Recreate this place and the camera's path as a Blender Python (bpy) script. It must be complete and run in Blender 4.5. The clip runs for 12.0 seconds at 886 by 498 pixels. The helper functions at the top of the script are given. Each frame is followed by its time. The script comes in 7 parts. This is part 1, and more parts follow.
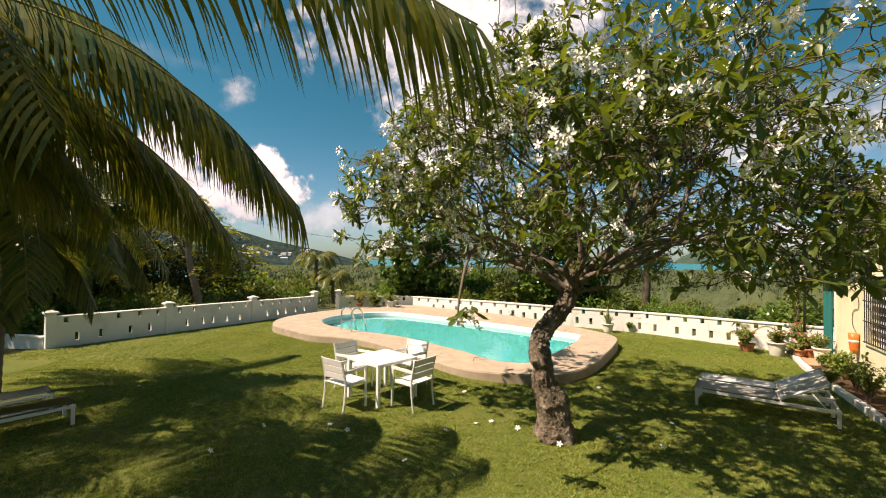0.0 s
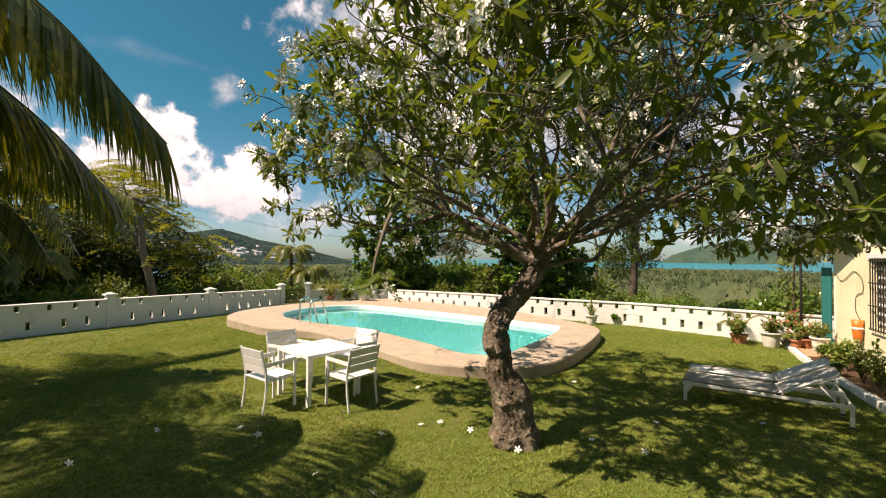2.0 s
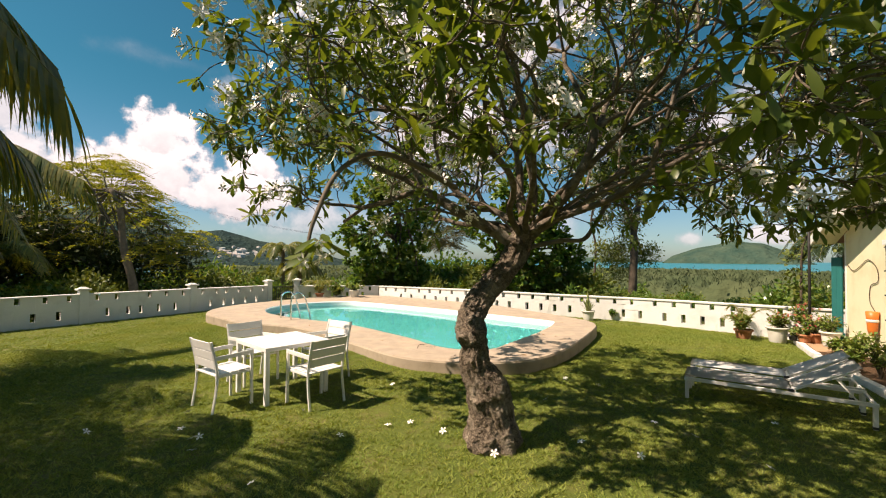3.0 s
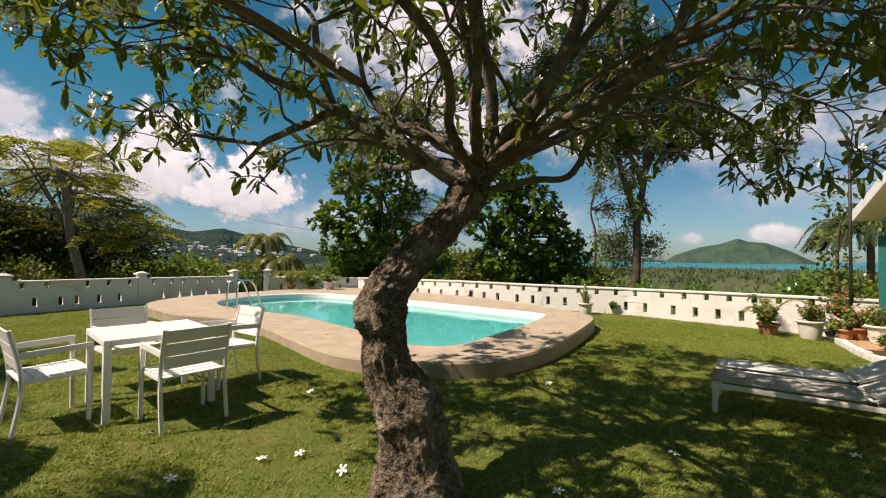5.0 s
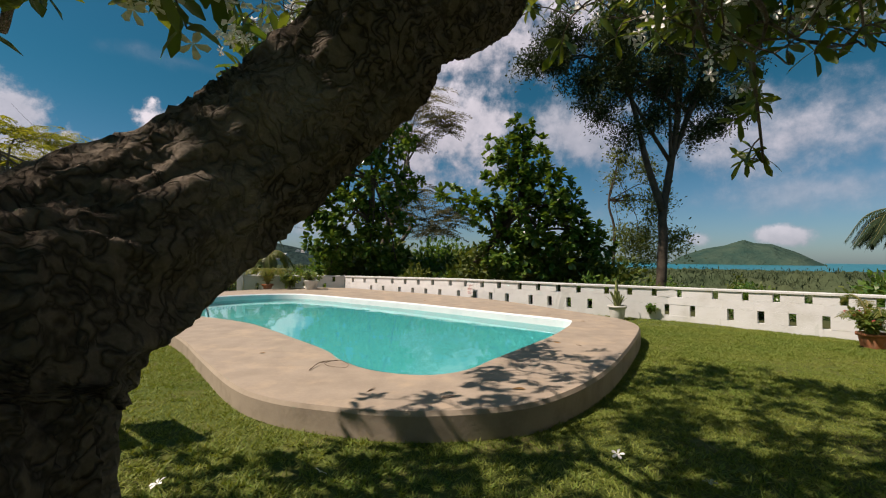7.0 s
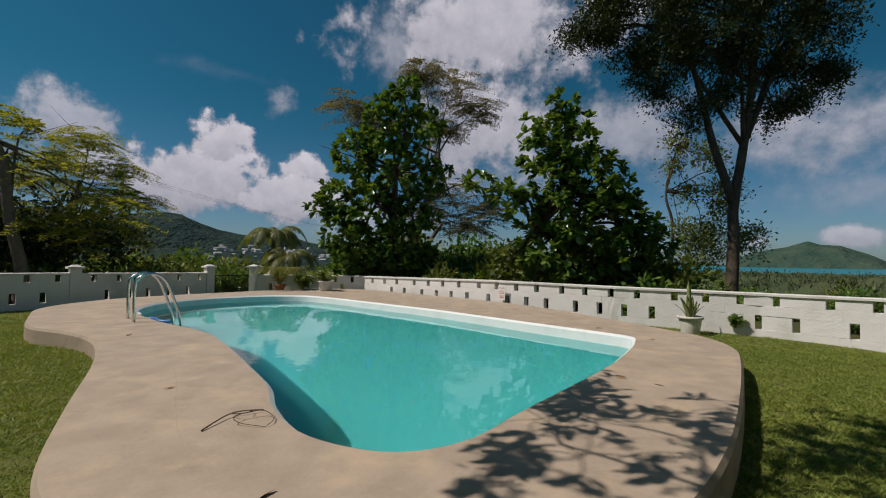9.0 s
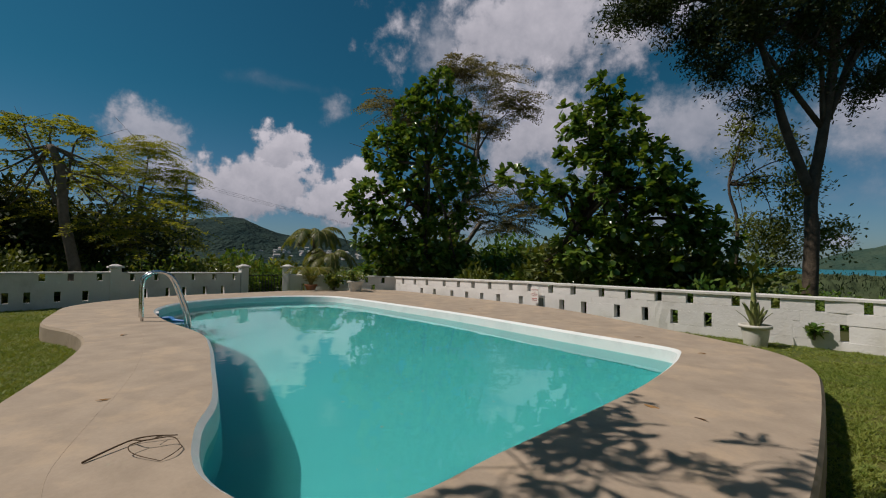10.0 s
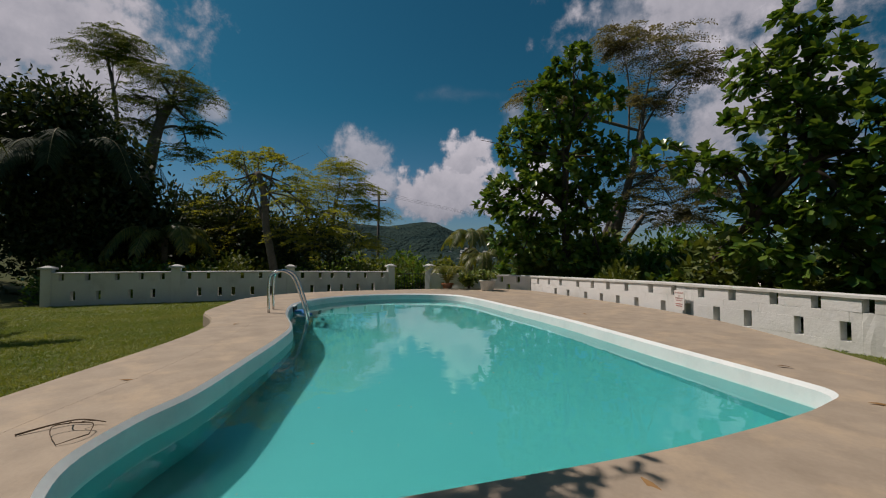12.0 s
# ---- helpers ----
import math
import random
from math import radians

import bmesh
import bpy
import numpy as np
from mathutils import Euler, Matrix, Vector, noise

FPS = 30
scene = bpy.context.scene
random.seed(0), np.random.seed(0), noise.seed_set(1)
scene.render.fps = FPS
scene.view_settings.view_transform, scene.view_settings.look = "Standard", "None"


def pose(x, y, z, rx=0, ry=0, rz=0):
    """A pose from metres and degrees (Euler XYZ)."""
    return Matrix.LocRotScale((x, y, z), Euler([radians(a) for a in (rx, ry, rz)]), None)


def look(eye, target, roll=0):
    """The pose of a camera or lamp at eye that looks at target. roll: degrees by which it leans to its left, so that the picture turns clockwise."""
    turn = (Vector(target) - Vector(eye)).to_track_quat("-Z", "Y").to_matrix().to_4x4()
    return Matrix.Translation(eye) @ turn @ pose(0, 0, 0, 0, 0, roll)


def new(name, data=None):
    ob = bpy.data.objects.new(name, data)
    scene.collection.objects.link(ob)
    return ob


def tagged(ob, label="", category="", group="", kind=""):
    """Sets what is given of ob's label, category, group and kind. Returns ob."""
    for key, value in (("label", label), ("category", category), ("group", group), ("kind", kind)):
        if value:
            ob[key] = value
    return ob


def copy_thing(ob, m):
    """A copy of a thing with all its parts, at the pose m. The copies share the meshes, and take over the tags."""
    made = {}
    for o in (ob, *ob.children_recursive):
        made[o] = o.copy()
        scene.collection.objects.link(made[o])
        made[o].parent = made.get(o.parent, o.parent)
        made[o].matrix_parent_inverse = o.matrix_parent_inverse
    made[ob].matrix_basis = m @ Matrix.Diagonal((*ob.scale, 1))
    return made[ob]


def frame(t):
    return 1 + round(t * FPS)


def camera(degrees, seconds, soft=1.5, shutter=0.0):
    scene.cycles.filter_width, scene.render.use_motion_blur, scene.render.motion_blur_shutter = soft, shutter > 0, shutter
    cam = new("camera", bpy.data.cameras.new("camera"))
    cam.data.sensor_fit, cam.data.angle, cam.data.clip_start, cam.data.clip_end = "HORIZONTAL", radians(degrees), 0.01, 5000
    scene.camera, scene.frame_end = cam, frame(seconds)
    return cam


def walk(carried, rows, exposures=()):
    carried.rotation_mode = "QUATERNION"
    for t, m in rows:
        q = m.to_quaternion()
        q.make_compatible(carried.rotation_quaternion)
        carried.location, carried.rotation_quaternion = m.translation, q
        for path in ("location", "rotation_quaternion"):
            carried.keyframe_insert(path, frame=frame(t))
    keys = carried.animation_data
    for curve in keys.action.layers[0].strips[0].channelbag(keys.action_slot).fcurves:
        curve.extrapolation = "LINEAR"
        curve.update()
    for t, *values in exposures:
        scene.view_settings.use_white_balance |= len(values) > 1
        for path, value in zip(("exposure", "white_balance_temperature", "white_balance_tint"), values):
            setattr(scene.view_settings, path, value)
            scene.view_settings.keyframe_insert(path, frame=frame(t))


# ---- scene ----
cam = camera(93.0, 12.0, soft=1.1)
PATH = [
    (0, (0.312, -0.79, 2.468), (0.2, 1.206, 2.509), 0.6),
    (0.5, (0.429, -0.512, 2.357), (0.331, 1.486, 2.399), 0.7),
    (1, (0.576, -0.237, 2.221), (0.495, 1.761, 2.262), 0.5),
    (1.5, (0.741, 0.053, 2.125), (0.667, 2.051, 2.171), 0.5),
    (2, (0.912, 0.352, 2.061), (0.841, 2.351, 2.101), 0.5),
    (2.5, (1.051, 0.638, 1.951), (0.975, 2.636, 1.993), 0.5),
    (3, (1.23, 0.963, 1.82), (1.156, 2.962, 1.864), 0.4),
    (3.5, (1.433, 1.295, 1.724), (1.359, 3.293, 1.766), 0.4),
    (5.5, (1.898, 3.177, 1.334), (1.813, 5.175, 1.373), 0.6),
    (6, (1.903, 3.758, 1.265), (1.818, 5.756, 1.307), 0.7),
    (6.5, (1.911, 4.297, 1.255), (1.822, 6.295, 1.295), 0.6),
    (7, (1.907, 4.828, 1.213), (1.807, 6.825, 1.259), 0.5),
    (9, (2.119, 6.561, 1.124), (1.833, 8.54, 1.176), 0.7),
    (9.5, (2.287, 6.93, 1.108), (1.912, 8.894, 1.159), 0.6),
    (10, (2.491, 7.275, 1.078), (1.977, 9.208, 1.135), 0.7),
    (10.5, (2.765, 7.561, 1.085), (2.049, 9.428, 1.136), 0.3),
    (11, (3.027, 7.846, 1.075), (2.054, 9.592, 1.123), 0.2),
    (11.5, (3.294, 8.106, 1.075), (2.162, 9.755, 1.122), 0.1),
    (12, (3.526, 8.394, 1.063), (2.259, 9.94, 1.111), 0.0),
]
walk(cam, [(t, look(eye, target, roll)) for t, eye, target, roll in PATH],
     [(0.0, 0.89, 7550, 19), (3.5, 0.81, 7300, 18), (5.5, 0.52, 6900, 17), (6.0, 0.48, 6750, 17), (7.0, 0.13, 6500, 17), (8.0, 0.0, 6350, 15), (9.0, -0.33, 6200, 14), (12.0, -0.51, 6300, 15)])

# ---- light ----
SUN_AZ, SUN_EL = radians(-107.0), radians(53.0)
SUN_TO = Vector((math.sin(SUN_AZ) * math.cos(SUN_EL), math.cos(SUN_AZ) * math.cos(SUN_EL), math.sin(SUN_EL)))
sun_data = bpy.data.lights.new("sun", "SUN")
sun_data.energy, sun_data.angle, sun_data.color = 5.0, radians(0.55), (1.0, 0.89, 0.75)
sun = new("sun", sun_data)
sun.matrix_world = look((0, 0, 60), Vector((0, 0, 60)) - SUN_TO)

world = bpy.data.worlds.new("sky")
scene.world = world
world.use_nodes = True
WT = world.node_tree
WT.nodes.clear()


def wnode(kind, **kw):
    n = WT.nodes.new(kind)
    for k, v in kw.items():
        if k == "op":
            n.operation = v
        elif k == "blend":
            n.blend_type = v
    return n


def wlink(a, b):
    WT.links.new(a, b)


def wmath(op, a, b=None, c=None):
    n = wnode("ShaderNodeMath", op=op)
    for i, v in enumerate((a, b, c)):
        if v is None:
            continue
        if isinstance(v, (int, float)):
            n.inputs[i].default_value = v
        else:
            wlink(v, n.inputs[i])
    return n.outputs[0]


def wdot(vec, const):
    n = wnode("ShaderNodeVectorMath", op="DOT_PRODUCT")
    wlink(vec, n.inputs[0])
    n.inputs[1].default_value = const
    return n.outputs["Value"]


sky = wnode("ShaderNodeTexSky")
sky.sky_type = "NISHITA"
sky.sun_disc = False
sky.sun_elevation, sky.sun_rotation = SUN_EL, SUN_AZ % (2 * math.pi)
sky.air_density, sky.dust_density, sky.ozone_density = 1.0, 0.6, 1.6
coord = wnode("ShaderNodeTexCoord").outputs["Generated"]
# clear deep teal overhead, pale haze near the horizon
height = wnode("ShaderNodeMapRange")
height.interpolation_type = "SMOOTHSTEP"
height.inputs["From Min"].default_value, height.inputs["From Max"].default_value = -0.02, 0.36
wlink(wdot(coord, (0, 0, 1)), height.inputs["Value"])
filt = wnode("ShaderNodeMixRGB")
filt.inputs[1].default_value, filt.inputs[2].default_value = (0.58, 0.76, 0.92, 1), (0.155, 0.64, 0.67, 1)
wlink(height.outputs[0], filt.inputs[0])
tint = wnode("ShaderNodeMixRGB", blend="MULTIPLY")
tint.inputs[0].default_value = 1.0
wlink(filt.outputs[0], tint.inputs[2])
wlink(sky.outputs[0], tint.inputs[1])
puff = wnode("ShaderNodeTexNoise")
puff.inputs["Scale"].default_value, puff.inputs["Detail"].default_value, puff.inputs["Roughness"].default_value = 9.0, 8.0, 0.62
wlink(coord, puff.inputs["Vector"])
billow = wnode("ShaderNodeTexNoise")
billow.inputs["Scale"].default_value, billow.inputs["Detail"].default_value, billow.inputs["Roughness"].default_value = 26.0, 6.0, 0.6
wlink(coord, billow.inputs["Vector"])

# clouds: azimuth, elevation, half width, half height (degrees), softness, density
CLOUDS = [
    (-39.0, 9.5, 6.5, 3.6, 0.30, 1.0), (-37.0, 12.5, 3.2, 3.0, 0.3, 1.0), (-27.5, 7.6, 6.0, 2.6, 0.30, 1.0), (-26.5, 10.2, 2.6, 2.6, 0.3, 1.0),
    (-50.5, 13.0, 3.4, 3.2, 0.5, 0.8), (-49.0, 10.0, 4.2, 2.6, 0.5, 0.85), (-29.6, 19.3, 2.0, 2.0, 0.8, 0.7), (-2.0, 29.0, 14.0, 7.0, 0.6, 1.0),
    (-3.0, 18.0, 8.0, 7.0, 0.6, 0.95), (15.5, 16.5, 8.0, 4.0, 0.8, 0.75), (35.0, 13.5, 16.0, 5.0, 1.1, 0.8), (36.0, 2.7, 2.2, 0.95, 0.6, 0.8),
    (28.2, 2.5, 1.6, 0.8, 0.7, 0.6), (-84.0, 23.0, 12.0, 9.0, 0.6, 1.0), (-77.0, 17.0, 6.0, 5.0, 0.6, 0.8), (-68.5, 17.2, 1.8, 1.6, 0.6, 0.7),
    (-35.0, 21.5, 7.0, 1.0, 1.6, 0.25), (-18.0, 5.0, 9.0, 2.6, 0.8, 0.6), (40.0, 7.5, 14.0, 2.2, 1.3, 0.5), (12.0, 5.0, 8.0, 2.4, 1.0, 0.5), (-15.0, 27.0, 4.0, 6.0, 0.9, 0.7),
    (60.0, 30.0, 16.0, 9.0, 0.8, 0.8), (130.0, 35.0, 22.0, 10.0, 0.8, 0.8), (-140.0, 30.0, 20.0, 9.0, 0.8, 0.8), (10.0, 62.0, 16.0, 9.0, 0.9, 0.7),
]
cover = None
lift = None
for az, el, wu, wv, soft, dens in CLOUDS:
    a, e = radians(az), radians(el)
    c = Vector((math.sin(a) * math.cos(e), math.cos(a) * math.cos(e), math.sin(e)))
    ue = Vector((math.cos(a), -math.sin(a), 0))
    ve = ue.cross(c)
    u = wdot(coord, ue / math.sin(radians(wu)))
    v = wdot(coord, ve / math.sin(radians(wv)))
    r = wmath("SQRT", wmath("MULTIPLY_ADD", u, u, wmath("MULTIPLY", v, v)))
    back = wmath("MULTIPLY", wmath("LESS_THAN", wdot(coord, c), 0.2), 20.0)
    d = wmath("SUBTRACT", wmath("SUBTRACT", 1.30, r), back)
    d = wmath("MULTIPLY_ADD", wmath("SUBTRACT", puff.outputs[0], 0.5), 2.8, d)
    d = wmath("MULTIPLY_ADD", wmath("SUBTRACT", billow.outputs[0], 0.5), 1.0, d)
    m = wnode("ShaderNodeMapRange")
    m.interpolation_type = "SMOOTHSTEP"
    m.inputs["From Min"].default_value, m.inputs["From Max"].default_value = 0.0, soft * 1.3
    m.inputs["To Max"].default_value = dens
    wlink(d, m.inputs["Value"])
    shade = wmath("MULTIPLY", m.outputs[0], wmath("MULTIPLY_ADD", v, 0.30, 0.5))
    cover = m.outputs[0] if cover is None else wmath("MAXIMUM", cover, m.outputs[0])
    lift = shade if lift is None else wmath("MAXIMUM", lift, shade)
white = wnode("ShaderNodeMixRGB")
white.inputs[1].default_value, white.inputs[2].default_value = (4.9, 5.0, 5.6, 1), (10.8, 10.2, 10.5, 1)
wlink(wmath("MULTIPLY_ADD", wmath("SUBTRACT", billow.outputs[0], 0.5), 0.9, lift), white.inputs[0])
both = wnode("ShaderNodeMixRGB")
wlink(cover, both.inputs[0])
wlink(tint.outputs[0], both.inputs[1])
wlink(white.outputs[0], both.inputs[2])
bg = wnode("ShaderNodeBackground")
bg.inputs["Strength"].default_value = 0.072
wlink(both.outputs[0], bg.inputs["Color"])
wlink(bg.outputs[0], wnode("ShaderNodeOutputWorld").inputs["Surface"])

# ---- materials ----


def surface(name, base, vary=None, scale=6.0, fine=60.0, rough=0.7, bump=0.15, depth=0.01, metal=0.0, spec=0.4, island=0.0, translucent=0.0,
            glow=None, stain=None, stain_scale=1.2, coords="Object", each=0.0):
    """A procedural material: two scales of noise between base and vary, an optional stain colour, bump, and optional leaf translucency."""
    m = bpy.data.materials.new(name)
    m.use_nodes = True
    t = m.node_tree
    t.nodes.clear()
    out = t.nodes.new("ShaderNodeOutputMaterial")
    b = t.nodes.new("ShaderNodeBsdfPrincipled")
    b.inputs["Roughness"].default_value, b.inputs["Metallic"].default_value = rough, metal
    b.inputs["Specular IOR Level"].default_value = spec
    tc = t.nodes.new("ShaderNodeNewGeometry").outputs["Position"] if coords == "Position" else t.nodes.new("ShaderNodeTexCoord").outputs[coords]
    n1 = t.nodes.new("ShaderNodeTexNoise")
    n1.inputs["Scale"].default_value, n1.inputs["Detail"].default_value = scale, 5.0
    n2 = t.nodes.new("ShaderNodeTexNoise")
    n2.inputs["Scale"].default_value, n2.inputs["Detail"].default_value = fine, 3.0
    t.links.new(tc, n1.inputs["Vector"])
    t.links.new(tc, n2.inputs["Vector"])
    mix = t.nodes.new("ShaderNodeMath")
    mix.operation = "MULTIPLY_ADD"
    t.links.new(n2.outputs[0], mix.inputs[0])
    mix.inputs[1].default_value = 0.5
    half = t.nodes.new("ShaderNodeMath")
    half.operation = "MULTIPLY_ADD"
    t.links.new(n1.outputs[0], half.inputs[0])
    half.inputs[1].default_value, half.inputs[2].default_value = 1.6, -0.55
    t.links.new(half.outputs[0], mix.inputs[2])
    factor = mix.outputs[0]
    if island:
        g = t.nodes.new("ShaderNodeNewGeometry")
        add = t.nodes.new("ShaderNodeMath")
        add.operation = "MULTIPLY_ADD"
        t.links.new(g.outputs["Random Per Island"], add.inputs[0])
        add.inputs[1].default_value = island
        sub = t.nodes.new("ShaderNodeMath")
        sub.operation = "SUBTRACT"
        t.links.new(factor, sub.inputs[0])
        sub.inputs[1].default_value = island * 0.5
        t.links.new(sub.outputs[0], add.inputs[2])
        factor = add.outputs[0]
    if each:
        g = t.nodes.new("ShaderNodeObjectInfo")
        add = t.nodes.new("ShaderNodeMath")
        add.operation = "MULTIPLY_ADD"
        t.links.new(g.outputs["Random"], add.inputs[0])
        add.inputs[1].default_value = each
        t.links.new(factor, add.inputs[2])
        factor = add.outputs[0]
    ramp = t.nodes.new("ShaderNodeMixRGB")
    ramp.use_clamp = True
    vary = vary or tuple(c * 0.75 for c in base)
    ramp.inputs[1].default_value, ramp.inputs[2].default_value = (*base, 1), (*vary, 1)
    cl = t.nodes.new("ShaderNodeClamp")
    t.links.new(factor, cl.inputs[0])
    t.links.new(cl.outputs[0], ramp.inputs[0])
    colour = ramp.outputs[0]
    if stain:
        n3 = t.nodes.new("ShaderNodeTexNoise")
        n3.inputs["Scale"].default_value, n3.inputs["Detail"].default_value, n3.inputs["Roughness"].default_value = stain_scale, 7.0, 0.65
        t.links.new(tc, n3.inputs["Vector"])
        mr = t.nodes.new("ShaderNodeMapRange")
        mr.inputs["From Min"].default_value, mr.inputs["From Max"].default_value = 0.5, 0.72
        t.links.new(n3.outputs[0], mr.inputs["Value"])
        over = t.nodes.new("ShaderNodeMixRGB")
        t.links.new(mr.outputs[0], over.inputs[0])
        t.links.new(colour, over.inputs[1])
        over.inputs[2].default_value = (*stain, 1)
        colour = over.outputs[0]
    t.links.new(colour, b.inputs["Base Color"])
    if bump:
        bp = t.nodes.new("ShaderNodeBump")
        bp.inputs["Strength"].default_value, bp.inputs["Distance"].default_value = bump, depth
        t.links.new(mix.outputs[0], bp.inputs["Height"])
        t.links.new(bp.outputs[0], b.inputs["Normal"])
    last = b.outputs[0]
    if translucent:
        tr = t.nodes.new("ShaderNodeBsdfTranslucent")
        hue = t.nodes.new("ShaderNodeMixRGB")
        hue.blend_type = "MULTIPLY"
        hue.inputs[0].default_value = 1.0
        hue.inputs[2].default_value = (1.5, 1.35, 0.5, 1)
        t.links.new(colour, hue.inputs[1])
        t.links.new(hue.outputs[0], tr.inputs["Color"])
        ms = t.nodes.new("ShaderNodeMixShader")
        ms.inputs[0].default_value = translucent
        t.links.new(last, ms.inputs[1])
        t.links.new(tr.outputs[0], ms.inputs[2])
        last = ms.outputs[0]
    t.links.new(last, out.inputs["Surface"])
    return m


M_LAWN = surface("lawn", (0.0655, 0.0981, 0.0187), (0.131, 0.145, 0.0318), 1.3, 90, 0.9, 0.9, 0.03, spec=0.15, stain=(0.16, 0.141, 0.0514), stain_scale=2.4)
M_GRASS = surface("grass_blade", (0.137, 0.21, 0.0335), (0.273, 0.299, 0.0682), 0.9, 14, 0.6, 0, spec=0.3, island=0.9, translucent=0.3)
M_EARTH = surface("hillside", (0.05, 0.075, 0.02), (0.09, 0.08, 0.035), 0.15, 3.0, 0.95, 0.6, 0.2, spec=0.1)
M_SOIL = surface("soil", (0.10, 0.06, 0.035), (0.05, 0.03, 0.02), 9, 70, 0.95, 0.8, 0.02, spec=0.1)
M_WALL = surface("painted_block_wall", (0.714, 0.705, 0.679), (0.636, 0.636, 0.611), 1.5, 24, 0.8, 0.55, 0.012, spec=0.25, stain=(0.533, 0.525, 0.49), stain_scale=1.4)
M_BLOCK = surface("rough_white_block", (0.75, 0.74, 0.725), (0.69, 0.68, 0.66), 2.5, 30, 0.85, 0.7, 0.012, spec=0.2, stain=(0.602, 0.585, 0.542), stain_scale=1.7, each=0.10, coords="Position")
M_COPING = surface("painted_coping", (0.704, 0.695, 0.669), (0.581, 0.572, 0.537), 2.0, 30, 0.8, 0.3, 0.008, spec=0.25, stain=(0.44, 0.422, 0.378), stain_scale=2.5)
M_DECK = surface("stamped_concrete", (0.445, 0.36, 0.275), (0.31, 0.25, 0.19), 4.5, 42, 0.7, 0.35, 0.006, spec=0.3, stain=(0.50, 0.385, 0.27), stain_scale=2.6)
M_DECKSIDE = surface("rendered_concrete", (0.4, 0.328, 0.248), (0.32, 0.264, 0.2), 2.0, 40, 0.85, 0.4, 0.008, spec=0.2, stain=(0.264, 0.216, 0.16), stain_scale=3.5)
M_POOLRIM = surface("white_pool_paint", (0.757, 0.774, 0.766), (0.686, 0.713, 0.713), 2.5, 30, 0.55, 0.25, 0.006, spec=0.4, stain=(0.616, 0.651, 0.651), stain_scale=3.0)
M_POOLTILE = surface("turquoise_pool_paint", (0.054, 0.324, 0.333), (0.045, 0.297, 0.31), 1.2, 18, 0.6, 0.15, 0.004, spec=0.3)
M_POOLDEEP = surface("pool_floor_paint", (0.0495, 0.31, 0.31), (0.0405, 0.279, 0.288), 0.8, 18, 0.6, 0.1, 0.004, spec=0.3)
M_WHITE = surface("white_powder_coat", (0.754, 0.745, 0.727), (0.699, 0.69, 0.672), 4, 60, 0.42, 0.05, 0.002, spec=0.5)
M_SLING = surface("woven_sling_fabric", (0.66, 0.65, 0.62), (0.56, 0.55, 0.53), 5, 220, 0.75, 0.4, 0.002, spec=0.25)
M_DARK = surface("dark_plastic", (0.03, 0.03, 0.032), (0.05, 0.05, 0.05), 12, 60, 0.5, 0.05)
M_STEEL = surface("stainless_steel", (0.72, 0.72, 0.72), (0.62, 0.62, 0.62), 10, 80, 0.18, 0.02, 0.001, metal=1.0)
M_BARK = surface("grey_bark", (0.185, 0.150, 0.115), (0.060, 0.047, 0.036), 9, 60, 0.9, 1.0, 0.03, spec=0.15, stain=(0.27, 0.235, 0.19), stain_scale=6)
M_TWIG = surface("grey_twig_bark", (0.20, 0.165, 0.125), (0.10, 0.08, 0.06), 10, 60, 0.85, 0.5, 0.008, spec=0.2)
M_FARBARK = surface("dark_bark", (0.12, 0.095, 0.07), (0.05, 0.04, 0.03), 4, 24, 0.9, 0.8, 0.03, spec=0.15)
M_LEAF = surface("frangipani_leaf", (0.0651, 0.115, 0.0192), (0.131, 0.168, 0.0306), 3, 20, 0.42, 0.0, spec=0.5, island=0.9, translucent=0.45)
M_LEAF1 = surface("frangipani_leaf_single", (0.0612, 0.111, 0.0192), (0.115, 0.16, 0.0306), 3, 20, 0.42, 0.0, spec=0.5, each=0.7, translucent=0.45)
M_PETAL = surface("white_petal", (0.84, 0.82, 0.79), (0.80, 0.76, 0.70), 20, 80, 0.6, 0.0, spec=0.3)
M_BIGLEAF = surface("glossy_broad_leaf", (0.0638, 0.139, 0.0234), (0.16, 0.234, 0.0425), 0.6, 9, 0.26, 0.0, spec=0.55, island=1.0, translucent=0.3)
M_FEATHER = surface("feathery_leaf", (0.14, 0.175, 0.03), (0.26, 0.26, 0.05), 0.4, 6, 0.7, 0.0, spec=0.2, island=0.8, translucent=0.6)
M_GREYLEAF = surface("dusty_fine_leaf", (0.13, 0.125, 0.085), (0.17, 0.155, 0.11), 0.4, 6, 0.8, 0.0, spec=0.15, island=0.8, translucent=0.45)
# dark foliage; on the west trees this colour also carries their shade
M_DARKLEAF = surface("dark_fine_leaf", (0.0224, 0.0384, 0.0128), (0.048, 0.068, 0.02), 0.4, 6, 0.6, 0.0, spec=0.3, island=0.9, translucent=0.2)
M_SHRUB = surface("shrub_leaf", (0.0736, 0.11, 0.023), (0.156, 0.179, 0.0368), 0.25, 4, 0.55, 0.0, spec=0.3, island=1.0, translucent=0.28)
# date palm's own dark green, also the painted shade of a coconut palm
M_DATE_SHADED = surface("date_and_shaded_palm_leaflet", (0.018, 0.034, 0.016), (0.035, 0.055, 0.022), 1.5, 12, 0.75, 0.0, spec=0.12, island=0.9, translucent=0.1)
M_PALM = surface("palm_leaflet", (0.05, 0.088, 0.016), (0.19, 0.185, 0.035), 1.5, 12, 0.42, 0.0, spec=0.4, island=1.0, translucent=0.4)
M_RACHIS = surface("palm_rachis", (0.22, 0.20, 0.06), (0.15, 0.12, 0.045), 3, 20, 0.6, 0.1)
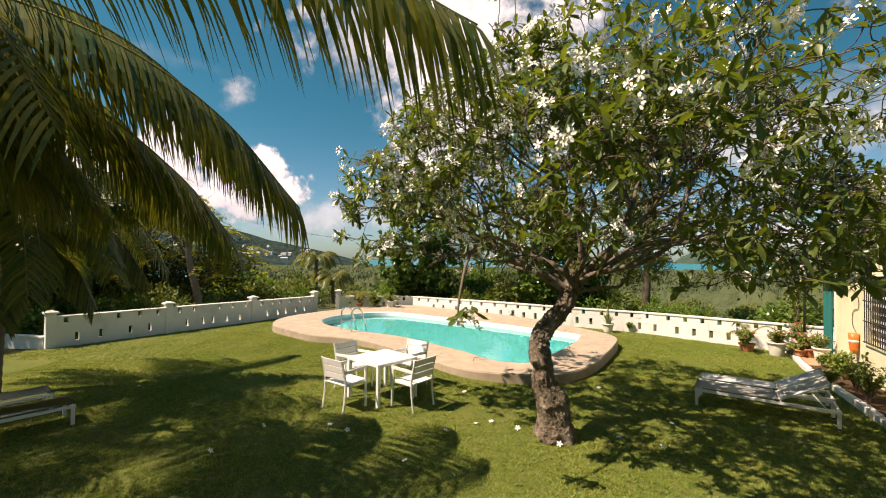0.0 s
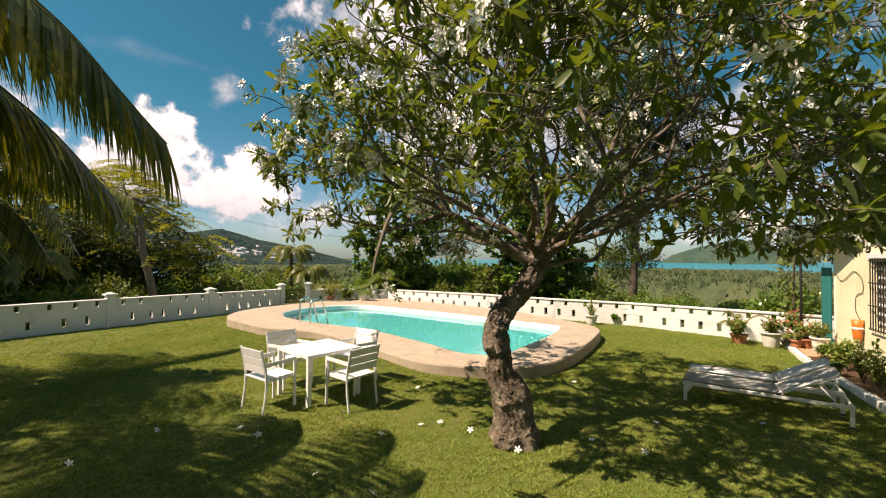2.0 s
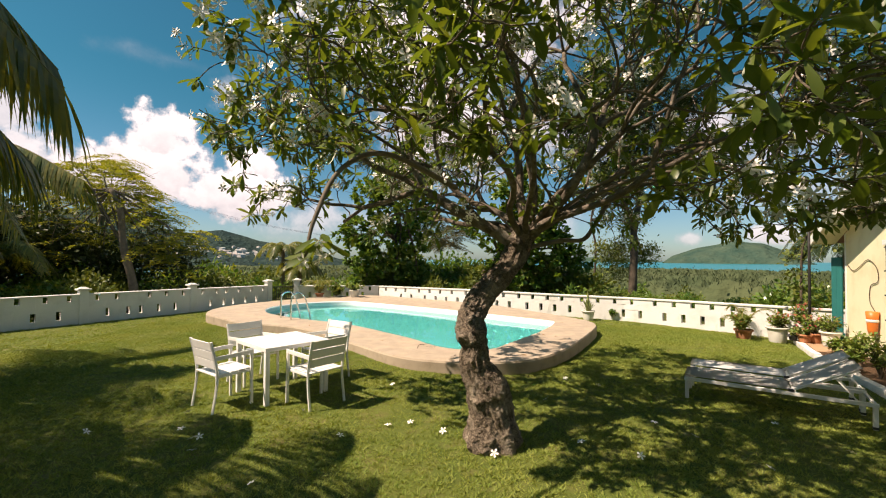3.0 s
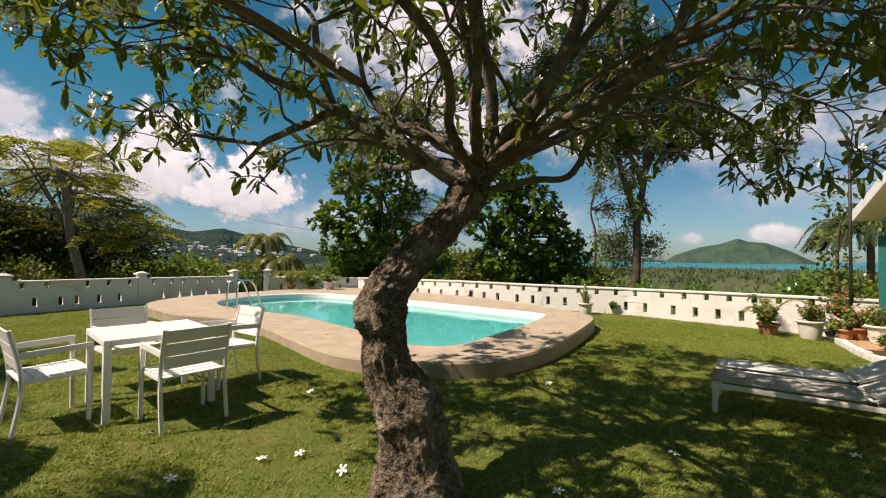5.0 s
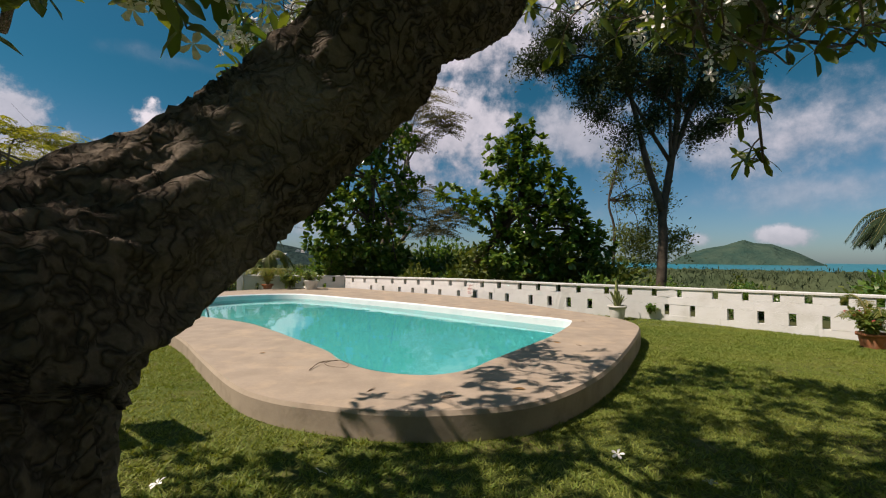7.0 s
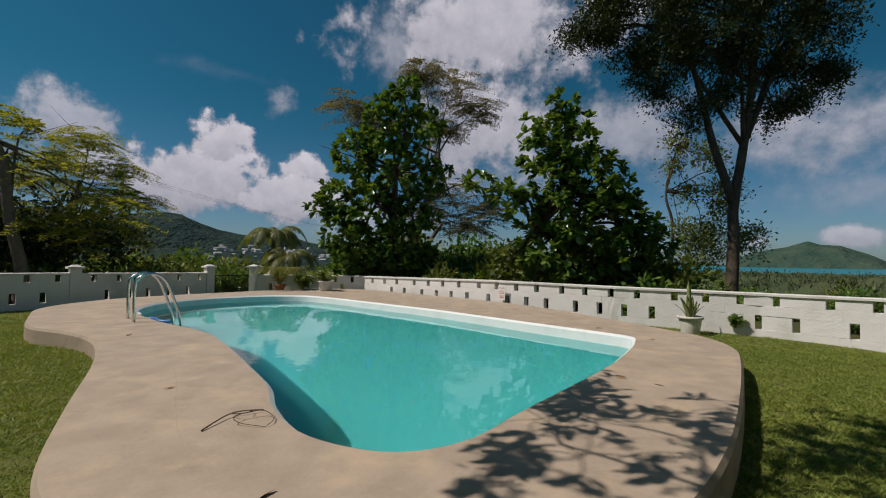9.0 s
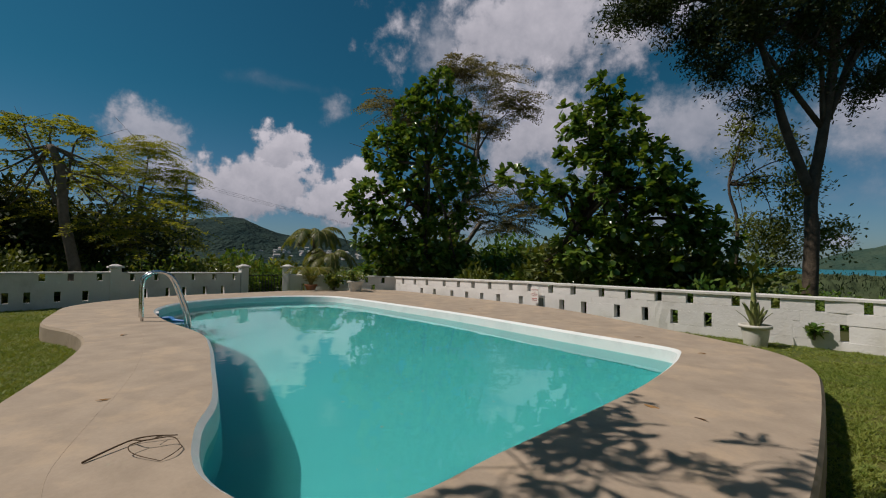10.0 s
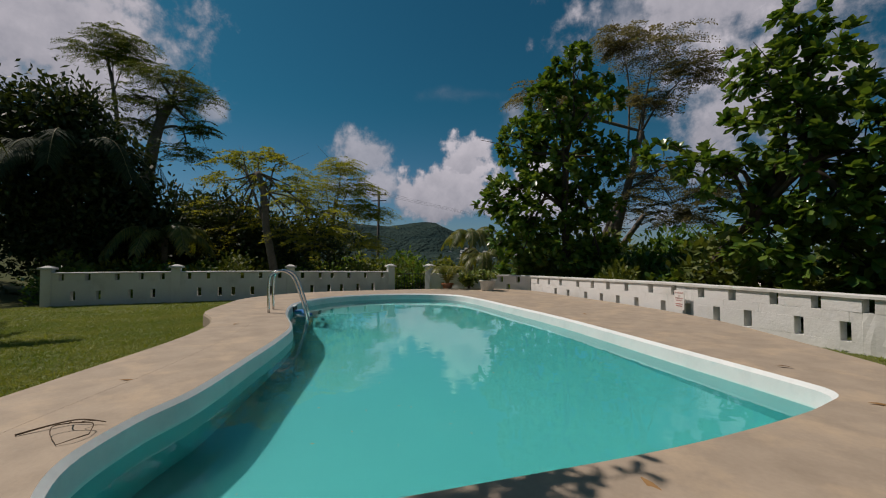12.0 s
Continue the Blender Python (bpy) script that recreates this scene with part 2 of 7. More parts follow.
M_PALMTRUNK = surface("ringed_palm_trunk", (0.21, 0.17, 0.125), (0.10, 0.08, 0.06), 5, 30, 0.9, 0.9, 0.02, spec=0.15)
M_TERRA = surface("terracotta", (0.42, 0.17, 0.08), (0.30, 0.12, 0.06), 8, 50, 0.8, 0.2, 0.004, spec=0.2, stain=(0.45, 0.28, 0.2), stain_scale=7)
M_POTWHITE = surface("weathered_white_pot", (0.66, 0.64, 0.59), (0.55, 0.53, 0.47), 6, 40, 0.7, 0.15, 0.004, spec=0.3, stain=(0.45, 0.42, 0.35), stain_scale=5)
M_POTLEAF = surface("potted_leaf", (0.09, 0.17, 0.03), (0.24, 0.27, 0.07), 6, 30, 0.5, 0.0, spec=0.35, island=1.0, translucent=0.3)
M_BLOOM = surface("red_bloom", (0.55, 0.06, 0.09), (0.5, 0.12, 0.10), 9, 40, 0.6, 0.0, island=0.8, translucent=0.25)
M_SNAKE = surface("snake_plant_leaf", (0.10, 0.15, 0.05), (0.33, 0.34, 0.12), 14, 60, 0.45, 0.05)
M_YELLOW = surface("cream_yellow_render", (0.738, 0.684, 0.486), (0.693, 0.63, 0.432), 1.5, 40, 0.85, 0.3, 0.006, spec=0.2, stain=(0.612, 0.54, 0.342), stain_scale=1.6)
M_TEAL = surface("teal_painted_timber", (0.015, 0.16, 0.15), (0.01, 0.12, 0.115), 5, 40, 0.6, 0.2, 0.004)
M_IRON = surface("black_iron", (0.025, 0.025, 0.028), (0.05, 0.045, 0.04), 15, 80, 0.55, 0.2, 0.002, metal=0.4)
M_GLASSDARK = surface("dark_window_pane", (0.02, 0.025, 0.03), (0.03, 0.035, 0.04), 1, 5, 0.06, 0.0, spec=0.6)
M_ORANGE = surface("orange_glazed_clay", (0.68, 0.20, 0.03), (0.55, 0.14, 0.03), 6, 40, 0.45, 0.1)
M_ROOF = surface("roof_sheet", (0.32, 0.16, 0.12), (0.24, 0.12, 0.09), 3, 30, 0.7, 0.2)
M_TILEBED = surface("planter_clay_tile", (0.42, 0.27, 0.16), (0.35, 0.22, 0.13), 5, 40, 0.8, 0.2, 0.004)
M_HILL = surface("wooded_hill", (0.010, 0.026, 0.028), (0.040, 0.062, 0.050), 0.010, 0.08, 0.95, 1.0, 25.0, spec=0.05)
# distance haze is mixed into this green as a dull bluish cast
M_HAZY_ISLAND = surface("hazy_island_slope", (0.022, 0.055, 0.045), (0.070, 0.100, 0.068), 0.009, 0.05, 0.95, 1.0, 25.0, spec=0.05)
M_CANOPY = surface("far_woods", (0.0473, 0.0702, 0.0351), (0.0878, 0.101, 0.0486), 0.08, 0.6, 0.95, 0.9, 1.5, spec=0.05)
M_TOWN = surface("far_house_paint", (0.62, 0.60, 0.57), (0.50, 0.45, 0.42), 0.01, 0.1, 0.8, 0.0, each=0.6)
M_TOWNROOF = surface("far_house_roof", (0.35, 0.22, 0.18), (0.45, 0.44, 0.43), 0.01, 0.1, 0.8, 0.0, each=0.8)
M_POLE = surface("weathered_pole", (0.10, 0.085, 0.07), (0.06, 0.05, 0.04), 5, 40, 0.9, 0.2)
M_SIGN = surface("white_sign_board", (0.78, 0.75, 0.72), (0.72, 0.69, 0.66), 8, 60, 0.5, 0.02)
M_SIGNRED = surface("red_sign_lettering", (0.45, 0.12, 0.10), (0.4, 0.12, 0.1), 8, 60, 0.6, 0.0)
M_BLUE = surface("blue_hose", (0.02, 0.16, 0.42), (0.02, 0.12, 0.35), 10, 60, 0.4, 0.0)
M_DRY = surface("dry_twig", (0.13, 0.085, 0.05), (0.07, 0.05, 0.03), 20, 80, 0.9, 0.3, 0.003)
M_DRYLEAF = surface("dry_leaf", (0.33, 0.19, 0.07), (0.24, 0.13, 0.05), 9, 60, 0.8, 0.0, island=0.8)


def water_material(name, tintc, rough, ripple, scale, clear):
    m = bpy.data.materials.new(name)
    m.use_nodes = True
    t = m.node_tree
    b = t.nodes["Principled BSDF"]
    b.inputs["Base Color"].default_value = (*tintc, 1)
    b.inputs["Roughness"].default_value, b.inputs["IOR"].default_value = rough, 1.333
    b.inputs["Transmission Weight"].default_value = clear
    n = t.nodes.new("ShaderNodeTexNoise")
    n.inputs["Scale"].default_value, n.inputs["Detail"].default_value = scale, 3.0
    t.links.new(t.nodes.new("ShaderNodeTexCoord").outputs["Object"], n.inputs["Vector"])
    bp = t.nodes.new("ShaderNodeBump")
    bp.inputs["Strength"].default_value, bp.inputs["Distance"].default_value = ripple, 0.02
    t.links.new(n.outputs[0], bp.inputs["Height"])
    t.links.new(bp.outputs[0], b.inputs["Normal"])
    return m


def bark_material(name, ridge_c, crack_c, pale_c):
    """Furrowed bark: stretched cells with dark cracks, fine grain, pale worn patches."""
    m = bpy.data.materials.new(name)
    m.use_nodes = True
    t = m.node_tree
    b = t.nodes["Principled BSDF"]
    b.inputs["Roughness"].default_value, b.inputs["Specular IOR Level"].default_value = 0.9, 0.15
    tc = t.nodes.new("ShaderNodeTexCoord").outputs["Object"]
    warp = t.nodes.new("ShaderNodeTexNoise")
    warp.inputs["Scale"].default_value, warp.inputs["Detail"].default_value = 7.0, 4.0
    t.links.new(tc, warp.inputs["Vector"])
    add = t.nodes.new("ShaderNodeVectorMath")
    add.operation = "MULTIPLY_ADD"
    t.links.new(warp.outputs["Color"], add.inputs[0])
    add.inputs[1].default_value = (0.60, 0.60, 0.60)
    t.links.new(tc, add.inputs[2])
    mp = t.nodes.new("ShaderNodeMapping")
    mp.inputs["Scale"].default_value = (1.0, 1.0, 0.42)
    t.links.new(add.outputs[0], mp.inputs["Vector"])
    vor = t.nodes.new("ShaderNodeTexVoronoi")
    vor.feature = "DISTANCE_TO_EDGE"
    vor.inputs["Scale"].default_value = 17.0
    t.links.new(mp.outputs[0], vor.inputs["Vector"])
    crack = t.nodes.new("ShaderNodeMapRange")
    crack.inputs["From Max"].default_value, crack.inputs["To Min"].default_value = 0.16, 0.2
    t.links.new(vor.outputs["Distance"], crack.inputs["Value"])
    grain = t.nodes.new("ShaderNodeTexNoise")
    grain.inputs["Scale"].default_value, grain.inputs["Detail"].default_value, grain.inputs["Roughness"].default_value = 34.0, 8.0, 0.72
    t.links.new(tc, grain.inputs["Vector"])
    patch = t.nodes.new("ShaderNodeTexNoise")
    patch.inputs["Scale"].default_value, patch.inputs["Detail"].default_value = 5.0, 6.0
    t.links.new(tc, patch.inputs["Vector"])
    c1 = t.nodes.new("ShaderNodeMixRGB")
    c1.inputs[1].default_value, c1.inputs[2].default_value = (*crack_c, 1), (*ridge_c, 1)
    t.links.new(crack.outputs[0], c1.inputs[0])
    pr = t.nodes.new("ShaderNodeMapRange")
    pr.inputs["From Min"].default_value, pr.inputs["From Max"].default_value = 0.50, 0.72
    t.links.new(patch.outputs[0], pr.inputs["Value"])
    c2 = t.nodes.new("ShaderNodeMixRGB")
    t.links.new(pr.outputs[0], c2.inputs[0])
    t.links.new(c1.outputs[0], c2.inputs[1])
    c2.inputs[2].default_value = (*pale_c, 1)
    c3 = t.nodes.new("ShaderNodeMixRGB")
    c3.blend_type = "MULTIPLY"
    c3.inputs[0].default_value = 1.0
    t.links.new(c2.outputs[0], c3.inputs[1])
    t.links.new(grain.outputs[0], c3.inputs[2])
    gain = t.nodes.new("ShaderNodeMixRGB")
    gain.blend_type = "MULTIPLY"
    gain.inputs[0].default_value = 1.0
    gain.inputs[2].default_value = (1.7, 1.7, 1.7, 1)
    t.links.new(c3.outputs[0], gain.inputs[1])
    t.links.new(gain.outputs[0], b.inputs["Base Color"])
    h = t.nodes.new("ShaderNodeMath")
    h.operation = "MULTIPLY_ADD"
    t.links.new(grain.outputs[0], h.inputs[0])
    h.inputs[1].default_value = 1.6
    t.links.new(crack.outputs[0], h.inputs[2])
    bp = t.nodes.new("ShaderNodeBump")
    bp.inputs["Strength"].default_value, bp.inputs["Distance"].default_value = 1.0, 0.014
    t.links.new(h.outputs[0], bp.inputs["Height"])
    t.links.new(bp.outputs[0], b.inputs["Normal"])
    return m


M_TRUNK = bark_material("furrowed_trunk_bark", (0.26, 0.205, 0.152), (0.06, 0.046, 0.035), (0.42, 0.35, 0.27))
M_WATER = water_material("pool_water", (0.72, 0.98, 0.96), 0.0, 0.10, 3.0, 1.0)
M_SEA = water_material("sea_water", (0.008, 0.16, 0.20), 0.35, 0.5, 0.3, 0.0)

# ---- mesh tools ----
RNG = np.random.default_rng(7)


def mesh_object(name, verts, faces, material, parent=None, label="", smooth=False):
    me = bpy.data.meshes.new(name)
    me.from_pydata([tuple(v) for v in verts], [], faces)
    if smooth:
        me.polygons.foreach_set("use_smooth", [True] * len(me.polygons))
    me.materials.append(material)
    me.update()
    ob = new(name, me)
    ob.parent = parent
    if label:
        tagged(ob, label)
    return ob


def array_object(name, verts, loops, per, material, parent=None, label="", smooth=False):
    """A mesh out of numpy arrays; every face has `per` corners."""
    me = bpy.data.meshes.new(name)
    verts = np.ascontiguousarray(verts, dtype=np.float32)
    loops = np.ascontiguousarray(loops, dtype=np.int32).ravel()
    k = len(loops) // per
    me.vertices.add(len(verts))
    me.vertices.foreach_set("co", verts.ravel())
    me.loops.add(len(loops))
    me.loops.foreach_set("vertex_index", loops)
    me.polygons.add(k)
    me.polygons.foreach_set("loop_start", np.arange(0, k * per, per, dtype=np.int32))
    me.update(calc_edges=True)
    me.validate()
    if smooth:
        me.polygons.foreach_set("use_smooth", [True] * len(me.polygons))
    me.materials.append(material)
    ob = new(name, me)
    ob.parent = parent
    if label:
        tagged(ob, label)
    return ob


def part(name, bm, material, parent, label="", smooth=False):
    me = bpy.data.meshes.new(name)
    bm.to_mesh(me)
    bm.free()
    if smooth:
        me.polygons.foreach_set("use_smooth", [True] * len(me.polygons))
    me.materials.append(material)
    ob = new(name, me)
    ob.parent = parent
    if label:
        tagged(ob, label)
    return ob


def empty(name, m=None):
    ob = new(name)
    ob.empty_display_size = 0.2
    if m is not None:
        ob.matrix_world = m
    return ob


def bm_box(bm, centre, size, m=None, bevel=0.0):
    r = bmesh.ops.create_cube(bm, size=1.0, matrix=(m or Matrix()) @ Matrix.Translation(centre) @ Matrix.Diagonal((*size, 1)))
    if bevel:
        edges = list({e for v in r["verts"] for e in v.link_edges})
        bmesh.ops.bevel(bm, geom=edges, offset=bevel, segments=2, profile=0.6, affect="EDGES")


def box_part(name, centre, size, material, parent, bevel=0.004, m=None, label=""):
    bm = bmesh.new()
    bm_box(bm, centre, size, m, bevel)
    return part(name, bm, material, parent, label)


def tube(points, radii, sides=8, cap=True, seed=0, rough=0.0):
    """Vertices and faces of a tapered tube along points."""
    pts = [Vector(p) for p in points]
    verts, faces = [], []
    up = Vector((0.31, 0.17, 0.93))
    r = random.Random(seed)
    for i, p in enumerate(pts):
        d = (pts[min(i + 1, len(pts) - 1)] - pts[max(i - 1, 0)]).normalized()
        a = d.cross(up)
        if a.length < 0.05:
            a = d.cross(Vector((1, 0, 0)))
        a.normalize()
        b = d.cross(a)
        for k in range(sides):
            w = 2 * math.pi * k / sides
            q = radii[i] * (1 + rough * (r.random() - 0.5) * 2)
            verts.append(p + a * math.cos(w) * q + b * math.sin(w) * q)
    for i in range(len(pts) - 1):
        for k in range(sides):
            k2 = (k + 1) % sides
            faces.append((i * sides + k, i * sides + k2, (i + 1) * sides + k2, (i + 1) * sides + k))
    if cap:
        faces.append(tuple(range(sides))[::-1])
        faces.append(tuple((len(pts) - 1) * sides + k for k in range(sides)))
    return verts, faces


def join(pieces):
    verts, faces = [], []
    for v, f in pieces:
        o = len(verts)
        verts += v
        faces += [tuple(i + o for i in g) for g in f]
    return verts, faces


def smooth_line(points, n):
    """Catmull-Rom through points, n steps for each span."""
    p = [Vector(q) for q in points]
    p = [p[0] * 2 - p[1]] + p + [p[-1] * 2 - p[-2]]
    out = []
    for i in range(1, len(p) - 2):
        a, b, c, d = p[i - 1], p[i], p[i + 1], p[i + 2]
        for k in range(n):
            t = k / n
            out.append(0.5 * (2 * b + (c - a) * t + (2 * a - 5 * b + 4 * c - d) * t * t + (3 * b - a - 3 * c + d) * t ** 3))
    out.append(p[-2])
    return out


def smooth_loop(points, n):
    p = [Vector((*q, 0)) for q in points]
    out = []
    k = len(p)
    for i in range(k):
        a, b, c, d = p[i - 1], p[i], p[(i + 1) % k], p[(i + 2) % k]
        for j in range(n):
            t = j / n
            out.append(0.5 * (2 * b + (c - a) * t + (2 * a - 5 * b + 4 * c - d) * t * t + (3 * b - a - 3 * c + d) * t ** 3))
    return [(v.x, v.y) for v in out]


def lathe(profile, sides=24):
    verts, faces = [], []
    for r, z in profile:
        for k in range(sides):
            w = 2 * math.pi * k / sides
            verts.append((r * math.cos(w), r * math.sin(w), z))
    for i in range(len(profile) - 1):
        for k in range(sides):
            k2 = (k + 1) % sides
            faces.append((i * sides + k, i * sides + k2, (i + 1) * sides + k2, (i + 1) * sides + k))
    return verts, faces


def leaf_cloud(centres, normals, length, width, kinds=None, rng=RNG, fold=0.25, jitter=0.5, curl=0.15):
    """Leaf blades at centres, pointing along normals: obovate, folded along the midrib, four quads each."""
    n = len(centres)
    d = np.asarray(normals, float)
    d = d + rng.normal(0, jitter * 0.5, d.shape)
    d /= np.linalg.norm(d, axis=1, keepdims=True) + 1e-9
    side = np.cross(d, np.array([0.0, 0, 1]) + rng.normal(0, 0.35, (n, 3)))
    side /= np.linalg.norm(side, axis=1, keepdims=True) + 1e-9
    up = np.cross(side, d)
    ln = (length * rng.uniform(0.7, 1.2, n))[:, None]
    wd = (width * rng.uniform(0.75, 1.15, n))[:, None]
    c = np.asarray(centres, float)
    rows = []
    for f, w in ((0.0, 0.10), (0.45, 0.42), (0.78, 0.48), (1.0, 0.06)):
        mid = c + d * ln * f - up * ln * curl * f * f
        edge = up * wd * w * fold
        rows += [mid - side * wd * w + edge, mid, mid + side * wd * w + edge]
    verts = np.stack(rows, 1).reshape(-1, 3)
    q = np.array([[0, 1, 4, 3], [1, 2, 5, 4], [3, 4, 7, 6], [4, 5, 8, 7], [6, 7, 10, 9], [7, 8, 11, 10]])
    loops = (q[None] + (np.arange(n) * 12)[:, None, None]).reshape(-1, 4)
    return verts, loops


def card_cloud(centres, normals, length, width, rng=RNG, jitter=0.6):
    """Small pointed leaves of two triangles each, for far crowns."""
    n = len(centres)
    d = np.asarray(normals, float) + rng.normal(0, jitter, (n, 3))
    d /= np.linalg.norm(d, axis=1, keepdims=True) + 1e-9
    side = np.cross(d, rng.normal(0, 1, (n, 3)) + np.array([0, 0, 1.5]))
    side /= np.linalg.norm(side, axis=1, keepdims=True) + 1e-9
    ln = (length * rng.uniform(0.6, 1.3, n))[:, None]
    wd = (width * rng.uniform(0.6, 1.3, n))[:, None]
    c = np.asarray(centres, float)
    verts = np.stack([c, c + d * ln * 0.55 - side * wd * 0.5, c + d * ln, c + d * ln * 0.55 + side * wd * 0.5], 1).reshape(-1, 3)
    loops = (np.array([[0, 1, 2, 3]])[None] + (np.arange(n) * 4)[:, None, None]).reshape(-1, 4)
    return verts, loops

# ---- ground ----


def lawn_z(x, y):
    return -0.016 * np.abs(x + 1.0)


BACK = [(-2.33, 19.66), (2.2, 16.7), (4.3, 15.5), (6.6, 14.5), (8.4, 12.95), (10.4, 11.3)]
YARD = [(-11.35, 10.3), (-9.7, 12.8), (-8.1, 15.3), (-6.7, 18.1), (-5.8, 19.2), (-2.3, 19.8), (2.2, 16.9), (4.3, 15.7), (6.6, 14.7), (8.4, 13.1), (10.6, 11.4), (14.0, 9.0), (14.0, -9.0),
        (-12.0, -9.0), (-14.0, 6.0)]
INNER = [(1.4, 8.63), (1.0, 8.78), (0.63, 9.14), (0.33, 9.57), (-0.33, 10.25), (-1.0, 10.92), (-1.7, 11.5), (-3.1, 12.25), (-4.35, 13.2), (-4.95, 14.4), (-4.75, 15.6), (-3.95, 16.5), (-2.95, 16.8),
         (-2.0, 16.4), (-0.72, 15.6), (0.86, 14.58), (2.66, 13.2), (3.45, 12.6), (3.76, 12.3), (3.7, 11.95), (3.5, 11.45), (3.1, 10.67), (2.6, 9.87), (2.22, 9.28), (1.97, 8.87), (1.7, 8.66)]
OUTER = [(1.5, 7.72), (0.87, 7.8), (0.42, 7.95), (0.0, 8.25), (-0.7, 8.98), (-1.65, 10.02), (-2.45, 10.72), (-3.25, 11.12), (-4.2, 11.4), (-5.25, 12.2), (-6.1, 13.0), (-6.5, 14.1), (-6.35, 15.4), (-5.5, 16.9),
         (-4.3, 18.6), (-2.4, 19.35), (-0.4, 18.15), (1.3, 17.0), (2.7, 15.75), (3.8, 14.1), (4.4, 13.1), (4.7, 12.5), (4.71, 11.8), (4.41, 11.05), (3.64, 9.58), (3.1, 8.7), (2.62, 8.14), (2.2, 7.86)]
DECK_Z = 0.165


def inside(px, py, poly):
    hit = np.zeros(px.shape, bool)
    k = len(poly)
    for i in range(k):
        (x1, y1), (x2, y2) = poly[i], poly[(i + 1) % k]
        c = ((y1 > py) != (y2 > py)) & (px < (x2 - x1) * (py - y1) / (y2 - y1 + 1e-12) + x1)
        hit ^= c
    return hit


def poly_distance(px, py, poly):
    best = np.full(px.shape, 1e9)
    k = len(poly)
    for i in range(k):
        (x1, y1), (x2, y2) = poly[i], poly[(i + 1) % k]
        dx, dy = x2 - x1, y2 - y1
        t = np.clip(((px - x1) * dx + (py - y1) * dy) / (dx * dx + dy * dy), 0, 1)
        best = np.minimum(best, np.hypot(px - x1 - t * dx, py - y1 - t * dy))
    return best


def slope_z(x, y):
    """The hillside beyond the garden: level close by, then falling to the shore."""
    d = np.where(inside(x, y, YARD), 0.0, poly_distance(x, y, YARD))
    az = np.degrees(np.arctan2(x, y))
    fall = np.where(d < 6, -0.05 * d, -0.3 - 0.11 * (np.minimum(d, 130) - 6))
    rise = np.clip((-az - 50) / 25, 0, 1) * np.clip((180 + az) / 40, 0, 1)
    fall = fall * (1 - rise) + rise * np.minimum(0.10 * d, 9.0)
    return np.where(d > 0, -0.12 + fall, 0.0)


# one sheet: rings round the garden, out to the horizon
rings = np.concatenate([np.linspace(0, 34, 69), np.geomspace(36, 4900, 44)])
NA = 144
ang = np.linspace(0, 2 * math.pi, NA, endpoint=False)
gx = (rings[:, None] * np.sin(ang)[None]) + 0.0
gy = (rings[:, None] * np.cos(ang)[None]) + 7.0
yard = inside(gx, gy, YARD)
gz = np.where(yard, lawn_z(gx, gy), slope_z(gx, gy) + np.where(yard, 0, lawn_z(np.clip(gx, -12, 12), gy) * 0.3))
pool_hole = inside(gx, gy, OUTER) & (poly_distance(gx, gy, OUTER) > 0.12)
gz = np.where(pool_hole, -2.6, gz)
gz = np.where(np.hypot(gx, gy - 7) > 240, np.minimum(gz, -20.0), gz)
gverts = np.stack([gx, gy, gz], -1).reshape(-1, 3)
ii, jj = np.meshgrid(np.arange(len(rings) - 1), np.arange(NA), indexing="ij")
gl = np.stack([ii * NA + jj, (ii + 1) * NA + jj, (ii + 1) * NA + (jj + 1) % NA, ii * NA + (jj + 1) % NA], -1).reshape(-1, 4)
# the garden's own surface is finer, so the sheet sinks a little under it
gverts[:, 2] -= np.where(inside(gverts[:, 0], gverts[:, 1], YARD), 0.06, 0.0)
tagged(array_object("ground", gverts, gl[:, ::-1], 4, M_EARTH, smooth=True), "green hillside falling away from the garden", "ground", kind="structure")

# lawn, cut round the pool deck
step = 0.25
xs, ys = np.arange(-13, 13.01, step), np.arange(-8, 20.01, step)
LX, LY = np.meshgrid(xs, ys, indexing="ij")
ok = inside(LX, LY, YARD) & ~(inside(LX, LY, OUTER) & (poly_distance(LX, LY, OUTER) > 0.3))
LZ = lawn_z(LX, LY) + np.array([[noise.noise(Vector((x * 0.9, y * 0.9, 0))) * 0.012 for y in ys] for x in xs])
index = -np.ones(LX.shape, int)
quads = ok[:-1, :-1] & ok[1:, :-1] & ok[1:, 1:] & ok[:-1, 1:]
lv = np.stack([LX, LY, LZ], -1).reshape(-1, 3)
idx = np.arange(LX.size).reshape(LX.shape)
lq = np.stack([idx[:-1, :-1][quads], idx[1:, :-1][quads], idx[1:, 1:][quads], idx[:-1, 1:][quads]], -1)
lawn = tagged(array_object("lawn", lv, lq, 4, M_LAWN, smooth=True), "mown green lawn with bare yellowish patches", "lawn", kind="structure")

# the sea and far land
sv = [(x, y, -17.0) for x, y in ((-600, 230), (4000, 230), (4000, 4800), (-600, 4800))]
tagged(mesh_object("sea", sv, [(0, 1, 2, 3)], M_SEA), "calm blue-green sea below the hillside", "sea", kind="structure")


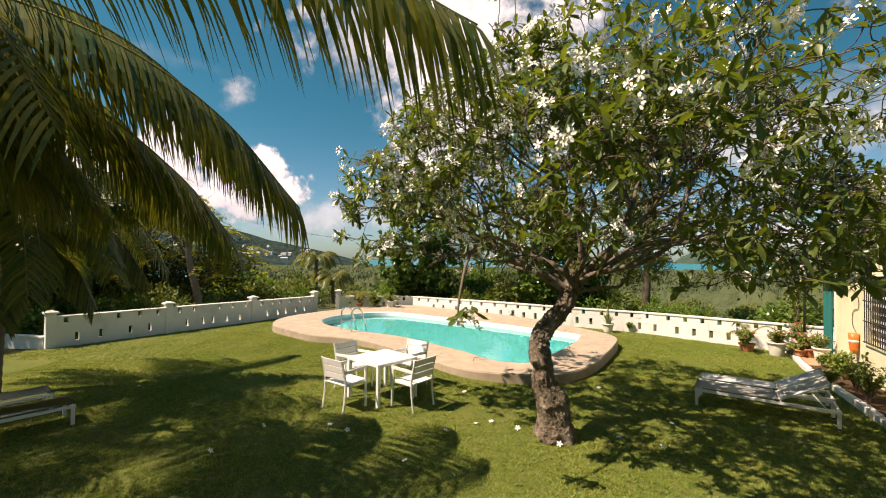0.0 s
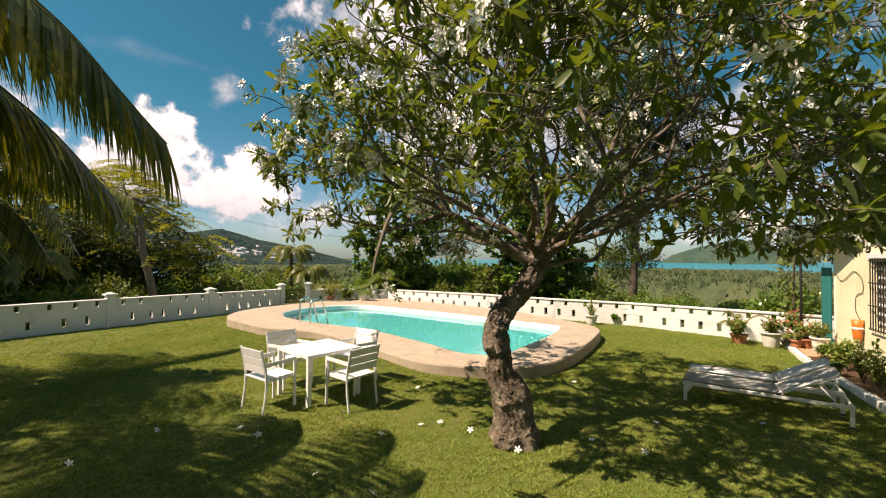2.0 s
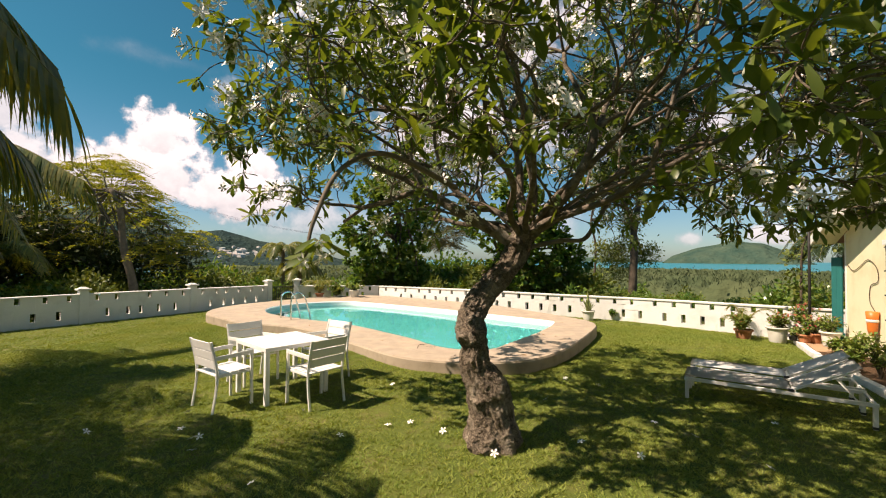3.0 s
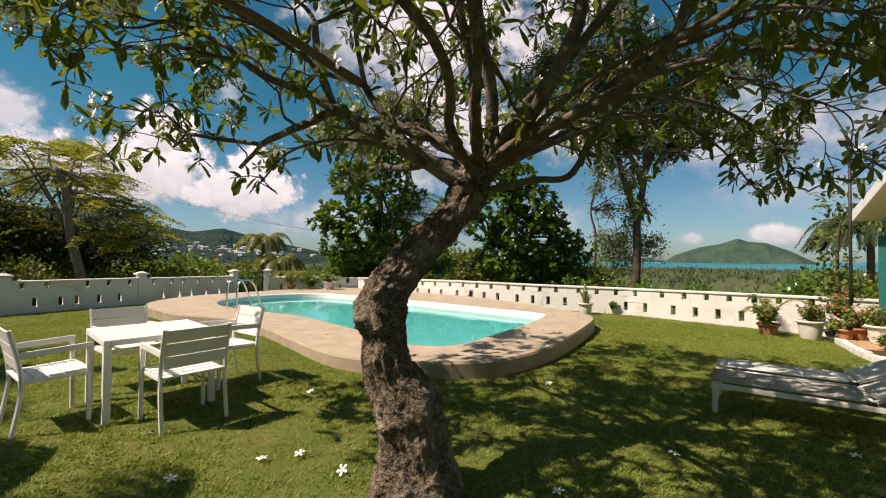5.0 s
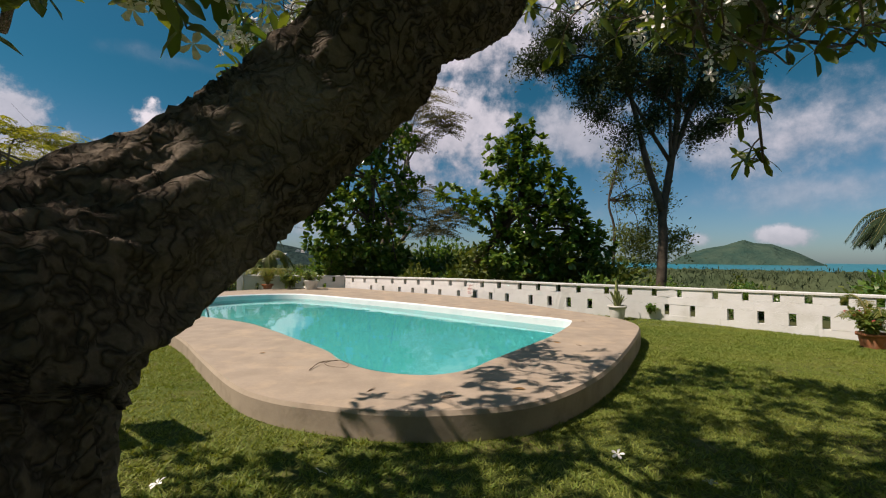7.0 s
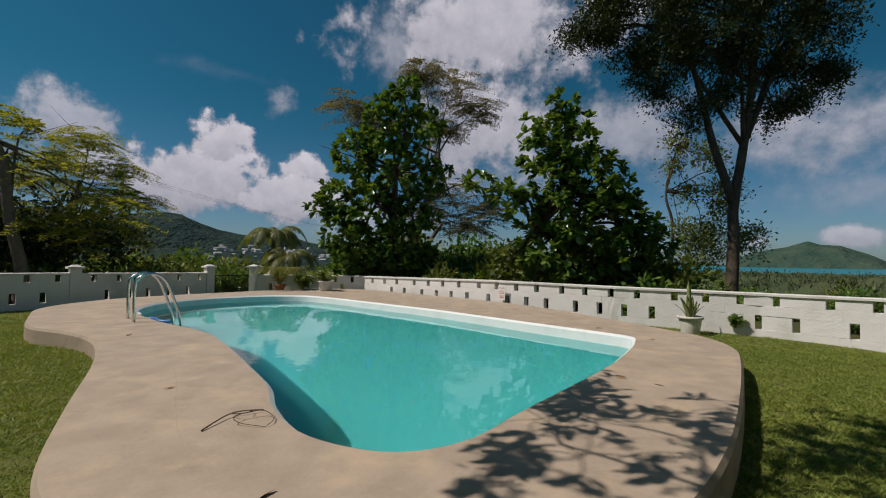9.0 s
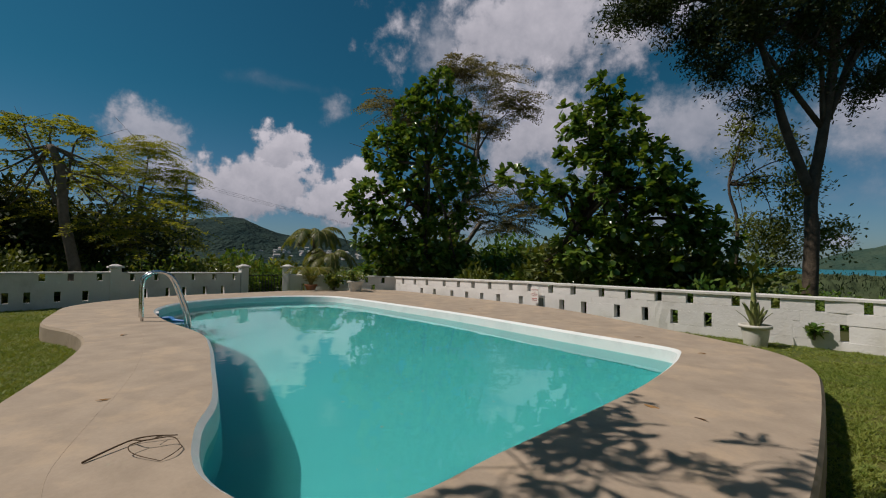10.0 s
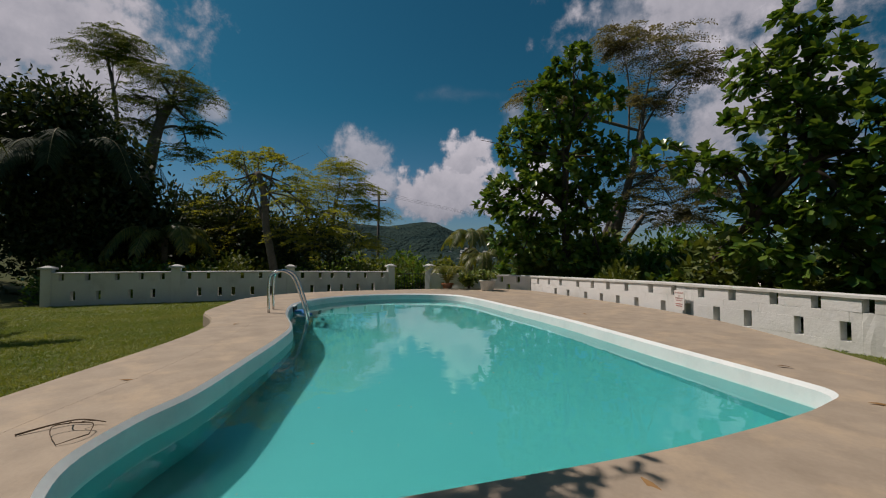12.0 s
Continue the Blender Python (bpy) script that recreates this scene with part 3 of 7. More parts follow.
def ridge(name, az0, az1, dist, profile, depth, z0, material, label, rough, seed, steps=90):
    """A hill range: heights over azimuth, falling to both sides, roughened."""
    verts, faces = [], []
    rows = 26
    azs = np.linspace(az0, az1, steps)
    pa, ph = zip(*profile)
    for i, az in enumerate(azs):
        h = np.interp(az, pa, ph)
        for j in range(rows):
            t = j / (rows - 1)
            r = dist + depth * (t - 0.5)
            w = math.sin(math.pi * min(1, t * 1.0)) ** 0.8 if 0 < t < 1 else 0.0
            x, y = r * math.sin(radians(az)), r * math.cos(radians(az))
            n = noise.fractal(Vector((x * 0.004 * 1500 / dist, y * 0.004 * 1500 / dist, seed)), 0.9, 2.1, 6)
            verts.append((x, y, z0 + (h * w) * (1 + rough * n * (1 if 0 < t < 1 else 0))))
    for i in range(steps - 1):
        for j in range(rows - 1):
            faces.append((i * rows + j, i * rows + j + 1, (i + 1) * rows + j + 1, (i + 1) * rows + j))
    return tagged(mesh_object(name, verts, faces, material, smooth=True), label, "hill", kind="structure")


def el_h(dist, el):
    return dist * math.tan(radians(el)) + 18


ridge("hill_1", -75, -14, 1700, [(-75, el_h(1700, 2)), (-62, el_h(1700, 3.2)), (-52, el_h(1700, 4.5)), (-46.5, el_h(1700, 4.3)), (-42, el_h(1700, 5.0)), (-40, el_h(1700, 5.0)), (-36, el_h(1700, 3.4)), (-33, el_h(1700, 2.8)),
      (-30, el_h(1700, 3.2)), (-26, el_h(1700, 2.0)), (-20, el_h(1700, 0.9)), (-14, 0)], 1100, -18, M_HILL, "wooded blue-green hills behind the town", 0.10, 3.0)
ridge("island_1", 25.4, 39.6, 3000, [(25.4, 0), (26.5, 45), (29.0, 92), (31.0, 112), (32.7, 148), (33.6, 128), (35.2, 120), (37.2, 72), (38.8, 20), (39.6, 0)], 700, -18, M_HAZY_ISLAND,
      "green hilly island across the water, haze put into its colour", 0.08, 9.0, 70)
ridge("headland_1", 10, 26, 3600, [(10, 0), (14, 30), (19, 40), (23, 30), (26, 0)], 500, -18, M_HAZY_ISLAND, "low distant headland", 0.1, 12.0, 40)

# far woods between the garden and the shore
cv, cl = [], []
R0 = np.geomspace(70, 330, 110)
A0 = np.radians(np.linspace(-34, 62, 420))
cx, cy = R0[:, None] * np.sin(A0)[None], R0[:, None] * np.cos(A0)[None]
cz = np.array([[0.6 + 1.6 * noise.fractal(Vector((x * 0.13, y * 0.13, 4)), 0.8, 2.2, 3) + 1.3 * abs(noise.noise(Vector((x * 0.55, y * 0.4, 9)))) for x, y in zip(rx, ry)] for rx, ry in zip(cx, cy)])
cz = cz - 2.6 - 0.012 * (R0[:, None] - 70)
cz[-1] = -17.5
cz[0] = -14.0
k = A0.size
ii, jj = np.meshgrid(np.arange(R0.size - 1), np.arange(k - 1), indexing="ij")
cq = np.stack([ii * k + jj, ii * k + jj + 1, (ii + 1) * k + jj + 1, (ii + 1) * k + jj], -1).reshape(-1, 4)
tagged(array_object("far_woods", np.stack([cx, cy, cz], -1).reshape(-1, 3), cq, 4, M_CANOPY, smooth=True), "olive-green woods reaching down to the shore", "woods", kind="stuff")
rw = np.random.default_rng(61)
pick = rw.integers(0, R0.size * 2 // 3, 28000) * k + rw.integers(0, k, 28000)
cc = np.stack([cx, cy, cz], -1).reshape(-1, 3)[pick] + rw.normal(0, 0.35, (28000, 3))
cv, cl = card_cloud(cc, np.tile((0.0, 0.0, 1.0), (28000, 1)), 0.75, 0.16, rw, 0.35)
tagged(array_object("woods_tips", cv, cl, 4, M_CANOPY), "feathery tops of the olive-green woods", "woods", kind="stuff")


def far_house(x, y, z, w, d, h, turn):
    ob = empty("far_house", pose(x, y, z, 0, 0, turn))
    bm = bmesh.new()
    bm_box(bm, (0, 0, h / 2), (w, d, h))
    part("wall", bm, M_TOWN, ob)
    bm = bmesh.new()
    vs = [bm.verts.new(v) for v in ((-w * .55, -d * .55, h), (w * .55, -d * .55, h), (w * .55, d * .55, h), (-w * .55, d * .55, h), (-w * .5, 0, h * 1.4), (w * .5, 0, h * 1.4))]
    for f in ((0, 1, 5, 4), (2, 3, 4, 5), (1, 2, 5), (3, 0, 4), (3, 2, 1, 0)):
        bm.faces.new([vs[i] for i in f])
    part("roof", bm, M_TOWNROOF, ob)
    return tagged(ob, "pale house of the town below the hills", "house", "houses of the town")


rt = random.Random(5)
for _ in range(110):
    az = radians(rt.gauss(-31, 4.5))
    r = rt.uniform(800, 1250)
    el = radians(rt.uniform(-0.4, 1.3) * (0.4 + 0.6 * (r - 700) / 450))
    far_house(r * math.sin(az), r * math.cos(az), r * math.tan(el) - 4, rt.uniform(6, 12), rt.uniform(6, 9), rt.uniform(3.5, 6), rt.uniform(0, 180))
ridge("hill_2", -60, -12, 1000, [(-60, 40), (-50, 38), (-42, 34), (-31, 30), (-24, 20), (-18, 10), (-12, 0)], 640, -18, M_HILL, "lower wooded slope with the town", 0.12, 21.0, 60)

# ---- garden walls ----
SLOT = 0.11


def walled(name, path, z_base, tops, upper, lower, label, thick=0.15, up_z=(0.17, 0.0), low_z=(0.17, 0.41), cope=True, start=0.0, stop=None):
    """A block wall with through slots, along a line of points; slot places are metres along the line."""
    pts = [Vector((*p, 0)) for p in path]
    cum = [0.0]
    for a, b in zip(pts, pts[1:]):
        cum.append(cum[-1] + (b - a).length)
    total = stop or cum[-1]

    def at(s):
        s = min(max(s, 0), cum[-1])
        for i in range(len(pts) - 1):
            if s <= cum[i + 1] or i == len(pts) - 2:
                t = (s - cum[i]) / (cum[i + 1] - cum[i])
                p = pts[i].lerp(pts[i + 1], t)
                d1 = (pts[i + 1] - pts[i]).normalized()
                if t > 0.5 and i + 2 < len(pts):
                    d1 = d1.lerp((pts[i + 2] - pts[i + 1]).normalized(), t - 0.5).normalized()
                elif t < 0.5 and i > 0:
                    d1 = d1.lerp((pts[i] - pts[i - 1]).normalized(), 0.5 - t).normalized()
                return p, Vector((-d1.y, d1.x, 0))

    cuts = {start, total}
    for s in (*upper, *lower):
        cuts |= {round(s - SLOT / 2, 3), round(s + SLOT / 2, 3)}
    cuts |= {c for c in cum if start < c < total}
    for c in np.arange(start, total, 0.45):
        cuts.add(round(float(c), 3))
    ss = sorted(c for c in cuts if start <= c <= total)
    ss = [s for i, s in enumerate(ss) if i == 0 or s - ss[i - 1] > 0.004]

    def levels(s):
        b = np.interp(s, [q for q, _ in z_base], [q for _, q in z_base])
        t = np.interp(s, [q for q, _ in tops], [q for _, q in tops])
        return b - 0.15, b + low_z[0], b + low_z[1], t - up_z[0], t - up_z[1]

    def solid(i, j):
        if not (0 <= i < len(ss) - 1 and 0 <= j < 4):
            return False
        mid = (ss[i] + ss[i + 1]) / 2
        if j == 3 and any(abs(mid - s) < SLOT / 2 for s in upper):
            return False
        if j == 1 and any(abs(mid - s) < SLOT / 2 for s in lower):
            return False
        return True

    verts, faces, seen = [], [], {}
    wob = random.Random(len(path) * 7 + len(upper))

    def vert(i, j, side):
        key = (i, j, side)
        if key not in seen:
            p, n = at(ss[i])
            q = p + n * (thick / 2 * side + 0.004 * wob.uniform(-1, 1))
            seen[key] = len(verts)
            verts.append((q.x, q.y, levels(ss[i])[j]))
        return seen[key]

    for i in range(len(ss) - 1):
        for j in range(4):
            if not solid(i, j):
                continue
            for side in (-1, 1):
                f = (vert(i, j, side), vert(i + 1, j, side), vert(i + 1, j + 1, side), vert(i, j + 1, side))
                faces.append(f if side < 0 else f[::-1])
            for di, (p, q) in ((-1, (i, i)), (1, (i + 1, i + 1))):
                if not solid(i + di, j):
                    f = (vert(p, j, -1), vert(p, j, 1), vert(p, j + 1, 1), vert(p, j + 1, -1))
                    faces.append(f if di > 0 else f[::-1])
            for dj, q in ((-1, j), (1, j + 1)):
                if not solid(i, j + dj):
                    f = (vert(i, q, -1), vert(i, q, 1), vert(i + 1, q, 1), vert(i + 1, q, -1))
                    faces.append(f if dj < 0 else f[::-1])
    ob = tagged(mesh_object(name, verts, faces, M_WALL), label, "wall", kind="structure")
    if cope:
        cv, cf = [], []
        for s in ss:
            p, n = at(s)
            z = levels(s)[4] + 0.002
            for o, h in ((-0.105, 0.0), (0.105, 0.0), (0.105, 0.035), (0.085, 0.045), (-0.085, 0.045), (-0.105, 0.035)):
                q = p + n * o
                cv.append((q.x, q.y, z + h + wob.uniform(-0.0025, 0.0025)))
        k = 6
        for i in range(len(ss) - 1):
            for j in range(k):
                cf.append((i * k + j, (i + 1) * k + j, (i + 1) * k + (j + 1) % k, i * k + (j + 1) % k))
        cf += [tuple(range(k)), tuple((len(ss) - 1) * k + j for j in range(k))[::-1]]
        mesh_object("coping", cv, cf, M_COPING, ob, "worn white coping")
    return ob


LOW_NEAR = [10.21, 10.72, 11.41, 11.91, 12.39, 12.86]
NORTH_BASE = [(0, -0.12), (5, -0.10), (8, -0.12), (10.2, -0.17), (15.3, -0.19)]
NORTH_TOP = [(0, 0.53), (5, 0.60), (10.4, 0.575), (12.4, 0.60), (15.3, 0.62)]
NORTH_UP = [0.51, 1.08, 1.63, 2.36, 2.91, 3.44, 4.0, 4.64, 5.17, 5.7, 6.21, 6.80, 7.30, 7.82, 8.30, 8.94, 9.44, 9.95, 10.46, 11.14, 11.66, 12.15, 12.62, 13.1, 13.55, 14.1]
NORTH_LOW = [1.4, 1.96, 2.67, 3.22, 3.74, 4.27, 4.93, 5.46, 5.96, 6.44, 7.1, 7.6, 8.07, 8.56, *LOW_NEAR]
walled("wall_north", BACK, NORTH_BASE, NORTH_TOP, NORTH_UP, NORTH_LOW, "white-painted block garden wall with two rows of slots", start=0.11)
walled("wall_gate_side", [(-5.788, 19.032), (-2.33, 19.66)], [(0, -0.1), (4, -0.1)], [(0, 0.55), (4, 0.53)], [0.79, 1.33, 1.96, 2.6, 3.13], [0.55, 1.5, 2.15, 2.82], "short white block wall beside the gate", start=0.10)
walled("wall_west_1", [(-8.0, 15.25), (-6.577, 18.005)], [(0, -0.14), (3, -0.12)], [(0, 0.66), (3, 0.62)], [0.34, 0.86, 1.22, 1.73, 2.26, 2.81], [0.62, 1.12, 1.51, 2.02, 2.5], "white block wall with slots, in shade", start=0.10, stop=2.98)
walled("wall_west_2", [(-9.597, 12.743), (-8.0, 15.25)], [(0, -0.14), (3, -0.14)], [(0, 0.68), (3, 0.67)], [0.32, 0.79, 1.66, 2.15, 2.67], [0.57, 1.09, 1.43, 1.93, 2.42], "white block wall with slots, in shade", start=0.10, stop=2.87)
walled("wall_west_3", [(-11.24, 10.33), (-9.597, 12.743)], [(0, -0.2), (3, -0.14)], [(0, 0.67), (3, 0.68)], [0.32, 0.90, 1.55, 2.1, 2.6], [0.57, 1.13, 1.86, 2.38], "white block wall with slots, in shade", start=0.10, stop=2.82)
walled("wall_west_4", [(-15.0, 10.75), (-11.24, 10.33)], [(0, -0.25), (4, -0.2)], [(0, 0.12), (4, 0.12)], [], [], "low white retaining wall", up_z=(0.06, 0.0), low_z=(0.1, 0.2), stop=3.66)


def gate_post(x, y, top, turn, size=0.22):
    ob = empty("gate_post", pose(x, y, -0.25, 0, 0, turn))
    h = top + 0.25 - 0.085
    box_part("shaft", (0, 0, h / 2), (size, size, h), M_WALL, ob, 0.012)
    box_part("cap", (0, 0, h + 0.032), (size + 0.10, size + 0.10, 0.05), M_COPING, ob, 0.012, label="overhanging white cap")
    bm = bmesh.new()
    r = bmesh.ops.create_cone(bm, cap_ends=True, segments=4, radius1=(size + 0.02) * 0.72, radius2=0.06, depth=0.045, matrix=Matrix.Translation((0, 0, h + 0.081)) @ Matrix.Rotation(radians(45), 4, "Z"))
    part("cap_top", bm, M_COPING, ob)
    return tagged(ob, "white-painted square wall post with a cap", "post", "wall posts")


for x, y, top, turn in ((-11.24, 10.33, 0.87, -34), (-9.597, 12.743, 0.90, -32), (-8.0, 15.253, 0.885, -30), (-6.577, 18.005, 0.885, -27), (-5.788, 19.032, 0.885, 10)):
    gate_post(x, y, top, turn)

# low dark gate between the posts
gate = empty("metal_gate", pose(-6.52, 18.14, -0.05, 0, 0, math.degrees(math.atan2(0.78, 0.66))))
GL = 1.0
for z in (0.10, 0.62):
    bm = bmesh.new()
    bm_box(bm, (GL / 2, 0, z), (GL, 0.03, 0.03), None, 0.004)
    part("rail", bm, M_IRON, gate)
for i in range(11):
    bm = bmesh.new()
    bm_box(bm, (0.05 + i * 0.09, 0, 0.36), (0.014, 0.014, 0.56))
    part("bar", bm, M_IRON, gate)
tagged(gate, "low dark metal garden gate, closed", "gate")

# ---- pool ----
inner, outer = smooth_loop(INNER, 5), smooth_loop(OUTER, 5)
WATER_Z = 0.02


def ring_strip(a, za, b, zb):
    n = len(a)
    verts = [(*p, za) for p in a] + [(*p, zb) for p in b]
    return verts, [(i, (i + 1) % n, n + (i + 1) % n, n + i) for i in range(n)]


def shrink(loop, d):
    out = []
    k = len(loop)
    for i in range(k):
        a, b = Vector(loop[i - 1]), Vector(loop[(i + 1) % k])
        t = (b - a).normalized()
        out.append((loop[i][0] + t.y * d, loop[i][1] - t.x * d))
    return out


area = sum(inner[i - 1][0] * p[1] - p[0] * inner[i - 1][1] for i, p in enumerate(inner))
IN_SIGN = 1 if area < 0 else -1
pool = empty("swimming_pool", pose(0, 0, 0))
tagged(pool, "free-form swimming pool with pale concrete deck and turquoise water", "pool", kind="structure")
# deck top, with a real opening
bm = bmesh.new()
ov = [bm.verts.new((*p, DECK_Z)) for p in outer]
iv = [bm.verts.new((*p, DECK_Z)) for p in inner]
edges = [bm.edges.new((l[i], l[(i + 1) % len(l)])) for l in (ov, iv) for i in range(len(l))]
bmesh.ops.triangle_fill(bm, edges=edges, use_beauty=True)
for f in list(bm.faces):
    c = f.calc_center_median()
    if inside(np.array([c.x]), np.array([c.y]), inner)[0]:
        bm.faces.remove(f)
bmesh.ops.recalc_face_normals(bm, faces=bm.faces)
if sum(f.normal.z for f in bm.faces) < 0:
    bmesh.ops.reverse_faces(bm, faces=bm.faces)
part("deck", bm, M_DECK, pool, "beige stamped-concrete pool deck")
out2 = shrink(outer, -0.02 * IN_SIGN)
v1, f1 = ring_strip(outer, DECK_Z, out2, DECK_Z - 0.03)
v2, f2 = ring_strip(out2, DECK_Z - 0.03, shrink(outer, -0.028 * IN_SIGN), -0.35)
mesh_object("deck_side", *join([(v1, f1), (v2, f2)]), M_DECKSIDE, pool, "rendered side of the pool deck", True)
in1 = shrink(inner, 0.035 * IN_SIGN)
in2 = shrink(inner, 0.05 * IN_SIGN)
mesh_object("pool_rim", *join([ring_strip(inner, DECK_Z, in1, DECK_Z - 0.03), ring_strip(in1, DECK_Z - 0.03, in2, -0.02)]), M_POOLRIM, pool, "white-painted pool rim", True)
in3 = shrink(inner, 0.07 * IN_SIGN)
mesh_object("pool_wall", *ring_strip(in2, -0.02, in3, -0.58), M_POOLTILE, pool, "turquoise pool wall", True)
bm = bmesh.new()
fv = [bm.verts.new((*p, -0.58)) for p in in3]
bmesh.ops.triangle_fill(bm, edges=[bm.edges.new((fv[i], fv[(i + 1) % len(fv)])) for i in range(len(fv))], use_beauty=True)
part("pool_floor", bm, M_POOLDEEP, pool)
bm = bmesh.new()
fv = [bm.verts.new((*p, WATER_Z)) for p in shrink(inner, 0.046 * IN_SIGN)]
bmesh.ops.triangle_fill(bm, edges=[bm.edges.new((fv[i], fv[(i + 1) % len(fv)])) for i in range(len(fv))], use_beauty=True)
bmesh.ops.recalc_face_normals(bm, faces=bm.faces)
if sum(f.normal.z for f in bm.faces) < 0:
    bmesh.ops.reverse_faces(bm, faces=bm.faces)
water = part("water", bm, M_WATER, None)
water.visible_shadow = False
tagged(water, "clear turquoise pool water with gentle ripples", "water", kind="structure")

# ---- the frangipani ----
CORRIDOR = [(0.3, -0.8, 2.47), (0.9, 0.35, 2.05), (1.43, 1.3, 1.72), (1.9, 3.2, 1.33), (1.9, 4.8, 1.21), (2.0, 5.8, 1.16), (2.15, 6.6, 1.12), (2.5, 7.3, 1.08)]


def clear_of_path(p, gap):
    for a, b in zip(CORRIDOR, CORRIDOR[1:]):
        a, b = Vector(a), Vector(b)
        t = max(0.0, min(1.0, (p - a).dot(b - a) / (b - a).length_squared))
        if (p - a.lerp(b, t)).length < gap:
            return False
    return True


def roomy(p):
    """Where the crown may spread: above head height, clear of the walk and of the pool's far half."""
    if not (-2.45 < p.x < 7.4 and clear_of_path(p, 0.5)):
        return False
    if p.y < 3.9 and p.x < 1.0:
        return False
    gap = p - Vector((1.42, 5.2, 0.5))
    if (gap - SUN_TO * gap.dot(SUN_TO)).length < 0.42:
        return False
    low = (2.2 if p.y < 6.6 else 1.95) if p.x > 2.4 else 2.22 + 0.25 * max(0.0, 5.4 - p.y)
    if p.x < -0.9:
        low = 2.35
    if p.y > 6.8:
        low = max(low, 1.6 + 0.85 * (p.y - 6.5) if p.x > 0.8 else max(2.75, 1.25 + 0.65 * (p.y - 6.2)))
    return p.z > low


tree = empty("frangipani_tree", pose(0, 0, 0))
tagged(tree, "old gnarled frangipani tree with white flowers and leaning trunk", "tree")
TRUNK = [(1.584, 5.275, -0.105, 0.26), (1.569, 5.282, 0.144, 0.205), (1.536, 5.268, 0.487, 0.21), (1.408, 5.23, 0.708, 0.155), (1.396, 5.23, 0.951, 0.13), (1.373, 5.238, 1.081, 0.155), (1.373, 5.416, 1.203, 0.136),
         (1.523, 5.643, 1.432, 0.138), (1.779, 5.725, 1.722, 0.112), (1.91, 5.878, 1.926, 0.155), (2.034, 5.9, 2.176, 0.12)]
line = smooth_line([q[:3] for q in TRUNK], 26)
rads = np.interp(np.linspace(0, len(TRUNK) - 1, len(line)), range(len(TRUNK)), [q[3] for q in TRUNK])
tv, tf = tube(line, rads, 110)
shaped = []
KNOTS = [((1.26, 5.10, 1.10), 0.12, 0.035), ((1.31, 5.08, 0.90), 0.10, 0.015), ((1.40, 5.06, 0.42), 0.10, 0.04), ((1.66, 5.08, 0.55), 0.09, 0.03), ((1.72, 5.62, 1.66), 0.08, 0.04), ((1.38, 5.04, 0.80), 0.08, 0.035),
         ((1.78, 5.12, 0.12), 0.14, 0.07), ((1.42, 5.08, 0.05), 0.14, 0.07), ((1.55, 5.45, 1.50), 0.07, 0.035), ((1.24, 5.08, 1.14), 0.055, -0.06), ((1.58, 5.0, 0.30), 0.05, -0.04), ((1.84, 5.74, 1.98), 0.07, 0.04)]
for i, v in enumerate(tv):
    c = line[i // 110]
    o = v - c
    u = o.normalized()
    w = math.atan2(o.y, o.x)
    lump = noise.fractal(Vector((v.x * 5, v.y * 5, v.z * 3.2)), 0.8, 2.2, 4)
    ridge_n = noise.noise(Vector((math.cos(w) * 2.6, math.sin(w) * 2.6, v.z * 1.6)))
    plate = noise.fractal(Vector((v.x * 17, v.y * 17, v.z * 11)), 0.7, 2.1, 4)
    furrow = abs(noise.noise(Vector((math.cos(w + v.z * 0.9) * 6, math.sin(w + v.z * 0.9) * 6, v.z * 4.5))))
    pit = abs(noise.noise(v * 38))
    flare = 0.26 * max(0.0, 0.4 - v.z) / 0.4 * (0.5 + 0.5 * math.sin(w * 5 + 0.6))
    q = c + o * (1 + 0.13 * lump + 0.13 * ridge_n + flare) + u * (0.014 * (abs(plate) - 0.3) + 0.034 * (furrow - 0.25) + 0.005 * (pit - 0.25))
    for k, reach, rise in KNOTS:
        q += u * rise * math.exp(-((v - Vector(k)).length / reach) ** 2) * (1 + 0.5 * plate)
    shaped.append(q)
mesh_object("trunk", shaped, tf, M_TRUNK, tree, "knobbly grey-brown trunk with an old burl", True)

rf = random.Random(11)
TIPS = []
HANGING = []


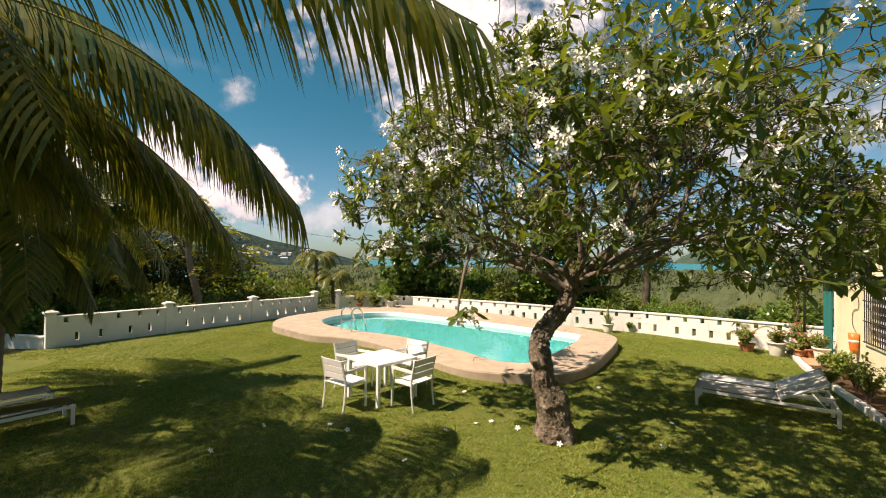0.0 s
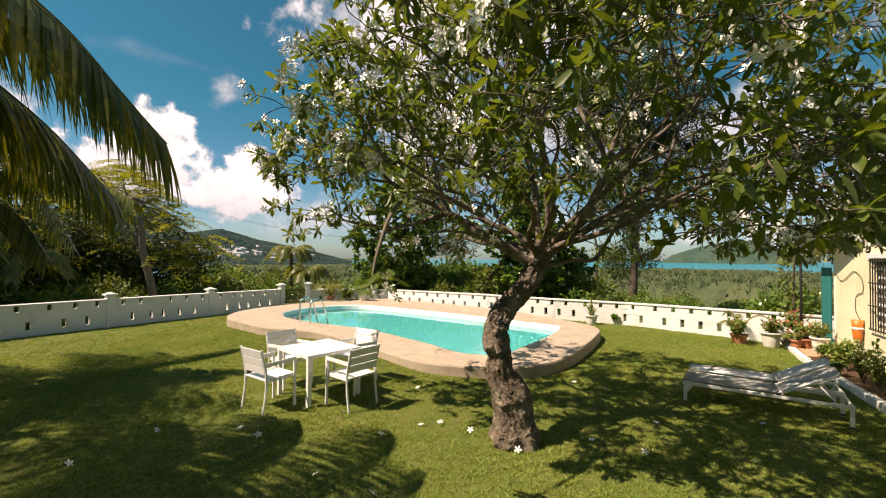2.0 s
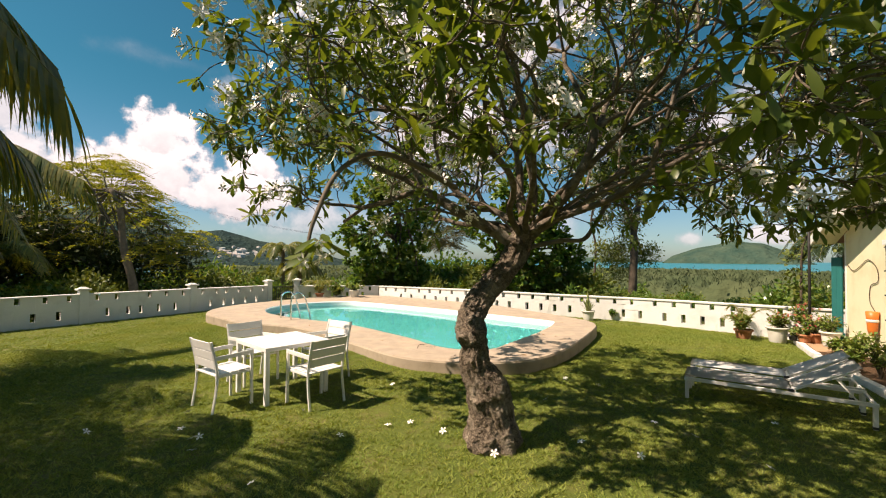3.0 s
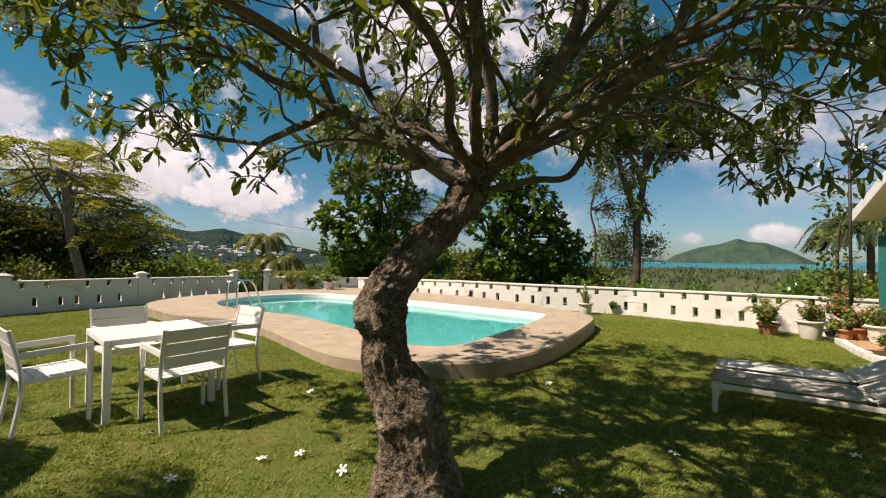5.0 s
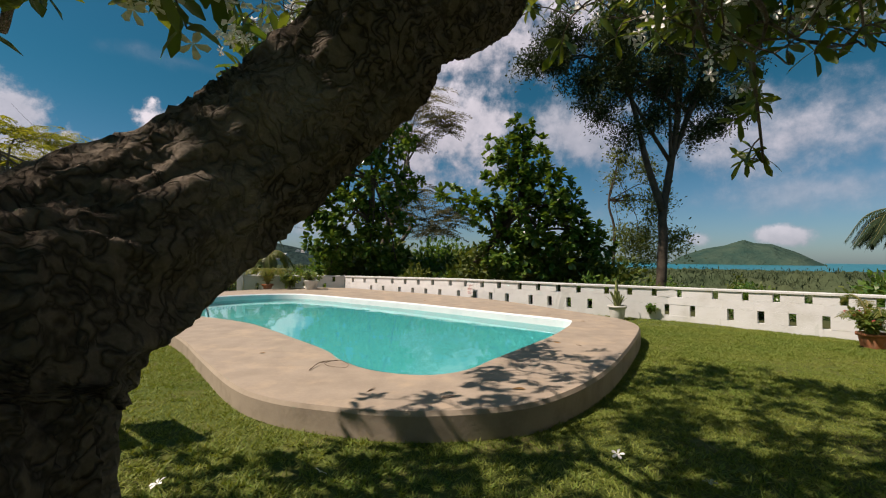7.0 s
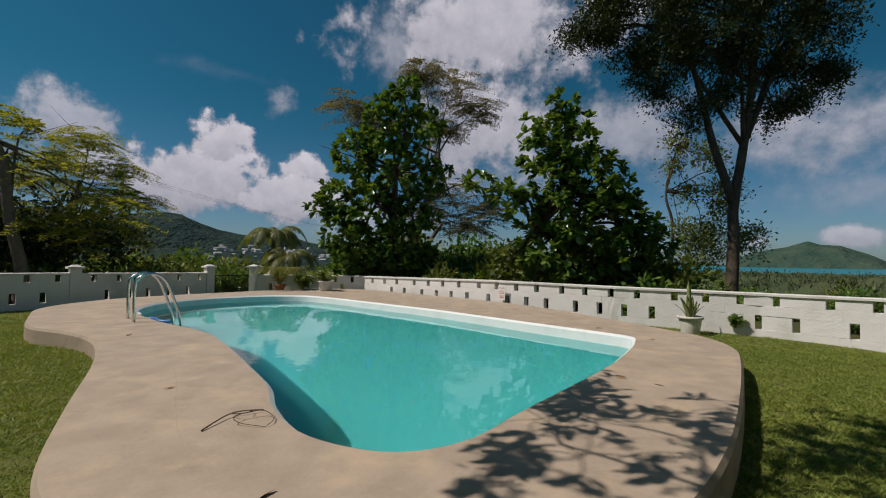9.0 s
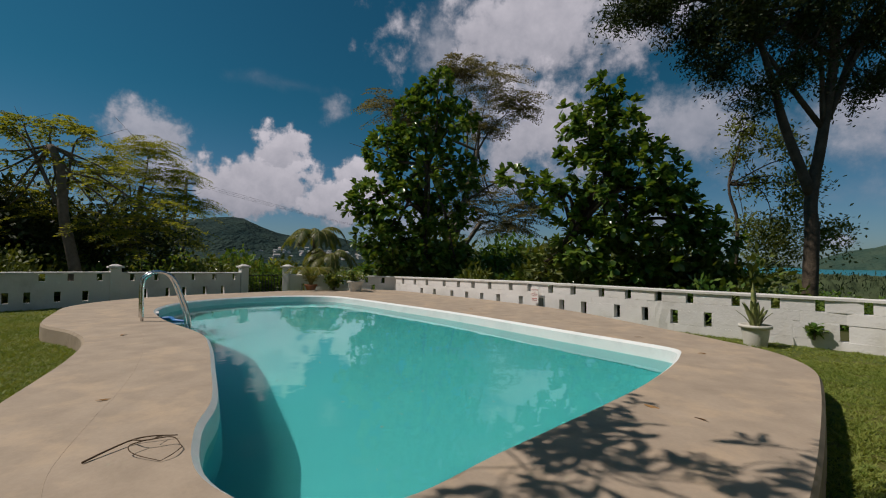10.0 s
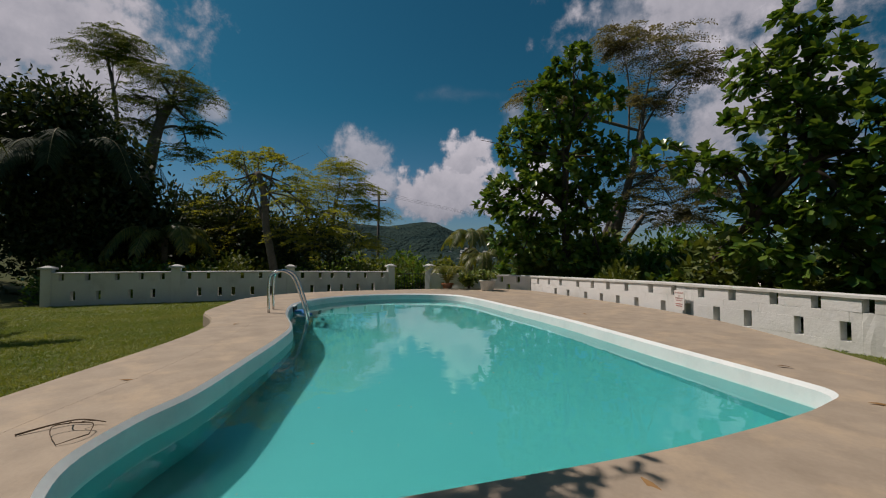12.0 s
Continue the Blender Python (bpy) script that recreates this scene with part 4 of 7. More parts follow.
def grow(p, d, length, radius, level, pieces, reach):
    """One limb and all that springs from it: bends as it goes, forks two or three times, ends in a tip."""
    n = 6
    pts, rs = [p.copy()], [radius]
    end_r = max(0.0052, radius * 0.76)
    sway = Vector((rf.gauss(0, 1), rf.gauss(0, 1), rf.gauss(0, 0.6))) * (0.16 + 0.03 * level)
    for i in range(n):
        wobble = 0.15 + 0.04 * level
        if i == n // 2:
            sway = -sway
        d = (d + sway * 0.6 + Vector((rf.gauss(0, wobble), rf.gauss(0, wobble), rf.gauss(0, wobble * 0.8))) * 0.55).normalized()
        flat = Vector((p.x - 2.0, p.y - 5.8, 0)).length
        if flat > 2.2 and d.z > 0.25 and level > 1:
            d.z -= 0.14
        q = p + d * (length / n)
        if (level > 1 or i > 2) and not roomy(q):
            d = (d + Vector((0, 0, 0.9)) + (Vector((2.0, 5.8, 2.6)) - p).normalized() * 0.3).normalized()
            q = p + d * (length / n)
            if not roomy(q):
                break
        p = q
        pts.append(p.copy())
        rs.append(radius + (end_r - radius) * (i + 1) / n)
    if len(pts) < 2:
        return
    sides = 14 if level < 2 else 8 if level < 4 else 5
    line = smooth_line(pts, 4 if level < 3 else 2) if level < 5 else pts
    rr = np.interp(np.linspace(0, len(pts) - 1, len(line)), range(len(pts)), rs)
    pieces.append(tube(line, rr, sides, True, rf.randrange(9999), 0.09 if level < 4 else 0.05))
    if level >= reach or len(pts) < 4:
        if roomy(p):
            TIPS.append((p.copy(), d.copy()))
        return
    kids = 3 if rf.random() < (0.6 if level < 3 else 0.45) else 2
    turn = rf.uniform(0, 6.3)
    a = d.cross(Vector((0.2, 0.5, 0.8)))
    a.normalize()
    b = d.cross(a)
    for k in range(kids):
        w = turn + 6.283 * k / kids + rf.gauss(0, 0.35)
        spread = rf.uniform(0.5, 0.95)
        nd = (d + (a * math.cos(w) + b * math.sin(w)) * spread).normalized()
        out = Vector((p.x - 2.0, p.y - 5.8, 0))
        if out.length > 0.4:
            nd = (nd + out.normalized() * 0.18 + Vector((0, 0, 0.04))).normalized()
        grow(p, nd, length * rf.uniform(0.66, 0.86), max(0.0052, end_r * (0.80 if kids == 2 else 0.70)), level + 1, pieces, reach)
    if rf.random() < (0.8 if level >= 2 else 0.5) and len(pts) > 3:
        j = rf.randrange(2, len(pts) - 1)
        nd = Vector((rf.gauss(0, 1), rf.gauss(0, 1), rf.gauss(0, 0.7))).normalized()
        grow(pts[j], (nd + d * 0.5).normalized(), length * 0.6, max(0.0052, end_r * 0.5), max(level + 1, reach - 1), pieces, reach)


BOUGHS = [  # from, towards, length, radius, forks
    ((1.86, 5.80, 1.98), (-0.80, -0.05, 0.62), 1.30, 0.071, 6),   # the big low limb over the table
    ((1.97, 5.88, 2.16), (-0.62, 0.25, 0.85), 1.36, 0.040, 6), ((2.00, 5.90, 2.18), (-0.12, 0.12, 1.0), 1.41, 0.052, 6), ((2.05, 5.90, 2.16), (0.30, 0.02, 1.0), 1.41, 0.050, 6),
    ((2.06, 5.88, 2.06), (0.72, -0.10, 0.72), 1.41, 0.057, 6), ((1.98, 5.92, 1.93), (0.92, 0.20, 0.36), 1.41, 0.029, 5), ((2.00, 5.80, 2.12), (-0.05, -0.80, 0.70), 1.24, 0.036, 6),
    ((2.02, 5.98, 2.12), (-0.15, 0.85, 0.62), 1.41, 0.040, 6), ((1.94, 5.80, 2.08), (-0.70, -0.58, 0.60), 1.36, 0.038, 6), ((2.06, 5.82, 2.12), (0.68, -0.62, 0.55), 1.41, 0.040, 6),
    ((2.06, 5.94, 2.12), (0.60, 0.62, 0.62), 1.36, 0.036, 6), ((2.08, 5.86, 2.10), (0.85, -0.30, 0.50), 1.40, 0.038, 6), ((2.05, 5.84, 2.16), (0.45, -0.45, 0.85), 1.40, 0.036, 6),
    ((1.94, 5.94, 2.10), (-0.70, 0.60, 0.55), 1.41, 0.038, 6),
]
for o, d, length, radius, reach in BOUGHS:
    pieces = []
    grow(Vector(o), Vector(d).normalized(), length, radius, 1, pieces, reach)
    mesh_object("limb", *join(pieces), M_TWIG if radius < 0.031 else M_BARK, tree, "", True)
# a bare drooping bough on the garden side
pieces = []
bough = smooth_line([(1.2, 5.3, 2.55), (0.6, 4.7, 2.75), (0.35, 4.1, 2.5), (0.25, 3.8, 2.1), (0.22, 3.7, 1.82)], 5)
pieces.append(tube(bough, np.linspace(0.03, 0.010, len(bough)), 6))
mesh_object("limb", *join(pieces), M_TWIG, tree, "", True)
for k in range(3):
    HANGING.append((Vector((0.22 + 0.08 * k, 3.7 - 0.05 * k, 1.80 + 0.06 * k)), Vector((0.2 * k - 0.2, -0.1, -0.8))))

# long drooping boughs at the crown's rim
for pts, r in (([(2.06, 5.92, 2.1), (2.6, 6.3, 2.6), (3.5, 7.3, 2.85), (4.1, 8.1, 2.55), (4.4, 8.45, 2.05)], 0.026), ([(2.08, 5.88, 2.1), (3.0, 6.0, 2.7), (4.0, 6.4, 2.8), (4.7, 6.6, 2.55), (5.0, 6.7, 2.25)], 0.028),
               ([(2.08, 5.84, 2.1), (3.0, 5.6, 2.65), (3.9, 5.3, 2.75), (4.5, 5.2, 2.5), (4.8, 5.1, 2.3)], 0.028), ([(2.06, 5.82, 2.1), (2.7, 5.4, 2.6), (3.3, 4.9, 2.75), (3.7, 4.5, 2.5)], 0.024),
               ([(1.92, 5.9, 2.1), (1.5, 6.1, 2.5), (1.0, 6.2, 2.4), (0.85, 6.2, 2.1)], 0.016), ([(1.9, 5.9, 2.05), (1.0, 6.1, 2.4), (0.4, 6.2, 2.35), (0.1, 6.2, 2.05)], 0.020),
               ([(2.08, 5.9, 2.1), (3.0, 6.5, 2.6), (3.9, 7.0, 2.9), (4.7, 7.4, 2.7), (5.2, 7.6, 2.3)], 0.026)):
    line = smooth_line(pts, 6)
    pieces = [tube(line, np.linspace(r, r * 0.35, len(line)), 7, True, 5, 0.06)]
    n = len(line)
    for i in range(n * 2 // 5, n, 2 if line[-1].x < 2.0 else 1):
        d = (line[min(i + 1, n - 1)] - line[i - 1]).normalized()
        nd = (d * 0.6 + Vector((rf.gauss(0, 0.6), rf.gauss(0, 0.6), rf.gauss(0, 0.45)))).normalized()
        end = line[i] + nd * rf.uniform(0.12, 0.32)
        pieces.append(tube([line[i], line[i].lerp(end, 0.5) + Vector((0, 0, 0.02)), end], [r * 0.3, r * 0.25, r * 0.22], 5))
        HANGING.append((end, nd))
    HANGING.append((line[-1], Vector((0, 0, -1))))
    mesh_object("limb", *join(pieces), M_TWIG, tree, "", True)

tips = HANGING + TIPS
near = sorted(range(len(tips)), key=lambda i: (tips[i][0].xy - Vector((1.2, 3.4))).length)[:25]
near_set = set(near)
cents, norms, petals_c, petals_n = [], [], [], []
single = []
for i, (p, d) in enumerate(tips):
    a = d.cross(Vector((0.3, 0.2, 0.9))).normalized()
    b = d.cross(a)
    if rf.random() < 0.1:
        continue
    count = rf.randrange(5, 9)
    ph = rf.uniform(0, 6.28)
    for k in range(count):
        w = ph + k * 2.4
        rad = a * math.cos(w) + b * math.sin(w)
        q = p - d * (0.015 * k)
        nn = (rad + d * rf.uniform(0.15, 0.8) + Vector((0, 0, -0.12))).normalized()
        if i in near_set:
            single.append((q, nn))
        else:
            cents.append(q)
            norms.append(nn)
    if rf.random() < (0.34 if p.z > 3.7 or (p.xy - Vector((2.0, 5.8))).length > 2.5 else 0.12) and (p.y > 3.4 or p.z > 3.1):
        for _ in range(rf.randrange(4, 9)):
            petals_c.append(p + d * 0.07 + Vector((rf.gauss(0, 0.06), rf.gauss(0, 0.06), rf.gauss(0, 0.05))))
            petals_n.append((d + Vector((rf.gauss(0, 0.6), rf.gauss(0, 0.6) - 0.3, rf.gauss(0, 0.5)))).normalized())
lv, ll = leaf_cloud(np.array([tuple(c) for c in cents]), np.array([tuple(c) for c in norms]), 0.165, 0.058, jitter=0.35)
tagged(array_object("foliage", lv, ll, 4, M_LEAF, tree, "glossy mid-green pointed leaves", True), kind="stuff")
v1, l1 = leaf_cloud(np.zeros((1, 3)), np.array([[0.0, 1.0, 0.0]]), 0.16, 0.06, jitter=0.0, rng=np.random.default_rng(3))
first = None
for q, nn in single[:240]:
    if first is None:
        first = array_object("leaf", v1, l1, 4, M_LEAF1, tree, "", True)
        ob = first
    else:
        ob = new("leaf", first.data)
        ob.parent = tree
    ob.matrix_local = Matrix.LocRotScale(q, nn.to_track_quat("Y", "Z"), Vector((1, 1, 1)) * rf.uniform(0.75, 1.2))


def flower_mesh(centres, normals, size, rng):
    """Five-petalled frangipani flowers."""
    verts, faces = [], []
    for c, n in zip(centres, normals):
        a = n.cross(Vector((0.4, 0.1, 0.8)))
        a.normalize()
        b = n.cross(a)
        s = size * rng.uniform(0.8, 1.2)
        for k in range(5):
            w = 1.2566 * k
            e = a * math.cos(w) + b * math.sin(w)
            f = a * math.cos(w + 1.57) + b * math.sin(w + 1.57)
            o = len(verts)
            verts += [c, c + (e * 0.35 - f * 0.16 + n * 0.25) * s, c + (e * 0.8 - f * 0.24 + n * 0.30) * s, c + (e * 1.0 + n * 0.18) * s, c + (e * 0.75 + f * 0.24 + n * 0.22) * s, c + (e * 0.35 + f * 0.16 + n * 0.22) * s]
            faces.append((o, o + 1, o + 2, o + 3, o + 4, o + 5))
    return verts, faces


mesh_object("blossom", *flower_mesh(petals_c, petals_n, 0.056, rf), M_PETAL, tree, "clusters of white frangipani flowers")

# flowers fallen on the lawn
one = None
for k, (x, y) in enumerate([(-0.58, 5.87), (0.04, 5.23), (0.48, 5.54), (0.71, 5.64), (1.08, 5.44), (-1.9, 5.76), (-1.65, 5.29), (-1.39, 5.06), (-1.34, 5.1), (-1.22, 4.8), (1.58, 4.97), (2.48, 5.3), (3.48, 5.9), (3.74, 5.55), (4.05, 4.9),
                            (5.11, 5.3), (2.96, 5.04), (0.3, 7.0), (2.9, 7.6), (3.3, 7.3), (1.1, 7.2), (-0.4, 4.3), (0.2, 4.0), (-2.6, 5.2), (-2.9, 4.4), (0.9, 3.9), (4.9, 6.0), (2.4, 6.6)]):
    m = pose(x, y, float(lawn_z(np.array(x), 0)) + 0.03, rf.uniform(-40, 40), rf.uniform(-40, 40), rf.uniform(0, 360))
    if one is None:
        one = mesh_object("fallen_flower", *flower_mesh([Vector((0, 0, 0))], [Vector((0, 0.05, 1))], 0.040, rf), M_PETAL)
        one.matrix_world = m
        tagged(one, "white frangipani flower fallen on the grass", "flower", "fallen flowers")
    else:
        copy_thing(one, m)

# ---- trees beyond the wall ----


def blob_points(blobs, per, rng, shell=0.55):
    """Points spread through lumpy balls, denser to their outsides, with their outward directions."""
    cs, ns = [], []
    for x, y, z, r in blobs:
        k = max(6, int(per * r * r))
        u = rng.normal(0, 1, (k, 3))
        u /= np.linalg.norm(u, axis=1, keepdims=True)
        s = r * (shell + (1 - shell) * rng.random(k)) * (1 + 0.25 * np.sin(u[:, 0] * 5 + x) * np.cos(u[:, 2] * 4 + y))
        cs.append(np.array([x, y, z]) + u * s[:, None])
        ns.append(u)
    return np.concatenate(cs), np.concatenate(ns)


def branchy(base, blobs, radius, seed, bend=0.25, sides=8):
    """A trunk with limbs that reach into the given lumps of crown."""
    r = random.Random(seed)
    pieces = []
    for x, y, z, br in blobs:
        mid = Vector(base[-1]).lerp(Vector((x, y, z)), 0.5) + Vector((r.gauss(0, bend), r.gauss(0, bend), -bend * 0.4))
        start = Vector(base[r.randrange(max(1, len(base) // 2), len(base))])
        line = smooth_line([start, mid, (x, y, z)], 4)
        pieces.append(tube(line, np.linspace(radius * 0.42, radius * 0.08, len(line)), 6))
        for _ in range(4):
            e = Vector((x, y, z)) + Vector((r.gauss(0, 0.5), r.gauss(0, 0.5), r.gauss(0, 0.45))) * br
            line = smooth_line([mid.lerp(Vector((x, y, z)), r.uniform(0.3, 1)), e], 2)
            pieces.append(tube(line, np.linspace(radius * 0.12, radius * 0.04, len(line)), 4))
    return pieces


def broad_tree(name, base, blobs, radius, material, bark, label, leaf, width, clusters, each, seed, fine=False, shell=0.55):
    rng = np.random.default_rng(seed)
    ob = empty(name, pose(0, 0, 0))
    line = smooth_line(base, 5)
    mesh_object("trunk", *tube(line, np.linspace(radius, radius * 0.45, len(line)), 12, True, seed, 0.06), bark, ob, "", True)
    tagged(mesh_object("branching", *join(branchy(base, blobs, radius, seed)), bark, ob, "", True), kind="stuff")
    c, n = blob_points(blobs, clusters, rng, shell)
    c = np.repeat(c, each, 0)
    n = np.repeat(n, each, 0)
    n = n * 0.7 + rng.normal(0, 0.75, n.shape) + np.array([0, 0, 0.2])
    if fine:
        c = c + rng.normal(0, leaf * 1.4, c.shape)
        v, l = card_cloud(c, n, leaf, width, rng)
        array_object("crown", v, l, 4, material, ob)
    else:
        v, l = leaf_cloud(c, n, leaf, width, rng=rng, jitter=0.3)
        array_object("crown", v, l, 4, material, ob, "", True)
    return tagged(ob, label, "tree")


BIG1 = [(-1.12, 19.92, 6.68, 0.62), (-1.85, 20.0, 5.61, 0.85), (-0.65, 20.3, 5.52, 0.75), (-3.0, 20.1, 4.6, 0.8), (-1.68, 20.4, 4.18, 1.2), (-0.48, 20.6, 4.0, 0.7), (-3.43, 20.1, 3.11, 0.65), (-3.96, 20.0, 2.75, 0.4),
        (-2.38, 20.3, 2.75, 1.1), (-0.98, 20.6, 2.57, 0.9), (-3.08, 20.2, 1.68, 0.9), (-1.68, 20.5, 1.5, 0.9), (-3.08, 20.2, 0.79, 0.65), (-0.65, 20.6, 1.1, 0.6), (-2.5, 20.2, 5.0, 0.5)]
broad_tree("almond_tree", [(-1.9, 21.3, -0.6), (-1.8, 21.0, 1.0), (-1.7, 20.6, 2.6), (-1.5, 20.3, 4.2)], BIG1, 0.16, M_BIGLEAF, M_FARBARK, "dense broad-leaved tree with glossy dark green leaves", 0.25, 0.14, 70, 13, 31)
BIG2 = [(3.75, 18.9, 5.6, 0.4), (3.2, 18.8, 4.7, 0.65), (4.21, 19.0, 4.47, 0.75), (3.43, 18.9, 3.52, 0.95), (4.68, 19.1, 3.52, 0.95), (1.41, 18.5, 3.2, 0.42), (2.19, 18.6, 2.88, 0.55), (5.61, 19.3, 3.04, 0.45), (3.9, 19.0, 2.57, 1.15),
        (5.15, 19.2, 2.41, 1.0), (6.08, 19.4, 2.09, 0.6), (6.78, 19.6, 1.77, 0.42), (3.12, 18.9, 1.5, 0.9), (4.37, 19.1, 1.2, 1.0), (5.61, 19.3, 1.2, 0.85), (3.6, 18.9, 5.1, 0.4)]
broad_tree("almond_tree", [(1.6, 20.3, -0.6), (2.2, 19.9, 0.9), (3.0, 19.4, 1.9), (3.8, 19.1, 3.0)], BIG2, 0.17, M_BIGLEAF, M_FARBARK, "spreading broad-leaved tree with large glossy leaves", 0.25, 0.14, 66, 13, 32)
GREY = [(-5.64, 26.79, 8.78, 1.35), (-4.2, 27.0, 8.0, 1.2), (-0.65, 27.74, 9.9, 1.7), (0.6, 27.93, 8.78, 1.2), (-1.21, 27.64, 7.79, 1.2), (-2.04, 27.48, 10.75, 1.1), (-0.79, 27.72, 4.55, 1.5), (-1.76, 27.53, 3.42, 1.5), (0.18, 27.9, 2.86, 1.5), (1.2, 28, 3.6, 1.2)]
for k, (x, y, h) in enumerate(((-2.9, 26.2, 3.0), (-3.3, 26.4, 3.4), (-2.5, 26.1, 2.8))):
    line = smooth_line([(x, y, -1.0), (x + 0.15, y, 0.5), (x + 0.5 + 0.2 * k, y - 0.1, 1.6), (x + 1.1 + 0.3 * k, y, h)], 4)
    tagged(mesh_object("bare_trunk", *tube(line, np.linspace(0.17, 0.09, len(line)), 10, True, k, 0.08), M_BARK, None, "", True), "pale leaning tree trunk behind the wall", "trunk", "leaning trunks")
TALL = [(4.57, 21.62, 9.04, 0.7), (5.68, 21.83, 9.23, 1.0), (6.97, 22.07, 8.47, 1.15), (8.26, 22.32, 8.85, 1.3), (10.11, 22.67, 8.66, 1.3), (11.95, 23.02, 8.47, 1.2), (13.61, 23.34, 7.91, 0.9), (7.43, 22.16, 7.16, 0.7), (8.63, 22.39, 6.4, 0.65),
        (11.77, 22.99, 6.5, 0.7), (8.26, 22.32, 10.54, 1.6), (11.03, 22.85, 10.73, 1.6), (13.24, 23.27, 10.17, 1.4), (5.86, 21.86, 10.35, 1.0), (9.92, 22.64, 7.16, 0.8), (12.7, 23.2, 7.1, 0.7)]
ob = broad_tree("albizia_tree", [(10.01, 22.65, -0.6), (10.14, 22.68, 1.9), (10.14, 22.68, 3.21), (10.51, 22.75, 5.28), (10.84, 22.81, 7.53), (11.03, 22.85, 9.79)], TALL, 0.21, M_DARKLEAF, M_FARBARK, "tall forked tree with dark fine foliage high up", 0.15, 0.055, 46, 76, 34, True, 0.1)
line = smooth_line([(10.14, 22.68, 3.21), (9.37, 22.53, 5.47), (8.91, 22.44, 7.35), (8.26, 22.32, 9.41)], 5)
mesh_object("trunk_fork", *tube(line, np.linspace(0.15, 0.06, len(line)), 10, True, 3, 0.06), M_FARBARK, ob, "", True)
SAP = [(9.11, 24.52, 5.88, 0.5), (10.17, 24.72, 5.5, 0.6), (9.54, 24.6, 4.0, 0.5), (10.8, 24.84, 3.94, 0.8), (8.69, 24.44, 4.8, 0.4), (10.38, 24.76, 2.65, 0.7), (11.65, 25.0, 2.01, 0.75), (9.11, 24.52, 2.22, 0.7), (10.17, 24.72, 1.58, 0.9)]
broad_tree("young_tree", [(8.59, 24.42, -0.6), (8.8, 24.46, 2.44), (8.52, 24.41, 3.94), (9.01, 24.5, 5.88)], SAP, 0.07, M_SHRUB, M_FARBARK, "thin young tree with sparse layered leaves", 0.16, 0.07, 34, 56, 35, True, 0.3)


def feathery_tree(name, base, pads, radius, label, material, seed, spread=1.0, dens=1.0):
    """Flat-topped tree: long drooping feather leaves in layers, each a rib with two rows of fine leaflets."""
    rng = np.random.default_rng(seed)
    ob = empty(name, pose(0, 0, 0))
    line = smooth_line(base, 5)
    mesh_object("trunk", *tube(line, np.linspace(radius, radius * 0.5, len(line)), 12, True, seed, 0.05), M_TWIG, ob, "", True)
    tagged(mesh_object("branching", *join(branchy(base, pads, radius * 0.6, seed, 0.15)), M_TWIG, ob, "", True), kind="stuff")
    cs, ns = [], []
    for x, y, z, r in pads:
        for _ in range(int(16 * dens)):
            w = rng.uniform(0, 6.283)
            e = np.array([math.cos(w), math.sin(w), 0.0])
            o = np.array([x, y, z]) + e * r * rng.uniform(0, 0.5) + np.array([0, 0, rng.normal(0, 0.22 * r)])
            ln = r * rng.uniform(0.6, 1.1) * spread
            t = np.linspace(0, 1, 16)
            rib = o + e * (t * ln)[:, None] + np.array([0, 0, 1.0]) * (0.18 * ln * t - 0.42 * ln * t * t)[:, None]
            f = np.array([-e[1], e[0], 0])
            for sgn in (-1, 1):
                for q in range(3):
                    cs.append(rib + f * sgn * 0.05 * q * r)
                    ns.append(np.tile(f * sgn + e * 0.5 + np.array([0, 0, -0.15]), (16, 1)))
    v, l = card_cloud(np.concatenate(cs), np.concatenate(ns), 0.13, 0.045, rng, 0.3)
    array_object("crown", v, l, 4, material, ob)
    return tagged(ob, label, "tree")


FEA = [(-14.08, 16.1, 5.05, 0.8), (-13.37, 16.37, 5.14, 0.85), (-12.5, 16.71, 5.14, 0.9), (-11.53, 17.08, 4.77, 0.9), (-14.52, 15.93, 4.3, 0.9), (-14.95, 15.77, 3.17, 1.1), (-12.85, 16.57, 4.11, 0.9), (-11.8, 16.98, 3.92, 1.0),
       (-10.74, 17.38, 3.55, 1.1), (-10.13, 17.62, 2.61, 1.0), (-13.73, 16.24, 2.8, 1.1), (-12.5, 16.71, 2.42, 1.0), (-11.09, 17.25, 2.23, 1.1), (-9.69, 17.78, 2.42, 0.9), (-10.22, 17.58, 1.67, 1.0), (-14.43, 15.97, 1.86, 1.2)]
feathery_tree("flame_tree", [(-11.0, 16.3, -0.3), (-10.96, 16.34, 0.66), (-11.27, 16.21, 2.16), (-11.4, 16.16, 3.56), (-11.68, 16.06, 4.3)], FEA, 0.17, "pale-trunked tree with feathery yellow-green fronds", M_FEATHER, 41, 1.35, 0.72)
T12A = [(-30.06, 14.49, 14.12, 1.22), (-29.12, 15.26, 14.99, 1.22), (-28.04, 16.15, 14.46, 1.22), (-27.77, 16.37, 13.24, 1.05), (-28.71, 15.59, 13.77, 1.05)]
feathery_tree("slender_tree", [(-28.31, 15.93, 1.0), (-28.58, 15.7, 8.36), (-28.85, 15.48, 11.5), (-29.25, 15.15, 13.94)], T12A, 0.16, "very tall slender tree with a small tuft of leaves", M_SHRUB, 42, 1.2, 3.0)
T12B = [(-25.49, 15.65, 10.37, 1.29), (-24.49, 16.47, 11.66, 1.29), (-23.49, 17.29, 11.34, 1.29), (-22.62, 18.0, 10.37, 1.29), (-23.74, 17.08, 9.73, 1.29), (-22.5, 18.1, 8.6, 0.97), (-22.99, 17.69, 7.15, 1.13), (-25.24, 15.86, 8.76, 0.97)]
